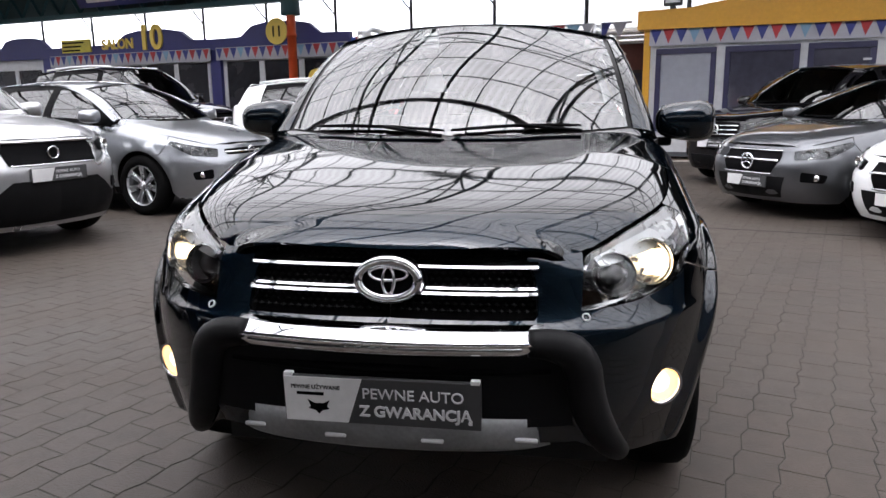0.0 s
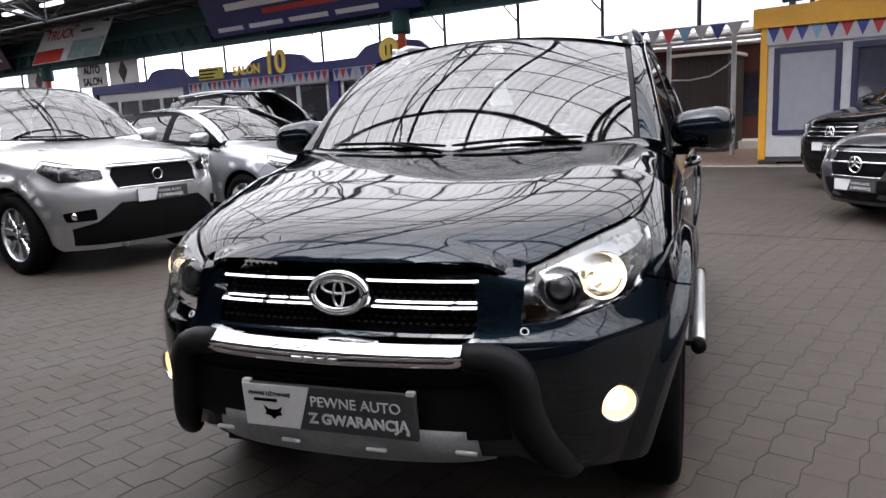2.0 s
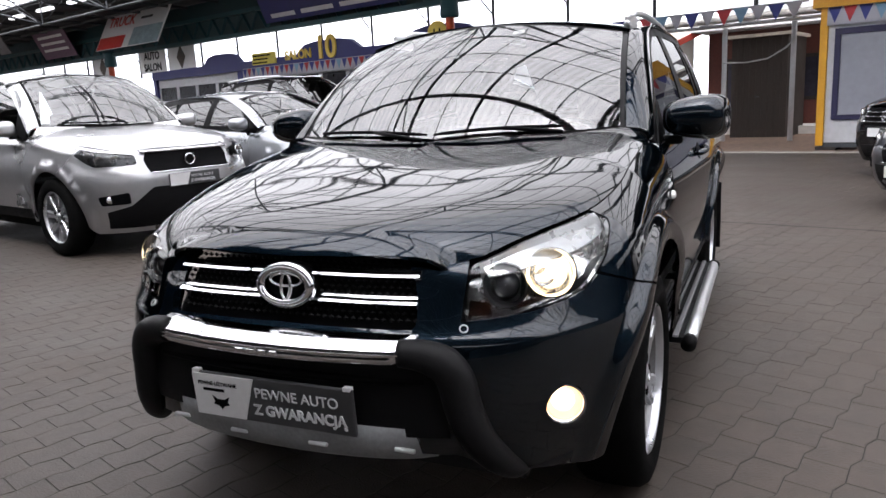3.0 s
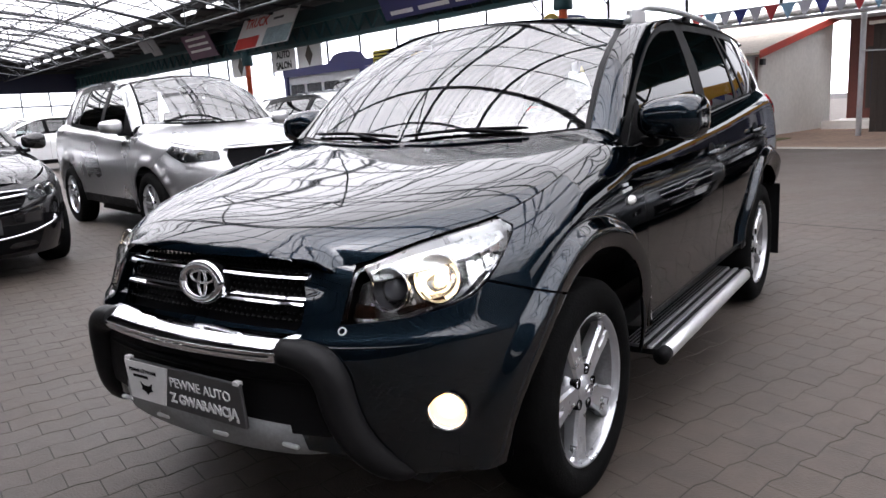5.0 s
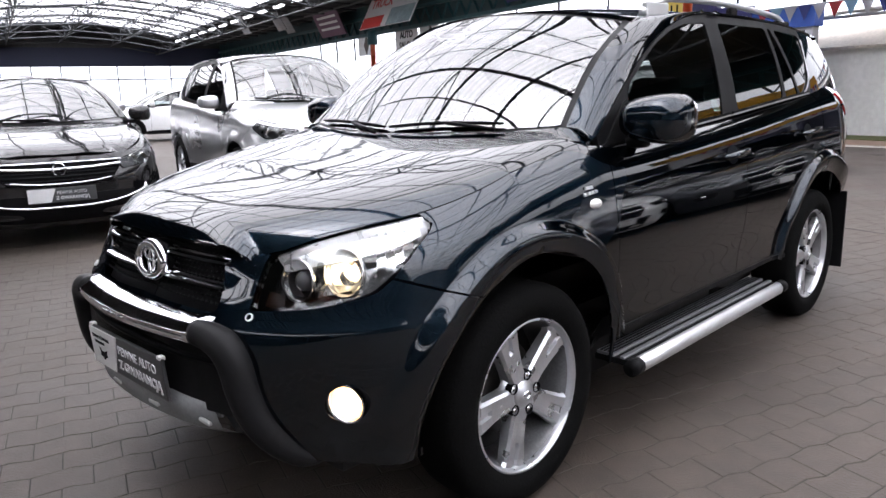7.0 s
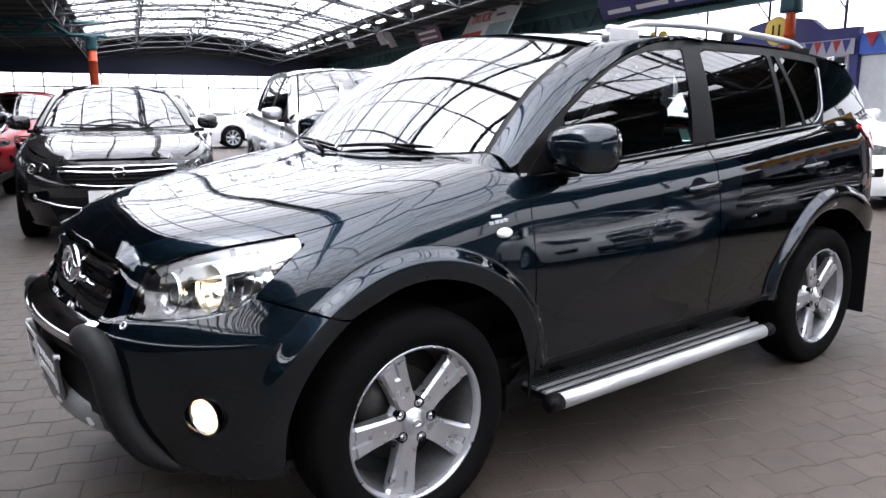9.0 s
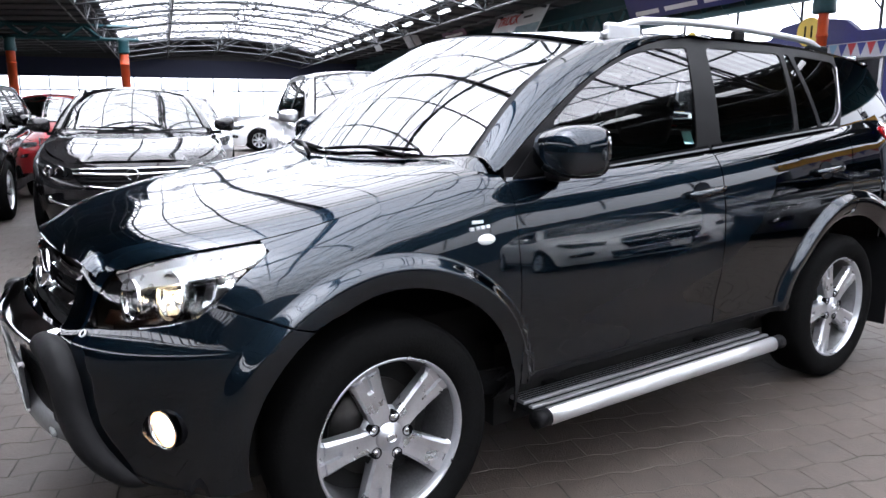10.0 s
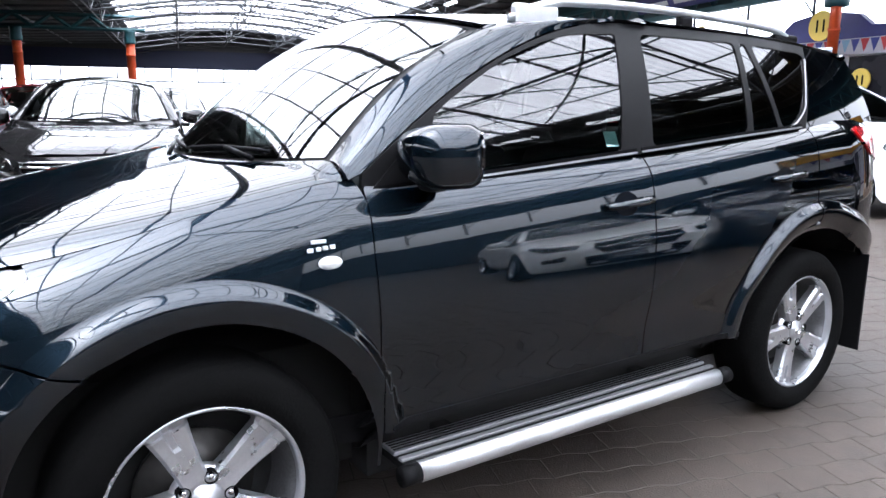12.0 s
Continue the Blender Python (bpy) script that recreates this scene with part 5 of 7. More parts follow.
for k in range(9):
    block(shed, "board", M_DARKWOOD, k * 0.156, k * 0.156 + 0.150, 0.0, 0.03, -0.004, 2.6)
block(shed, "side_wall", M_DARKWOOD, 1.36, 1.40, 0.03, 1.9, -0.004, 2.6)
block(shed, "side_wall", M_DARKWOOD, 0.0, 0.04, 0.03, 1.9, -0.004, 2.6)
block(shed, "roof", M_ROOFTIN, -0.08, 1.48, -0.12, 2.0, 2.6, 2.68)
block(shed, "door_handle", M_STEEL, 0.62, 0.72, -0.04, 0.0, 1.05, 1.09)
canopy = tagged(new("canopy"), "white pipe canopy with clear sheets over the gap", "canopy")
canopy.matrix_basis = HALL @ pose(0, 0, 0)
for p in (-2.75, -4.35):
    v, f = tube([(p, 17.2, -0.004), (p, 17.2, 2.95)], 0.06, 10)
    mesh_object("post", v, f, M_KIOSKW, canopy)
for q, z in ((16.0, 2.75), (17.2, 2.95), (18.5, 3.1), (19.8, 3.25)):
    v, f = tube([(-8.5, q, z), (3.0, q, z)], 0.04, 8)
    mesh_object("rail", v, f, M_KIOSKW, canopy)
for p in np.arange(-8.4, 3.0, 0.95):
    v, f = tube([(p, 15.8, 2.74), (p, 20.0, 3.3)], 0.025, 6)
    mesh_object("rafter", v, f, M_KIOSKW, canopy)
v = [(-8.6, 15.8, 2.80), (3.1, 15.8, 2.80), (3.1, 20.0, 3.36), (-8.6, 20.0, 3.36)]
mesh_object("canopy_sheet", v, [(0, 1, 2, 3)], sheet_mat("smoky_canopy_sheet", (0.75, 0.73, 0.70), 0.6), canopy, smooth=False)
tube_object("hose", [(-4.35, 17.1, 1.95), (-3.8, 17.1, 1.92), (-3.3, 17.1, 1.98), (-2.9, 17.1, 2.2), (-2.75, 17.1, 2.35)], 0.02, M_KIOSKW, canopy, n=6)
slab("kerb_strip", -9.0, 10.0, 13.6, 13.9, -0.004, 0.012, mat("pale_kerb", (0.34, 0.32, 0.29), 0.8, var=0.2, scale=1.5), label="pale kerb line at the edge of the paving", category="kerb")
slab("yard_strip", -9.0, 10.0, 13.9, 21.0, -0.004, 0.004, mat("reddish_dirt", (0.22, 0.15, 0.11), 0.9, var=0.3, scale=0.8), label="sandy reddish yard strip behind the paving", category="yard")
slab("grass_strip", -9.0, -5.6, 15.3, 16.5, 0.0, 0.02, mat("mossy_ground", (0.09, 0.10, 0.03), 0.95, var=0.4, scale=3), label="mossy strip along the outbuilding", category="ground")
slab("drain_slot", -6.0, 6.0, 5.30, 5.325, -0.006, 0.001, M_CAVITY, label="dark expansion joint in the paving", category="joint")
bin_ob = slab("storage_box", -9.4, -8.4, 15.9, 16.5, -0.004, 0.55, M_DARKWOOD, kind="", label="dark storage box by the outbuilding wall", category="box", bevel=0.03)

# ---------------------------------------------------------------- the dark teal off-roader
hero = tagged(new("suv_car"), "dark teal compact off-roader with chrome grille and lit lamps on paving", "car")
WING = ((-0.89, 0.877), (-0.74, 0.918), (-0.62, 0.944), (-0.46, 0.966), (-0.15, 1.020), (0.2, 1.084), (0.40, 1.116), (0.52, 1.118))
HOOD = ((-0.760, 0.872), (-0.742, 0.902), (-0.705, 0.934), (-0.60, 0.982), (-0.29, 1.053), (0, 1.106), (0.24, 1.150), (0.49, 1.195))
B = Body(A=0.905, lf=0.855, flare=0.030, arch=0.462, belt=(1.091, 1.251), zc=1.132, yc=0.24, top=(0.85, 1.605), roof=1.670, xb=0.815, xr=0.65, corner=0.03, tail=2.80, wing=WING, hood=HOOD)
PANES = [
    rounded([(0.70, 1.110), (1.434, 1.162), (1.522, 1.562), (1.308, 1.548), (1.165, 1.514), (1.02, 1.462), (0.896, 1.400), (0.76, 1.322), (0.70, 1.280)], 0.02),
    rounded([(1.590, 1.179), (2.135, 1.221), (2.195, 1.566), (1.648, 1.568)], 0.03),
    rounded([(2.170, 1.223), (2.342, 1.232), (2.268, 1.565), (2.228, 1.566)], 0.015),
    rounded([(2.368, 1.232), (2.46, 1.248), (2.555, 1.306), (2.70, 1.530), (2.66, 1.548), (2.305, 1.563)], 0.035),
]


def ring_points(cy, ridge):
    """Points in rings round a wheel arch, so that the flare's crest runs clean."""
    end = B.arch + ridge + 0.030
    out = []
    for r in (B.arch + 0.012, B.arch + 0.025, B.arch + 0.040, end - 0.042, end - 0.036, end - 0.029, end - 0.022, end - 0.015, end - 0.008, end - 0.001, end + 0.008):
        for a in np.arange(radians(-20), radians(200), 0.013 / r):
            y, z = cy + r * math.cos(a), B.wr + r * math.sin(a)
            if z > 0.25 and y > -0.8 * B.lf:
                out.append((B.s_of_y(y, z) if y < 0 else y, z))
    return out


RING_F, RING_R = ring_points(0.0, 0.060), ring_points(B.wb, 0.085)
front_doors, rear_doors = shell(hero, B, M_TEAL, sill=0.43, panes=PANES, trim=M_FRAME, quarter=(2.545, 2.745), doors=(0.47, 1.532, 2.52), step=0.022, lead=-0.016, rings=RING_R, sill_in=-0.12)
sx, sy = B.s_of_x, B.s_of_y
c0 = (0, 1.2, 0.5)


def hz(s):
    return float(B.zs(s))


lamp_top = [(s, hz(s) - 0.004) for s in (-0.455, -0.54, -0.64, -0.74, -0.82, -0.865)]
lamp_low = [(-0.892, 0.864), (-0.918, 0.828), (-0.935, 0.790), (-0.942, 0.746), (-0.84, 0.752), (-0.755, 0.760), (-0.66, 0.777), (-0.60, 0.797), (-0.56, 0.830), (-0.53, 0.858), (-0.49, 0.896), (-0.440, 0.930), (-0.425, 0.944)]
lamp = rounded(lamp_low + lamp_top, 0.018, 3)
seam = (-0.280, 0.748)
# wings
arch_f = arc(0, B.wr, B.arch, math.degrees(math.asin((0.33 - B.wr) / B.arch)), 113.5, 24)
wing = [(s, hz(s)) for s in np.linspace(-0.448, 0.44, 16)] + [(0.450, float(B.belt(0.5)) - 0.02), (0.450, 0.93), (0.470, 0.45), (0.470, 0.33)] + [p for p in arch_f] + [seam, (-0.39, 0.777), (-0.552, 0.826), (-0.524, 0.857), (-0.484, 0.895), (-0.434, 0.930), (-0.418, 0.946)]
panel("front_wing", B.S, wing, M_TEAL, hero, step=0.018, sides="pair", centre=c0, extra=RING_F)
# bumper with the openings for the fog lamps
ab = []
for a in np.linspace(114, 188, 16):
    rr = B.arch - 0.05 * max(0.0, (a - 135) / 53) ** 1.3
    ab.append((sy(rr * math.cos(radians(a)), B.wr + rr * math.sin(radians(a))), B.wr + rr * math.sin(radians(a))))
fog_s, fog_z = -0.650, 0.500
fog_hole = [(fog_s + 0.055 * math.cos(a), fog_z + 0.052 * math.sin(a)) for a in np.linspace(0, 2 * math.pi, 24, endpoint=False)]
bump = [(B.s0, 0.722), (sx(0.395), 0.722), (sx(0.405), 0.735), (sx(0.412), 0.890), (-0.880, 0.880), (-0.898, 0.863), (-0.924, 0.827), (-0.941, 0.790), (-0.949, 0.740), (-0.84, 0.746), (-0.755, 0.754), (-0.66, 0.771), (-0.598, 0.790), (-0.558, 0.820), (-0.39, 0.771), (seam[0], 0.742)] + ab + [(ab[-1][0] - 0.15, 0.300), (sx(0.62), 0.335), (sx(0.52), 0.395), (B.s0, 0.40)]
bumper = panel("front_bumper", B.S, bump, M_TEAL, hero, holes=[fog_hole], step=0.022, sides="both", centre=c0, extra=RING_F)
hood_panel(hero, B, M_TEAL, [(0, -0.748), (0.2, -0.745), (0.36, -0.731), (0.44, -0.712)], step=0.024)


def on_body(s, z, lift=0.0, sg=1):
    """A point of the skin and the way out of it."""
    e = 2e-3
    p = np.array([float(c) for c in B.S(s, z)])
    n = np.cross(np.subtract(B.S(s + e, z), B.S(s - e, z)), np.subtract(B.S(s, z + e), B.S(s, z - e)))
    n = n / np.linalg.norm(n)
    if n @ (p - np.array(c0)) < 0:
        n = -n
    p = p + n * lift
    return Vector((sg * p[0], p[1], p[2])), Vector((sg * n[0], n[1], n[2]))


def aimed(place, way):
    """A pose whose y axis points along way."""
    return Matrix.Translation(place) @ Vector(way).to_track_quat("Y", "Z").to_matrix().to_4x4()


# headlights: lens over a dark housing with two bowls, the outer one lit
for sg, side in ((1, "left"), (-1, "right")):
    lens = panel("headlight", B.S, lamp, M_LENS, hero, step=0.04, depth=0.02, sides=side, centre=c0, label="clear headlight lens, lit inside")
    panel("lamp_housing", B.S, lamp, M_HOUSING, lens, step=0.04, depth=0.0, sides=side, centre=c0, lift=-0.075)
    # bright shelf under the lens's upper edge, sloping in and down
    v, f = [], []
    for t in np.linspace(0, 1, 15):
        s = -0.860 + 0.428 * t
        for dz, lift in ((-0.006, -0.003), (-0.012 - 0.010 * t, -0.018), (-0.016 - 0.017 * t, -0.042), (-0.020 - 0.021 * t, -0.072)):
            p, n = on_body(s, hz(s) + dz, lift, sg)
            v.append(tuple(p))
    f = [(4 * i + j, 4 * i + 4 + j, 4 * i + 5 + j, 4 * i + j + 1) for i in range(14) for j in range(3)]
    mesh_object("reflector_shelf", v, f, M_SHELF, lens, "bright chrome shelf inside the lamp")
    brow = [(s, hz(s) - 0.010) for s in np.linspace(-0.46, -0.85, 12)]
    panel("reflector_brow", B.S, brow + [(s, hz(s) - 0.022 - 0.034 * math.sin(math.pi * min(1, (s + 0.90) / 0.50)) ** 0.8) for s in np.linspace(-0.85, -0.46, 12)], M_SHELF, lens, step=0.03, depth=0.01, sides=side, centre=c0, lift=-0.016, label="bright chrome brow inside the lamp")
    panel("indicator", B.S, [(-0.930, 0.758), (-0.86, 0.760), (-0.868, 0.788), (-0.922, 0.796)], M_AMBERDARK, lens, step=0.03, depth=0.03, sides=side, centre=c0, lift=-0.040)
    panel("amber_floor", B.S, [(-0.80, 0.764), (-0.66, 0.785), (-0.67, 0.799), (-0.80, 0.778)], M_AMBERDARK, lens, step=0.03, depth=0.03, sides=side, centre=c0, lift=-0.045)
    panel("side_marker", B.S, [(-0.522, 0.900), (-0.494, 0.902), (-0.482, 0.922), (-0.516, 0.918)], M_AMBERDARK, lens, step=0.02, depth=0.02, sides=side, centre=c0, lift=-0.020)
    # faceted side reflector
    for k, (sa, sb, za, zc2) in enumerate(((-0.60, -0.575, 0.816, 0.902), (-0.573, -0.548, 0.836, 0.908), (-0.546, -0.522, 0.862, 0.914), (-0.520, -0.496, 0.886, 0.920), (-0.494, -0.470, 0.906, 0.928))):
        panel("side_facet", B.S, [(sa, za), (sb, za + 0.014), (sb, zc2 + 0.004), (sa, zc2)], M_REFLECTOR, lens, step=0.03, depth=0.02, sides=side, centre=c0, lift=-0.034 - 0.008 * (k % 2))
    for s, z, r, lit in ((-0.815, 0.826, 0.054, False), (-0.685, 0.848, 0.060, True)):
        p, n = on_body(s, z, -0.028, sg)
        way = (n + Vector((0, -1.6, 0))).normalized()
        prof = [(r * 1.06, 0.012), (r * 1.12, 0.004), (r, 0.0), (r * 0.93, -0.012), (r * 0.75, -0.035), (r * 0.45, -0.052), (0.002, -0.058)]
        v, f = lathe(prof, "y", 36)
        bowl = mesh_object("lamp_bowl", v, f, M_REFLECTOR, lens, m=aimed(p, way))
        if lit:
            v, f = lathe([(0.001, -0.006), (0.012, -0.009), (0.017, -0.018), (0.018, -0.034), (0.001, -0.046)], "y", 24)
            mesh_object("bulb", v, f, M_BULB, bowl, "glowing warm bulb")
        else:
            v, f = lathe([(0.001, 0.004), (0.016, 0.001), (0.027, -0.009), (0.031, -0.020), (0.034, -0.030)], "y", 28)
            mesh_object("projector_lens", v, f, M_PROJ, bowl)
    # washer nozzle
    p, n = on_body(-0.938, 0.725, 0.001, sg)
    v, f = lathe([(0.0115, 0.0), (0.0115, 0.004), (0.0085, 0.005), (0.0085, 0.001)], "y", 20)
    mesh_object("washer_nozzle", v, f, M_PLATEW, bumper, m=aimed(p, n))
    # fog lamp
    p, n = on_body(fog_s, fog_z, -0.002, sg)
    way = (n + Vector((0, -1.1, 0))).normalized()
    v, f = lathe([(0.056, 0.004), (0.052, 0.006), (0.049, 0.0), (0.046, -0.02), (0.034, -0.045), (0.002, -0.055)], "y", 32)
    fog = mesh_object("fog_lamp", v, f, M_REFLECTOR, hero, "round fog lamp, lit", m=aimed(p, way))
    v, f = lathe([(0.001, -0.004), (0.022, -0.008), (0.029, -0.018), (0.030, -0.032)], "y", 24)
    mesh_object("bulb", v, f, M_FOG, fog, "glowing warm bulb")
    # ring added round the bulb; its own glow stands in for the glare
    v, f = lathe([(0.031, -0.034), (0.040, -0.022), (0.0455, -0.010), (0.047, -0.004)], "y", 24)
    mesh_object("glare_ring", v, f, M_GLARE, fog, "self-glowing ring that imitates the bulb's warm glare")
    v, f = lathe([(0.058, -0.05), (0.058, -0.016), (0.055, -0.013), (0.052, -0.016)], "y", 32)
    mesh_object("fog_lamp_ring", v, f, M_TRIM, fog)

# grille: black mesh with a lozenge pattern, two chrome bars, oval emblem
grille = panel("grille", B.S, [(B.s0, 0.724), (sx(0.40), 0.724), (sx(0.405), 0.74), (sx(0.412), 0.885), (B.s0, 0.902)], M_TRIM, hero, step=0.05, sides="both", centre=c0, lift=-0.035, label="black mesh grille with two chrome bars")


def front_y(x, z):
    b = B.lf * float(BLUNT((z - B.z0) / (B.zh - B.z0)))
    return -b * (1 - (abs(x) / B.A) ** NOSE) ** (1 / NOSE) * (1 + float(FULL(abs(x) / B.A)))


v, f = [], []
for i, x in enumerate(np.arange(-0.385, 0.386, 0.022)):
    for j, z in enumerate(np.arange(0.738, 0.890, 0.0155)):
        xx = x + (0.011 if j % 2 else 0)
        y = front_y(xx, z) + 0.022
        k = len(v)
        v += [(xx - 0.010, y, z), (xx, y, z - 0.0068), (xx + 0.010, y, z), (xx, y, z + 0.0068), (xx, y - 0.006, z)]
        f += [(k, k + 1, k + 4), (k + 1, k + 2, k + 4), (k + 2, k + 3, k + 4), (k + 3, k, k + 4)]
tagged(mesh_object("grille_mesh", v, f, M_PLASTIC, grille, smooth=False), kind="stuff")
for z in (0.856, 0.790):
    for a, b2 in ((-0.392, -0.07), (0.07, 0.392)):
        verts, faces = [], []
        xs = np.linspace(a, b2, 14)
        prof = [(0.016, -0.0100), (-0.010, -0.0100), (-0.015, -0.0075), (-0.0085, -0.0020), (0.0030, 0.0028), (0.009, 0.0078), (0.016, 0.0095)]
        for x in xs:
            verts += [(x, front_y(x, z) + 0.004 + dy, z + dz) for dy, dz in prof]
        for i in range(13):
            for j in range(6):
                k = i * 7 + j
                faces.append((k, k + 7, k + 8, k + 1))
        faces += [tuple(range(7)), tuple(range(13 * 7, 14 * 7))[::-1]]
        mesh_object("grille_bar", verts, faces, M_CHROME, grille, "chrome grille bar", smooth=False)
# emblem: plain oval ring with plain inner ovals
emb = new("emblem")
emb.parent = grille
emb.matrix_basis = pose(0, front_y(0, 0.815) - 0.012, 0.815, -8)


def flat_ring(name, rx, rz, w, d, parent, material, m=Matrix(), n=40):
    """An oval ring of chamfered section."""
    v, f = [], []
    prof = [(-w, 0.0), (-w * 0.75, -d), (w * 0.45, -d), (w, 0.0), (w, 0.012), (-w, 0.012)]
    for a in np.linspace(0, 2 * math.pi, n, endpoint=False):
        v += [((rx + o) * math.cos(a), y, (rz + o) * math.sin(a)) for o, y in prof]
    k = len(prof)
    for i in range(n):
        for j in range(k):
            f.append((i * k + j, ((i + 1) % n) * k + j, ((i + 1) % n) * k + (j + 1) % k, i * k + (j + 1) % k))
    return mesh_object(name, v, [g[::-1] for g in f], material, parent, m=m)


flat_ring("emblem_ring", 0.082, 0.052, 0.0145, 0.014, emb, M_CHROME)
flat_ring("emblem_oval", 0.052, 0.018, 0.005, 0.007, emb, M_CHROME, pose(0, 0.004, 0.016))
flat_ring("emblem_oval", 0.016, 0.036, 0.005, 0.007, emb, M_CHROME, pose(0, 0.003, -0.002))
v, f = lathe([(0.001, 0.012), (1.0, 0.012)], "y", 36)
mesh_object("emblem_back", [(a * 0.075, b, c * 0.046) for a, b, c in v], f, M_TRIM, emb)
v, f = lathe([(1.0, 0.03), (1.0, 0.0), (0.8, -0.006)], "y", 36)
mesh_object("emblem_seat", [(a * 0.098, b + 0.01, c * 0.067) for a, b, c in v], f, M_TRIM, emb)

# front guard: chrome-topped bar with thick black legs
guard = new("bumper_guard")
guard.parent = hero
verts, faces = [], []
xs = np.linspace(-0.385, 0.385, 30)
prof = [(0.045, -0.038), (0.010, -0.038), (-0.010, -0.034), (-0.023, -0.027), (-0.030, -0.018), (-0.0315, -0.011), (-0.029, -0.006), (-0.0285, -0.003), (-0.0315, 0.001), (-0.030, 0.005), (-0.022, 0.012), (-0.012, 0.019), (-0.003, 0.025), (0.010, 0.031), (0.045, 0.036)]
k = len(prof)
for x in xs:
    for dy, dz in prof:
        xx = x * (1 + 0.06 * dz / 0.035 * (abs(x) / 0.385) ** 8)
        verts.append((xx, -0.868 + 0.27 * xx * xx + dy, 0.679 + dz))
for i in range(29):
    for j in range(k - 1):
        faces.append((i * k + j, (i + 1) * k + j, (i + 1) * k + j + 1, i * k + j + 1))
faces += [tuple(range(k)), tuple(range(29 * k, 30 * k))[::-1]]
mesh_object("chrome_bar", verts, faces, M_CHROME, guard, "chrome bar across the guard")
for x0, w in ((-0.085, 0.030), (-0.045, 0.026), (-0.008, 0.022), (0.026, 0.026)):
    part("badge_bar", boxes((x0, x0 + w, -0.9005, -0.885, 0.660, 0.676), bevel=0.003), M_CHROME, guard, "plain raised chrome shape")
for sg in (1, -1):
    pts = [(0.372, -0.826, 0.676), (0.43, -0.816, 0.672), (0.482, -0.803, 0.650), (0.508, -0.792, 0.605), (0.517, -0.785, 0.55), (0.532, -0.775, 0.49), (0.556, -0.755, 0.43), (0.585, -0.720, 0.375), (0.612, -0.675, 0.335), (0.63, -0.63, 0.32)]
    rad = [0.035, 0.041, 0.047, 0.049, 0.049, 0.048, 0.045, 0.040, 0.031, 0.017]
    cat = [Vector(p) for p in pts]
    fine, frad = [], []
    for i in range(len(cat) - 1):
        p0, p1, p2, p3 = cat[max(i - 1, 0)], cat[i], cat[i + 1], cat[min(i + 2, len(cat) - 1)]
        for t in (0, 0.33, 0.66):
            fine.append(0.5 * (2 * p1 + (p2 - p0) * t + (2 * p0 - 5 * p1 + 4 * p2 - p3) * t * t + (3 * p1 - p0 - 3 * p2 + p3) * t**3))
            frad.append(rad[i] + (rad[i + 1] - rad[i]) * t)
    fine.append(cat[-1])
    frad.append(rad[-1])
    v, f = tube([(sg * p.x, p.y, p.z) for p in fine], frad, 18)
    mesh_object("guard_leg", v, f, M_GUARD, guard, "thick black plastic guard leg")
panel("lower_grille", B.S, [(B.s0, 0.665), (sx(0.47), 0.665), (sx(0.50), 0.45), (B.s0, 0.44)], M_PLASTIC, hero, step=0.05, depth=0.02, sides="both", centre=c0, lift=0.006)
v, f = [], []
for x in np.linspace(-0.43, 0.43, 24):
    v += [(x, -0.845 + 0.25 * x * x + dy, 0.602 + dz) for dy, dz in ((0.03, -0.02), (-0.012, -0.014), (-0.018, 0.0), (-0.010, 0.008), (0.03, 0.010))]
f = [(i * 5 + j, i * 5 + 5 + j, i * 5 + 6 + j, i * 5 + j + 1) for i in range(23) for j in range(4)]
mesh_object("grille_lip", v, f, M_TRIM, guard)
v, f = [], []
for x in np.linspace(-0.43, 0.43, 26):
    e = 0.03 * (abs(x) / 0.43) ** 8
    v += [(x, -0.857 + 0.30 * x * x + dy + e, 0.430 + dz) for dy, dz in ((0.06, -0.060), (0.014, -0.056), (-0.006, -0.040), (-0.012, 0.0), (-0.014, 0.040), (0.05, 0.048))]
f = [(i * 6 + j, i * 6 + 6 + j, i * 6 + 7 + j, i * 6 + j + 1) for i in range(25) for j in range(5)]
skid = mesh_object("skid_plate", v, f, M_SKID, guard, "silver painted skid plate")
for x in (-0.37, -0.13, 0.13, 0.37):
    bm = boxes((x - 0.030, x + 0.030, -0.8735 + 0.3 * x * x, -0.860 + 0.3 * x * x, 0.408, 0.420), bevel=0.005)
    part("skid_slot", bm, M_ALU, skid)
dealer_plate(hero, -0.880, 0.520, rx=4, h=0.132, rz=0)
for x in (-0.245, 0.245):
    part("plate_clip", boxes((x - 0.012, x + 0.012, -0.885, -0.868, 0.58, 0.592), bevel=0.002), M_PLATEW, hero)

for sg in (1, -1):
    for y in (0, 2.56):
        wheel(hero, 0.358, 0.245, sg, 5, y, 0.775)
mirror_pod(hero, B, M_TEAL, y=0.640, z=1.155, x=0.79, big=1.04, turn=0.06)

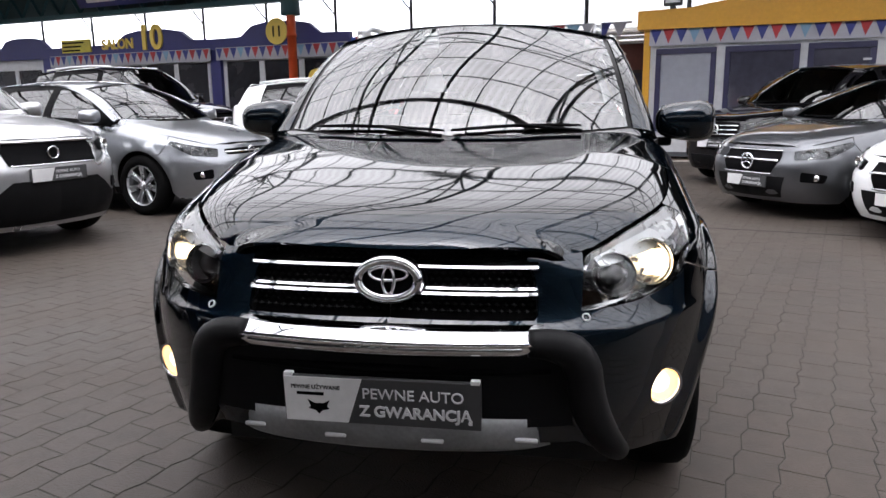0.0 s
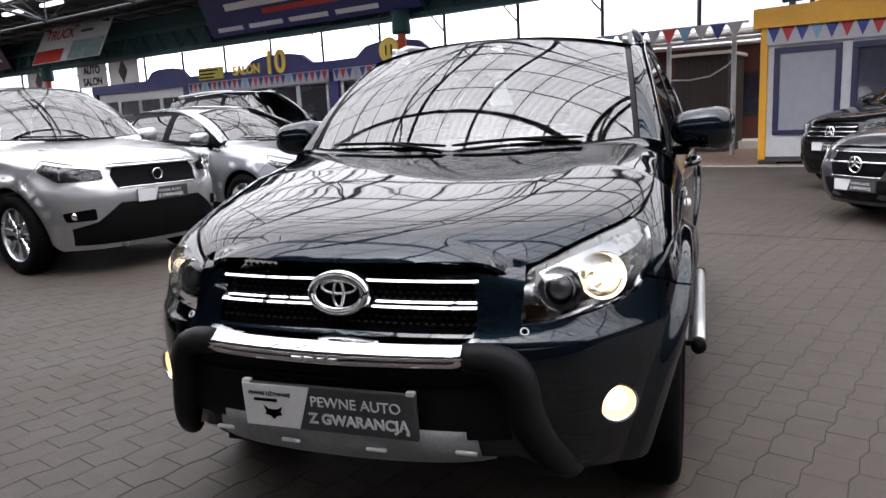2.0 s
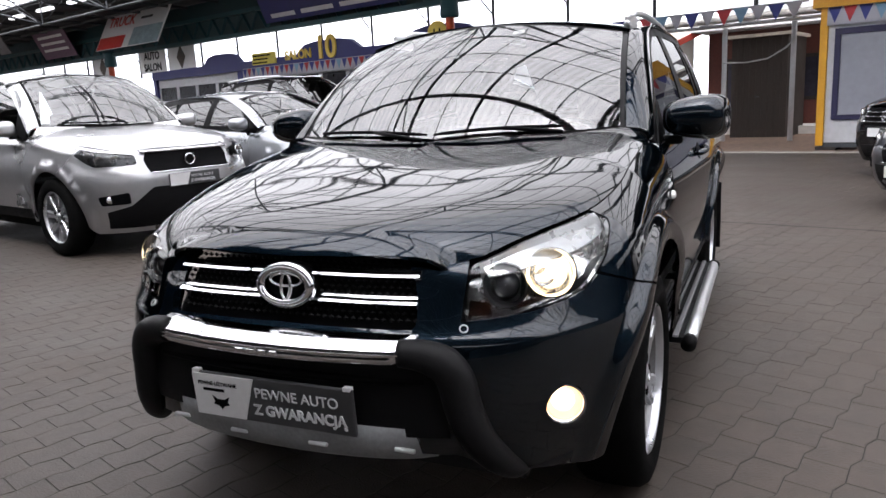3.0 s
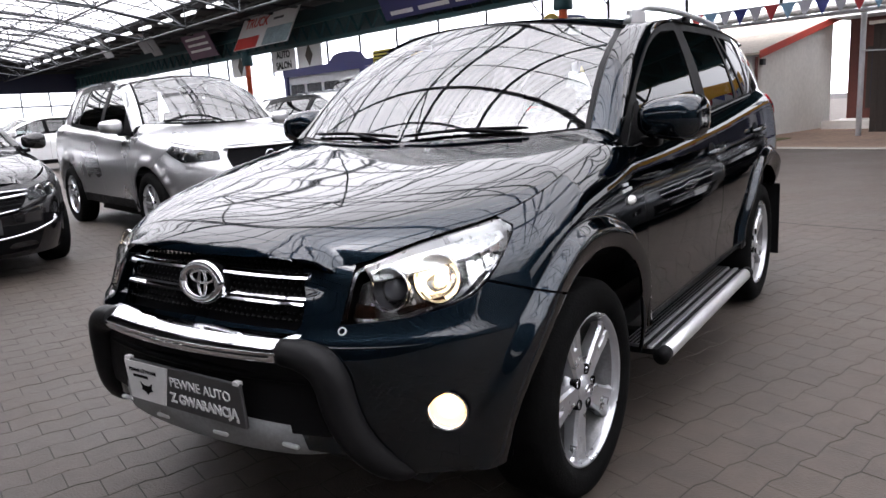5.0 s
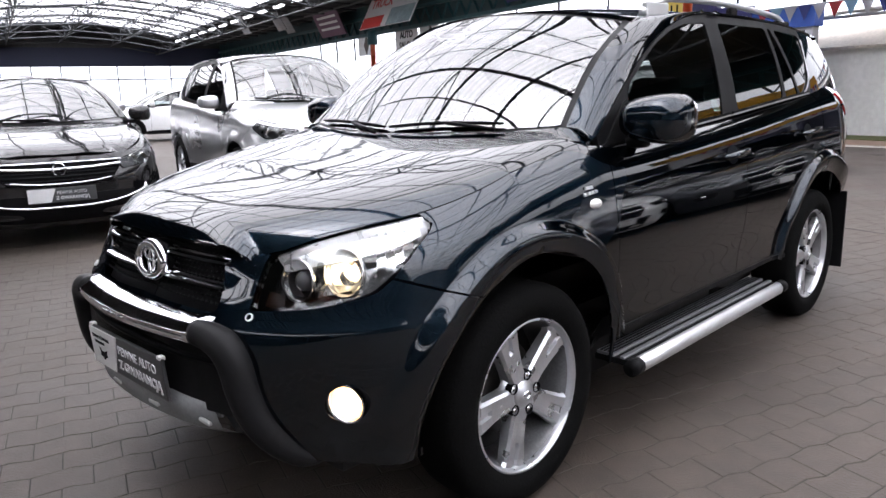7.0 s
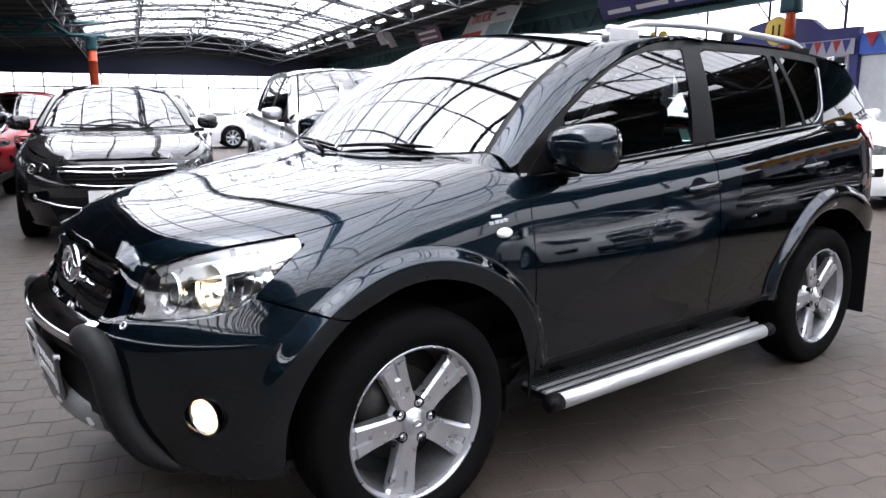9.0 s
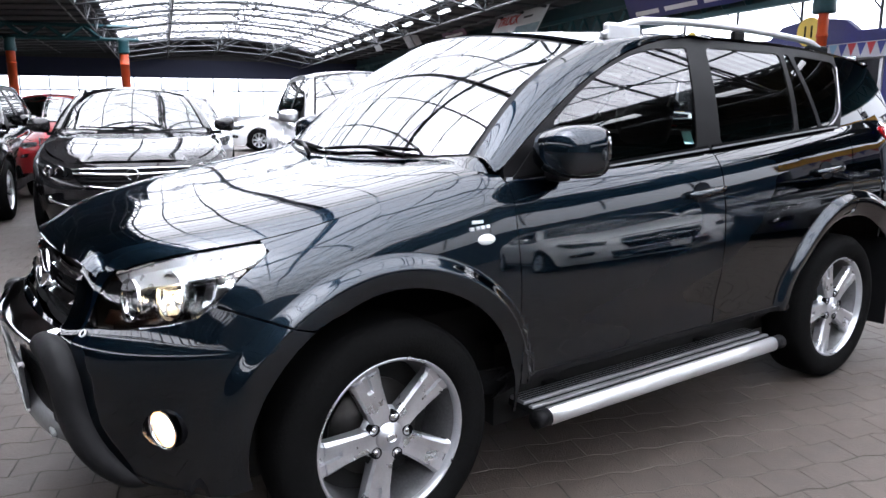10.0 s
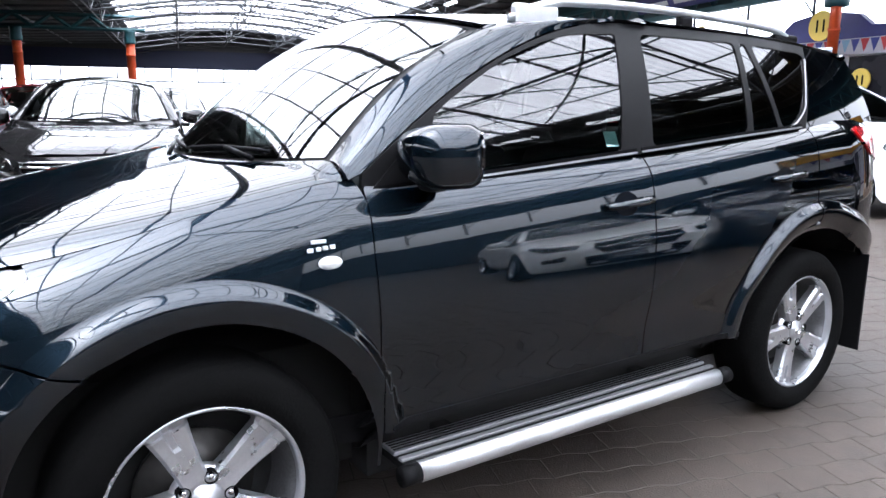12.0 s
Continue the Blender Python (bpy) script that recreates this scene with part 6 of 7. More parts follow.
# mirror sails, mouldings, handles and badges on both sides
for sg, side in ((1, "left"), (-1, "right")):
    panel("mirror_sail", B.G, rounded([(0.475, 1.085), (0.69, 1.11), (0.69, 1.255), (0.64, 1.235)], 0.01), M_PLASTIC, hero, step=0.05, depth=0.01, sides=side, centre=c0, lift=0.006)
    for a, b2 in ((0.50, 1.50), (1.53, 2.50)):
        panel("window_moulding", B.G, [(y, float(B.belt(y)) - 0.002) for y in np.linspace(a, b2, 10)] + [(y, float(B.belt(y)) + 0.008) for y in np.linspace(b2, a, 10)], M_TRIM, hero, step=0.05, depth=0.008, sides=side, centre=c0, lift=0.007)
        panel("belt_trim", B.G, [(y, float(B.belt(y)) - 0.009) for y in np.linspace(a, b2, 10)] + [(y, float(B.belt(y)) - 0.003) for y in np.linspace(b2, a, 10)], M_ALUDULL, hero, step=0.05, depth=0.008, sides=side, centre=c0, lift=0.009)
    ring = PANES[3]
    edge = [(y, z) for y, z in ring]
    pts = []
    for y, z in edge:
        if y > 2.40 and z < 1.53:
            p = B.G(y + 0.006, z)
            pts.append((sg * (float(p[0]) + 0.004), float(p[1]), float(p[2])))
    tube_object("quarter_window_trim", pts, 0.0035, M_ALUDULL, hero, "bright trim round the quarter window", n=6)
    for doors_pair, y0, z0 in ((front_doors, 1.404, 1.000), (rear_doors, 2.305, 1.045)):
        door = doors_pair[0 if sg > 0 else 1]
        # flat dark oval on the door skin, painted shade instead of a hollow
        panel("handle_cup", B.S, [(y0 - 0.01 + 0.055 * math.cos(a), z0 + 0.040 * math.sin(a)) for a in np.linspace(0, 2 * math.pi, 20, endpoint=False)], M_CUP, door, step=0.03, depth=0.0, sides=side, centre=c0, lift=0.0025)
        pts = []
        for t in np.linspace(-1, 1, 13):
            p, n = on_body(y0 + 0.110 * t, z0 + 0.008 * t, 0.034 * (1 - t**4) + 0.004)
            pts.append((sg * p.x, p.y, p.z))
        tube_object("door_handle", pts, [0.010] + [0.014] * 11 + [0.010], M_TEAL, door, n=10)
    p, n = on_body(0.325, 0.925, 0.004, sg)
    v, f = lathe([(0.001, 0.011), (0.6, 0.009), (0.9, 0.004), (1.0, -0.002)], "y", 28)
    mesh_object("side_indicator", [(a * 0.033, b, c * 0.017) for a, b, c in v], f, M_LENSWHITE, hero, "white oval side indicator", m=aimed(p, n))
    for k, (dy, dz, w, h) in enumerate(((-0.038, 0.0, 0.016, 0.011), (-0.016, 0.0, 0.013, 0.011), (0.002, 0.0, 0.015, 0.011), (0.021, 0.0, 0.015, 0.011), (-0.014, 0.018, 0.040, 0.010))):
        p, n = on_body(0.312 + dy, 0.962 + dz + 0.08 * dy, 0.003, sg)
        part("badge_bar", boxes((-w / 2, w / 2, -0.003, 0.003, -h / 2, h / 2), bevel=0.0015), M_ALU, hero, "plain bright badge shape", m=aimed(p, n))
    # fuel lid seam, tail lamp, mud flaps
    panel("tail_lamp", B.S, rounded([(2.845, 1.232), (2.96, 1.226), (3.12, 1.215), (3.28, 1.19), (3.28, 1.07), (3.10, 1.065), (2.935, 1.108), (2.865, 1.18)], 0.02), M_REDLENS, hero, step=0.03, depth=0.03, sides=side, centre=c0, lift=0.008, label="red tail lamp")
    for y, z0, z1 in ((3.005, 0.20, 0.66),):
        part("mud_flap", boxes((sg * 0.70, sg * 0.905, y, y + 0.012, z0, z1), bevel=0.005), M_PLASTIC, hero, m=pose(0, 0, 0, 0, 0, 0))
    # running board
    board = new("running_board")
    board.parent = hero
    v, f = tube([(sg * 0.935, y, 0.312) for y in np.linspace(0.555, 1.89, 6)], 0.027, 16)
    mesh_object("outer_tube", [(a, b, 0.312 + (c - 0.312) * 1.15) for a, b, c in v], f, M_ALU, board, "brushed aluminium edge of the running board")
    for y0, y1 in ((0.50, 0.555), (1.89, 1.95)):
        v, f = tube([(sg * 0.935, y0, 0.312), (sg * 0.935, y1, 0.312)], 0.030, 16)
        mesh_object("end_cap", v, f, M_PLASTIC, board)
    part("tread", boxes((sg * 0.770, sg * 0.912, 0.525, 1.93, 0.306, 0.330), bevel=0.004), M_PLASTIC, board, "black rubber tread")
    part("middle_strip", boxes((sg * 0.872, sg * 0.893, 0.528, 1.927, 0.326, 0.338), bevel=0.003), M_ALUDULL, board, "dull aluminium strip")
    part("inner_strip", boxes((sg * 0.775, sg * 0.850, 0.528, 1.927, 0.324, 0.341), bevel=0.004), M_ALUDULL, board, "dull aluminium inner strip")
    for x in (0.790, 0.805, 0.820, 0.835):
        part("tread_rib", boxes((sg * (x - 0.003), sg * (x + 0.003), 0.535, 1.92, 0.339, 0.344), bevel=0.001), M_PLASTIC, board)
    panel("sill_step", B.S, [(0.50, 0.452), (2.06, 0.452), (2.06, 0.432), (0.50, 0.432)], M_PLASTIC, board, step=0.06, depth=0.02, sides=side, centre=c0, lift=0.006)
    for y in (0.78, 1.69):
        part("bracket", boxes((sg * 0.68, sg * 0.92, y - 0.03, y + 0.03, 0.284, 0.319), bevel=0.004), M_CAVITY, board)
    # roof rail
    rail = new("roof_rail")
    rail.parent = hero
    pts = []
    for y in np.linspace(1.12, 2.80, 24):
        t = (y - 1.12) / 1.68
        p = B.R(0.93, y)
        up = 0.055 * min(1, (t / 0.13) ** 0.6, ((1 - t) / 0.10) ** 0.6 if t < 1 else 0)
        pts.append((sg * float(p[0]), y, float(p[2]) + 0.006 + up))
    v, f = tube(pts, 0.015, 12)
    mesh_object("rail_tube", v, f, M_ALU, rail, "brushed aluminium roof rail")
    for y0, y1 in ((1.13, 1.32), (1.95, 2.03), (2.62, 2.80)):
        p = B.R(0.93, (y0 + y1) / 2)
        part("rail_foot", boxes((-0.016, 0.016, y0 - (y0 + y1) / 2, y1 - (y0 + y1) / 2, -0.02, 0.05), bevel=0.012), M_ALU if y0 < 1.5 else M_PLASTIC, rail, m=pose(sg * float(p[0]), (y0 + y1) / 2, float(p[2])))

# wipers and cowl
for u0, u1 in ((-0.80, -0.02), (0.02, 0.72)):
    pts = []
    for t in np.linspace(0, 1, 12):
        p = B.W(u0 + (u1 - u0) * t, 0.030 + 0.02 * math.sin(math.pi * t))
        pts.append((float(p[0]), float(p[1]) - 0.012, float(p[2]) + 0.012))
    arm = tube_object("wiper", pts, [0.005] + [0.007] * 10 + [0.004], M_TRIM, hero, n=6)
    p = B.W(u1, 0.0)
    tube_object("wiper_arm", [(float(p[0]), float(p[1]) - 0.05, float(p[2]) + 0.01), tuple(pts[6])], 0.008, M_TRIM, arm, n=6)
p = B.G(1.40, 1.205)
part("sticker", boxes((-0.001, 0.001, -0.028, 0.028, -0.026, 0.026)), M_STICKER, hero, "pale mint square sticker on the glass", m=pose(float(p[0]) - 0.010, 1.40, 1.207, 0, -24, 0))
part("inside_mirror", boxes((-0.11, 0.11, -0.012, 0.012, -0.03, 0.03), bevel=0.01), M_TRIM, hero, m=pose(0, 0.86, 1.50))

# ---------------------------------------------------------------- the other cars


def parked(name, label, paint_mat, m, B2, style="plain", spokes=7, plate=True, glass2=M_DARKGLASS, step=0.09, rails=False):
    """A complete car of the same build: shell, front with lamps and grille, wheels and mirrors."""
    car = tagged(new(name), label, "car", "parked cars")
    car.matrix_basis = m
    shell(car, B2, paint_mat, sill=0.42 if style in ("ssy", "suv") else 0.32, step=step, rear_glass=glass2)
    c = (0, 1.2, 0.5)
    S2 = B2.S
    s0 = B2.s0
    zs2 = lambda s: float(B2.zs(s))  # noqa: E731
    ar2, wr2 = B2.arch, B2.wr
    af = arc(0, wr2, ar2, math.degrees(math.asin((0.30 - wr2) / ar2)), 112, 18)
    panel("front_wing", S2, [(s, zs2(s)) for s in np.linspace(-0.40, 0.52, 14)] + [(0.527, float(B2.belt(0.53)) - 0.01), (0.527, 0.30)] + af + [(-0.28, B2.zh - 0.10), (-0.40, zs2(-0.4) - 0.06)], paint_mat, car, step=0.06, sides="pair", centre=c)
    ab2 = [(B2.s_of_y(y, z) if y < 0 else y, z) for y, z in arc(0, wr2, ar2, 113, 190, 12)]
    panel("front_bumper", S2, [(s0, zs2(s0) - 0.004), (-1.1, zs2(-1.1) - 0.004), (-0.75, zs2(-0.75) - 0.004), (-0.41, zs2(-0.41) - 0.004), (-0.405, zs2(-0.4) - 0.065), (-0.285, B2.zh - 0.105)] + ab2 + [(ab2[-1][0] - 0.1, B2.z0 - 0.02), (s0, B2.z0 - 0.02)], paint_mat, car, step=0.06, sides="both", centre=c)
    hood_panel(car, B2, paint_mat, [(0, -B2.lf * 0.845), (0.25, -B2.lf * 0.835)], s_from=-1.05, step=0.08)
    h = B2.zh
    x_ = B2.s_of_x
    lamps = {"plain": [(x_(0.52), h - 0.045), (x_(0.50), h - 0.12), (-0.62, h - 0.13), (-0.42, h - 0.02), (-0.45, h + 0.03), (-0.65, h - 0.005)],
             "low": [(x_(0.50), h - 0.06), (x_(0.52), h - 0.14), (-0.64, h - 0.12), (-0.40, h + 0.01), (-0.44, h + 0.035), (-0.68, h - 0.02)]}["low" if style in ("merc", "opel", "astra") else "plain"]
    for sg, side in ((1, "left"), (-1, "right")):
        lens = panel("headlight", S2, rounded(lamps, 0.02, 3), M_FARLENS, car, step=0.05, depth=0.012, sides=side, centre=c, lift=0.014)
        panel("lamp_housing", S2, rounded(lamps, 0.02, 3), M_DIMHOUSING, lens, step=0.06, depth=0.0, sides=side, centre=c, lift=0.004)
        for s in (-0.80, -0.66):
            e = 2e-3
            p = np.array([float(q) for q in S2(s, h - 0.075)])
            v, f = lathe([(0.045, 0.010), (0.048, 0.004), (0.036, -0.006), (0.002, -0.016)], "y", 20)
            mesh_object("lamp_bowl", v, f, M_REFLECTOR, lens, m=Matrix.Translation((sg * p[0], p[1] - 0.012, p[2])) @ Vector((sg * 0.55, -1, 0)).to_track_quat("Y", "Z").to_matrix().to_4x4())
        up = 0.09 if style == "ssy" else 0.0
        fogs = [(x_(0.60), 0.50 + up), (x_(0.60), 0.40 + up), (-0.62, 0.39 + up), (-0.60, 0.47 + up)]
        fl = panel("fog_recess", S2, rounded(fogs, 0.02, 3), M_TRIM, car, step=0.05, depth=0.01, sides=side, centre=c, lift=0.008)
        p = [float(q) for q in S2(-0.70, 0.44 + up)]
        v, f = lathe([(0.001, -0.008), (0.032, -0.006), (0.036, 0.006), (0.03, 0.01)], "y", 18)
        mesh_object("fog_lamp", v, f, M_REFLECTOR, fl, m=pose(sg * p[0], p[1] - 0.006, p[2], 0, 0, sg * 28))
    gw, gz0, gz1 = {"plain": (0.40, h - 0.17, h - 0.035), "ssy": (0.44, h - 0.20, h - 0.02), "opel": (0.50, h - 0.22, h - 0.055), "merc": (0.38, h - 0.28, h - 0.05), "astra": (0.42, h - 0.12, h - 0.06), "suv": (0.42, h - 0.24, h - 0.03)}[style]
    taper = 0.80 if style in ("opel", "merc") else 0.92
    gr = panel("grille", S2, [(s0, gz0), (x_(gw * taper), gz0), (x_(gw), (gz0 + gz1) / 2 + 0.02), (x_(gw * 0.98), gz1), (s0, gz1 + 0.01)], M_TRIM, car, step=0.06, sides="both", centre=c, lift=0.006, depth=0.012)

    def fy(x, z):
        b = B2.lf * float(BLUNT((z - B2.z0) / (B2.zh - B2.z0)))
        return -b * (1 - (abs(x) / B2.A) ** NOSE) ** (1 / NOSE) * (1 + float(FULL(abs(x) / B2.A)))

    def bar(z, w, r, sag=0.0, nm="grille_bar", mt=M_CHROME):
        pts = [(x, fy(x, z) - 0.016, z + sag * (abs(x) / w) ** 2) for x in np.linspace(-w, w, 14)]
        tube_object(nm, pts, r, mt, gr, n=6)

    if style == "opel":
        bar(gz0, gw * 0.80, 0.008, 0.03)
        bar((gz0 + gz1) / 2 + 0.03, gw * 0.97, 0.014, 0.02)
        bar(gz1, gw, 0.008, 0.0)
        for k in range(3):
            bar(gz0 + 0.028 + 0.03 * k, gw * 0.86, 0.005, 0.01, "grille_slat", M_PLASTIC)
    elif style == "ssy":
        bar(gz1 + 0.006, gw, 0.016, 0.0)
        bar(gz0, gw * 0.9, 0.006, 0.0)
    elif style == "merc":
        bar((gz0 + gz1) / 2 + 0.02, gw * 0.95, 0.014)
        bar(gz1, gw * 0.95, 0.007)
        bar(gz0, gw * 0.8, 0.007)
    elif style == "suv":
        for k in range(3):
            bar(gz0 + 0.05 + 0.06 * k, gw * 0.93, 0.012)
    else:
        bar((gz0 + gz1) / 2, gw * 0.95, 0.012)
    em = 0.085 if style in ("merc", "suv") else 0.055
    v, f = lathe([(em * 0.80, -0.012), (em * 0.85, -0.020), (em, -0.014), (em, 0.0), (em * 0.80, 0.0)], "y", 28)
    ez = (gz0 + gz1) / 2 + (0.03 if style == "opel" else 0)
    mesh_object("emblem_ring", v, f, M_CHROME, gr, m=pose(0, fy(0, ez) - 0.022, ez))
    if style in ("merc", "suv"):
        for a in (90, 210, 330):
            tube_object("emblem_ray", [(0, fy(0, ez) - 0.034, ez), (em * 0.9 * math.cos(radians(a)), fy(0, ez) - 0.034, ez + em * 0.9 * math.sin(radians(a)))], 0.008, M_CHROME, gr, n=6)
    elif style == "opel":
        tube_object("emblem_ray", [(-em * 1.1, fy(0, ez) - 0.034, ez - 0.012), (em * 1.1, fy(0, ez) - 0.034, ez + 0.012)], 0.008, M_CHROME, gr, n=6)
    lw = 0.62 if style in ("ssy", "opel") else 0.46
    panel("lower_intake", S2, [(s0, 0.62), (x_(0.40), 0.62), (x_(0.60), 0.47), (x_(0.76), 0.42), (x_(0.76), B2.z0 + 0.03), (s0, B2.z0 + 0.02)] if style == "ssy" else [(s0, 0.44), (x_(lw), 0.44), (x_(lw * 0.9), B2.z0 + 0.03), (s0, B2.z0 + 0.02)], M_PLASTIC, car, step=0.08, sides="both", centre=c, lift=0.006, depth=0.012)
    if style == "opel":
        pts = [(x, fy(x, 0.34) - 0.02, 0.34 + 0.10 * (abs(x) / 0.70) ** 3) for x in np.linspace(-0.70, 0.70, 24)]
        tube_object("chrome_lip", pts, 0.010, M_CHROME, car, n=6)
    if plate:
        zp = gz0 - 0.085
        dealer_plate(car, fy(0.0, zp) - 0.022, zp, h=0.115, detail=False)
    for sg in (1, -1):
        for y in (0, B2.wb):
            wheel(car, wr2, wr2 * 0.66, sg, spokes, y, B2.A - 0.115)
    mirror_pod(car, B2, paint_mat if style != "suv" else M_BLACK, y=B2.yc + 0.40, z=float(B2.belt(0.6)) + 0.05, x=B2.xb, big=0.95)
    if rails:
        for sg in (1, -1):
            pts = [(sg * float(B2.R(0.93, y)[0]), y, float(B2.R(0.93, y)[2]) + 0.05) for y in np.linspace(B2.top[0] + 0.35, B2.ends[0] - 0.1, 10)]
            tube_object("roof_rail", pts, 0.018, M_ALU, car, n=8)
    pts = [(float(B2.W(u, 0.04)[0]), float(B2.W(u, 0.04)[1]) - 0.012, float(B2.W(u, 0.04)[2]) + 0.012) for u in np.linspace(-0.75, 0.0, 8)]
    tube_object("wiper", pts, 0.008, M_TRIM, car, n=5)
    return car


SEDAN = dict(A=0.90, lf=0.93, z0=0.20, zh=0.745, zc=0.97, yc=0.36, belt=(0.95, 1.08), top=(1.16, 1.395), roof=1.455, xr=0.56, ends=(3.20, 3.75), wb=2.74, wr=0.335, arch=0.385, flare=0.014, xb=0.80)
HATCH = dict(A=0.885, lf=0.90, z0=0.20, zh=0.76, zc=1.00, yc=0.22, belt=(0.98, 1.10), top=(0.95, 1.42), roof=1.485, xr=0.56, ends=(3.05, 3.50), wb=2.65, wr=0.325, arch=0.375, flare=0.014, xb=0.80)
TALL = dict(A=0.92, lf=0.90, z0=0.24, zh=0.93, zc=1.14, yc=0.30, belt=(1.11, 1.24), top=(0.96, 1.66), roof=1.735, xr=0.62, ends=(3.15, 3.60), wb=2.74, wr=0.365, arch=0.43, flare=0.022, xb=0.84)


def at(x, y, turn, wide=1.07, high=1.12):
    return pose(x, y, 0, 0, 0, turn) @ Matrix.Diagonal((wide, wide, high, 1))


parked("silver_suv", "silver off-roader with dark mesh grille and dealer board", M_SILVER, at(-4.9, 3.46, 75.5, 1.07, 1.05), Body(**{**TALL, "zh": 0.95, "zc": 1.17, "roof": 1.775, "top": (0.96, 1.70)}), "ssy", 8)
parked("silver_estate", "silver-grey estate car parked beside the off-roader", M_GREYSILVER, at(-4.25, 6.15, 75.5, 1.07, 1.09), Body(**HATCH), "astra", 7, plate=False)
parked("graphite_saloon", "graphite saloon with a chrome-edged grille and dealer board", M_GRAPHITE, at(-5.74, 0.80, 75.5), Body(**SEDAN), "opel", 10)
parked("white_suv", "white estate car with roof rails parked in the next row", M_WHITE, at(-1.95, 9.6, 75.5, 1.0, 1.15), Body(**HATCH), "plain", 7, plate=False, rails=True, step=0.12)
parked("black_suv", "black off-roader with roof rails behind the silver estate", M_BLACK, at(-7.0, 11.2, 75.5, 1.07, 1.2), Body(**TALL), "suv", 7, plate=False, rails=True, step=0.12)
parked("grey_coupe", "steel-grey saloon with a wide star grille", M_STEELGREY, at(3.21, 6.40, -57, 1.04, 1.05), Body(**SEDAN), "merc", 10)
parked("black_jeep", "black off-roader with a three-bar chrome grille", M_BLACK, at(3.35, 9.35, -57, 1.06, 1.04), Body(**TALL), "suv", 7)
parked("white_coupe", "white saloon at the end of the row", M_WHITE, at(4.12, 4.62, -60, 1.04, 1.02), Body(**SEDAN), "merc", 10, step=0.12)
parked("dark_suv", "dark grey off-roader parked beside the graphite saloon", M_GRAPHITE, at(-8.0, -1.1, 75.5, 1.0, 1.0), Body(**TALL), "suv", 7, plate=False, step=0.12)
parked("red_car", "bright red hatchback in the far row", M_RED, at(-12.5, 0.75, 75.5), Body(**HATCH), "plain", 7, plate=False, step=0.14)
parked("white_hatch", "white hatchback far down the aisle", M_WHITE, at(-22.0, 8.4, -14.5), Body(**HATCH), "plain", 8, plate=False, step=0.14)
parked("pale_hatch", "pale silver hatchback behind the off-roader", M_SILVER, at(-11.5, 2.9, 75.5), Body(**HATCH), "plain", 7, plate=False, step=0.14)

# ---------------------------------------------------------------- interlocking pavers
M_PIECE = mat("worn_concrete_paver", (0.0472, 0.0358, 0.0278), 0.62, var=0.16, scale=1.1, bump=0.4, bump_scale=120, stain=0.10)
nt = M_PIECE.node_tree
info, geo, add, rng, mul2 = nt.nodes.new("ShaderNodeObjectInfo"), nt.nodes.new("ShaderNodeNewGeometry"), nt.nodes.new("ShaderNodeMath"), nt.nodes.new("ShaderNodeMapRange"), nt.nodes.new("ShaderNodeVectorMath")
add.operation, mul2.operation = "ADD", "SCALE"
nt.links.new(info.outputs["Random"], add.inputs[0])
nt.links.new(geo.outputs["Random Per Island"], add.inputs[1])
rng.inputs["From Max"].default_value, rng.inputs["To Min"].default_value, rng.inputs["To Max"].default_value = 2.0, 0.88, 1.12
nt.links.new(add.outputs[0], rng.inputs["Value"])
bsdf = nt.nodes["Principled BSDF"]
nt.links.new(bsdf.inputs["Base Color"].links[0].from_socket, mul2.inputs[0])
nt.links.new(rng.outputs[0], mul2.inputs["Scale"])
nt.links.new(mul2.outputs[0], bsdf.inputs["Base Color"])
for nd in nt.nodes:
    if nd.bl_idname == "ShaderNodeTexCoord":
        for ln in list(nd.outputs["Object"].links):
            to = ln.to_socket
            nt.links.new(geo.outputs["Position"], to)
LONG, WIDE = 0.200, 0.148
RU, RV = Vector((math.cos(radians(70.8)), math.sin(radians(70.8)), 0)), Vector((math.sin(radians(70.8)), -math.cos(radians(70.8)), 0))


def jog(u):
    """The zigzag of the long joints."""
    u = (u / LONG) % 1.0
    return 0.018 * (-u / 0.64 if u < 0.64 else (u - 0.64) / 0.36 - 1.0) + 0.009


def paver_outline(half):
    """Outline of one piece, from its lower corner, for rows with or without the half shift."""
    off = 0.5 * LONG * half
    us = sorted({0.0, LONG} | {k * LONG + b * LONG - off for k in (0, 1) for b in (0.0, 0.64) if 0.01 < k * LONG + b * LONG - off < LONG - 0.01})
    return [(u, jog(u + off)) for u in us] + [(u, jog(u + off) + WIDE) for u in reversed(us)]


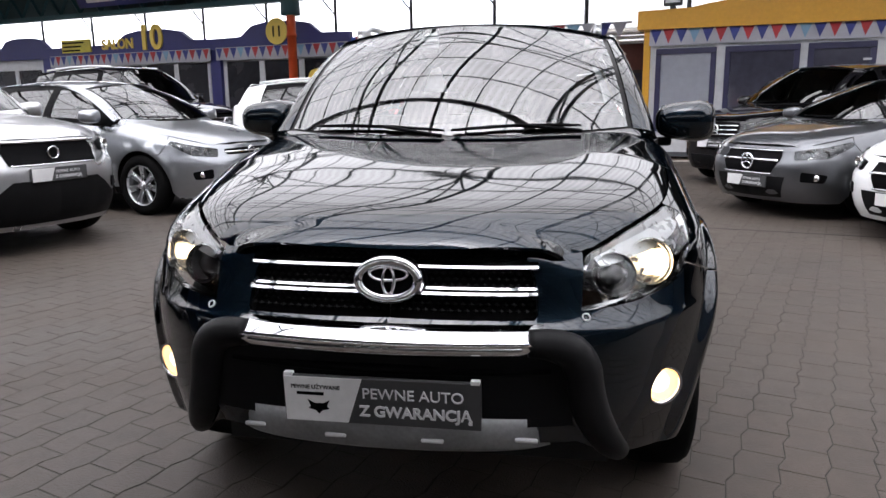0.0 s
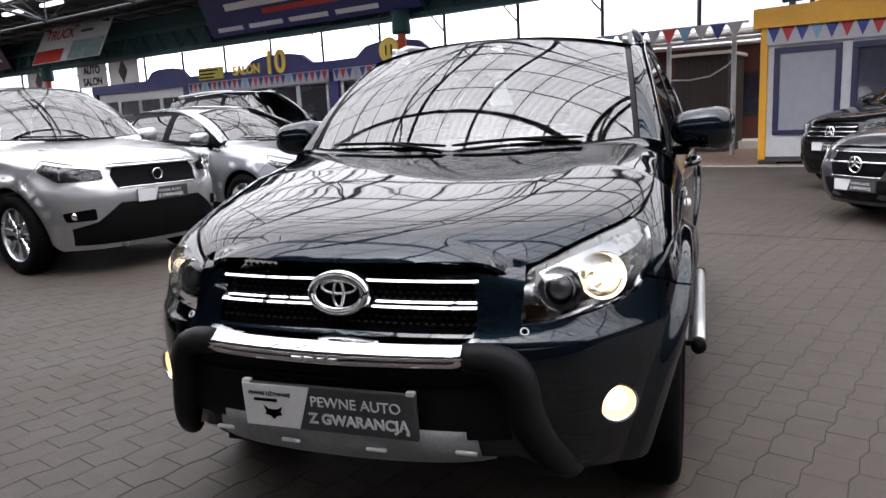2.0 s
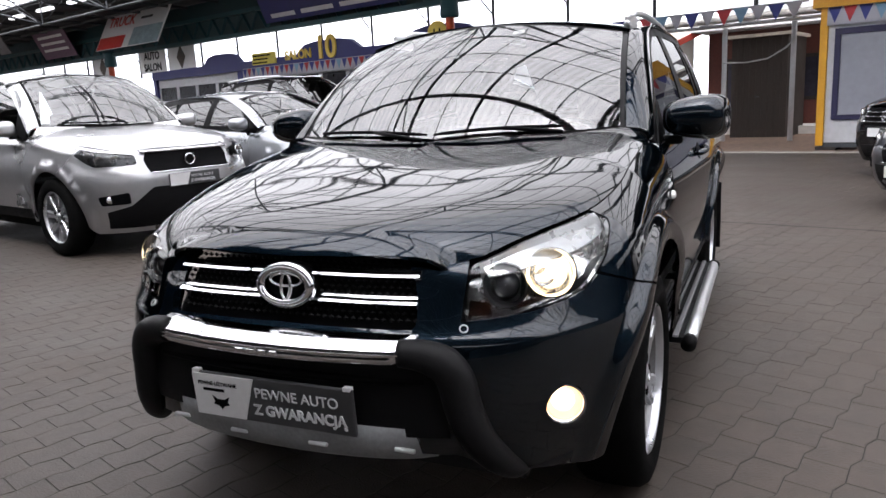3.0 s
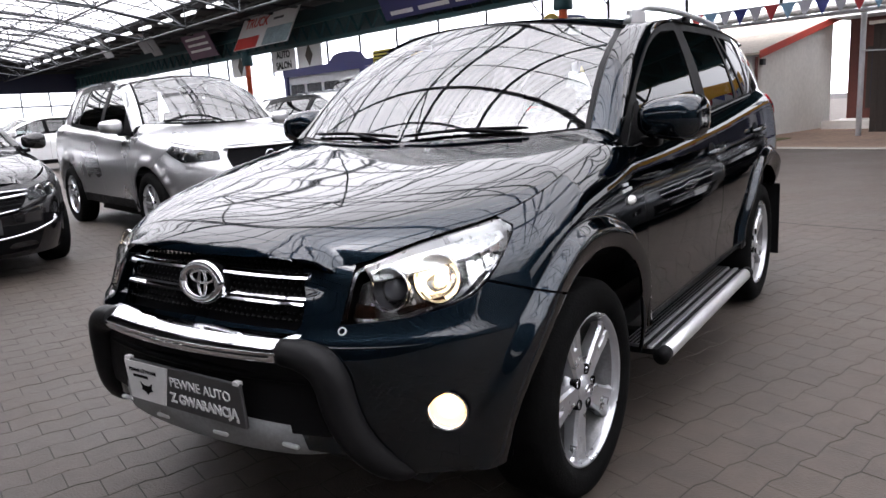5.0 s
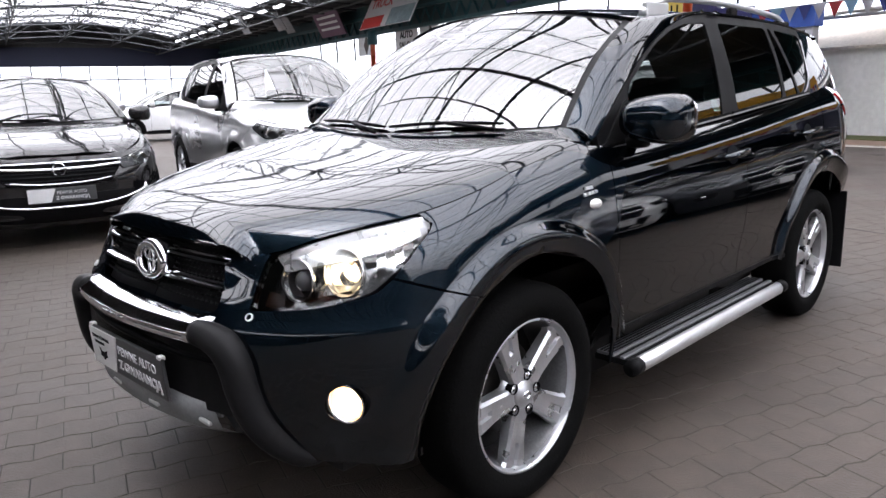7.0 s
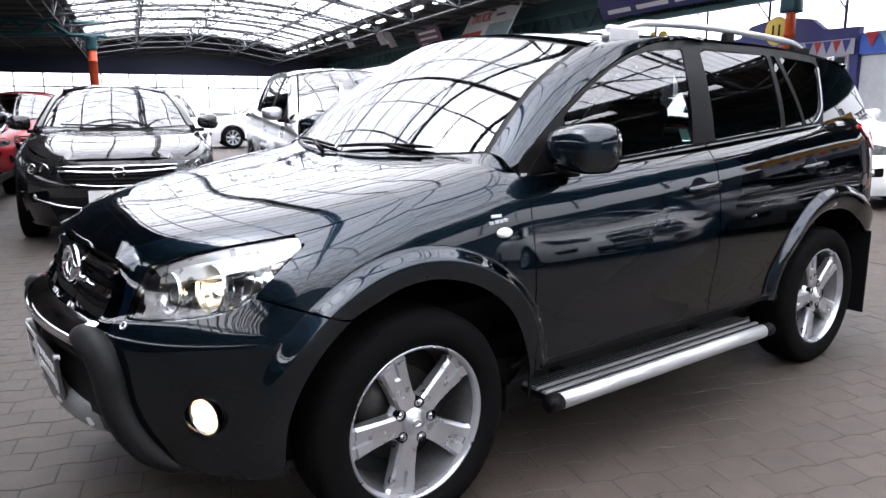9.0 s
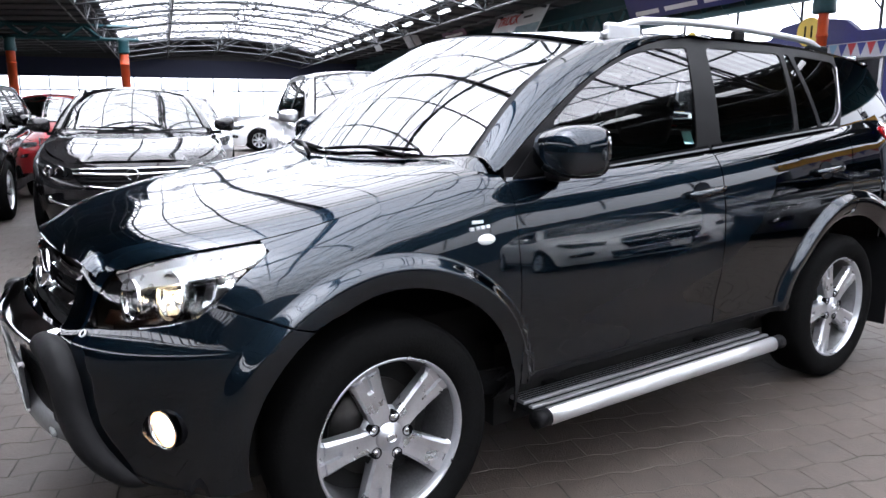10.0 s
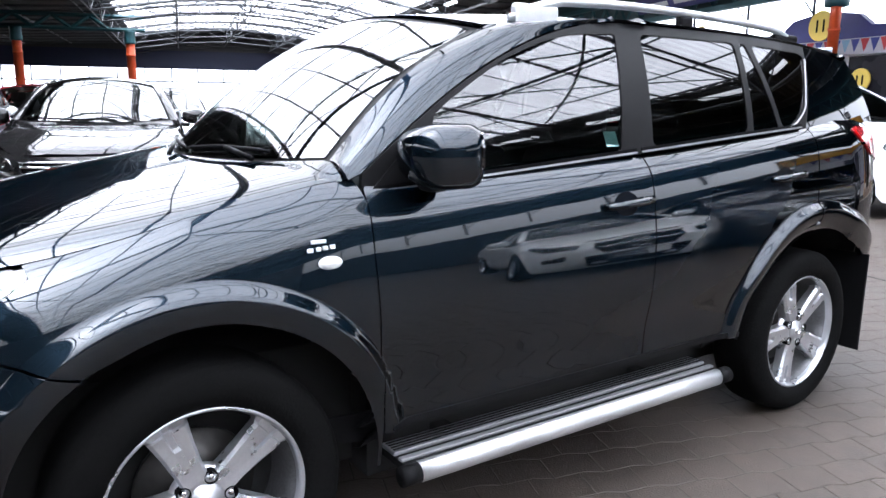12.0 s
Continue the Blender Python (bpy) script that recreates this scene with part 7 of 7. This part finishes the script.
def paver_mesh(half):
    out = paver_outline(half)
    cx, cy = sum(p[0] for p in out) / len(out), sum(p[1] for p in out) / len(out)
    v = []
    for inset, z in ((0.0015, -0.010), (0.0018, -0.0015), (0.0034, 0.0)):
        for u, w in out:
            du, dw = cx - u, cy - w
            v.append((u + math.copysign(inset, du), w + math.copysign(inset, dw), z))
    n = len(out)
    f = [tuple(range(2 * n, 3 * n))] + [(k * n + i, k * n + (i + 1) % n, (k + 1) * n + (i + 1) % n, (k + 1) * n + i) for k in (0, 1) for i in range(n)]
    # the row axis pair is left-handed, so faces are turned over
    return [tuple(a * RU + b * RV + Vector((0, 0, c))) for a, b, c in v], [g[::-1] for g in f]


slab("joint_sand", -11.7, 9.2, -7.7, 13.25, -0.02, -0.0025, M_JOINT, Matrix(), label="dark sandy joints between the pavers", category="pavement")
shapes = [paver_mesh(0), paver_mesh(1)]
meshes = []
for v, f in shapes:
    me = bpy.data.meshes.new("paver")
    me.from_pydata(v, [], f)
    me.materials.append(M_PIECE)
    meshes.append(me)
into_hall = HALL.inverted()
rest_v, rest_f, singles = [], [], 0
jit = random.Random(11)
for r in range(-100, 110):
    for k in range(-90, 90):
        half = r % 2
        at_p = RU * (k * LONG + 0.5 * LONG * half - 0.02) + RV * (r * WIDE + 0.03) + Vector((-1.0, 4.0, 0))
        x, y = at_p.x, at_p.y
        if not (-12.0 < x < 9.5 and -8.0 < y < 13.3):
            continue
        dz = jit.uniform(-0.0012, 0.0006)
        if ((0.97 < x < 2.50 and -0.4 < y < 3.3) or (-1.9 < x < -0.95 and -0.9 < y < 1.5)) and singles < 300:
            ob = new("paver", meshes[half])
            ob.parent = pavement
            ob.matrix_basis = into_hall @ Matrix.Translation((x, y, dz))
            singles += 1
        else:
            v, f = shapes[half]
            n = len(rest_v)
            rest_v += [(a + x, b + y, c + dz) for a, b, c in v]
            rest_f += [tuple(i + n for i in g) for g in f]
rest = mesh_object("paver_field", rest_v, rest_f, M_PIECE, pavement, smooth=False, m=into_hall)
tagged(rest, kind="stuff")
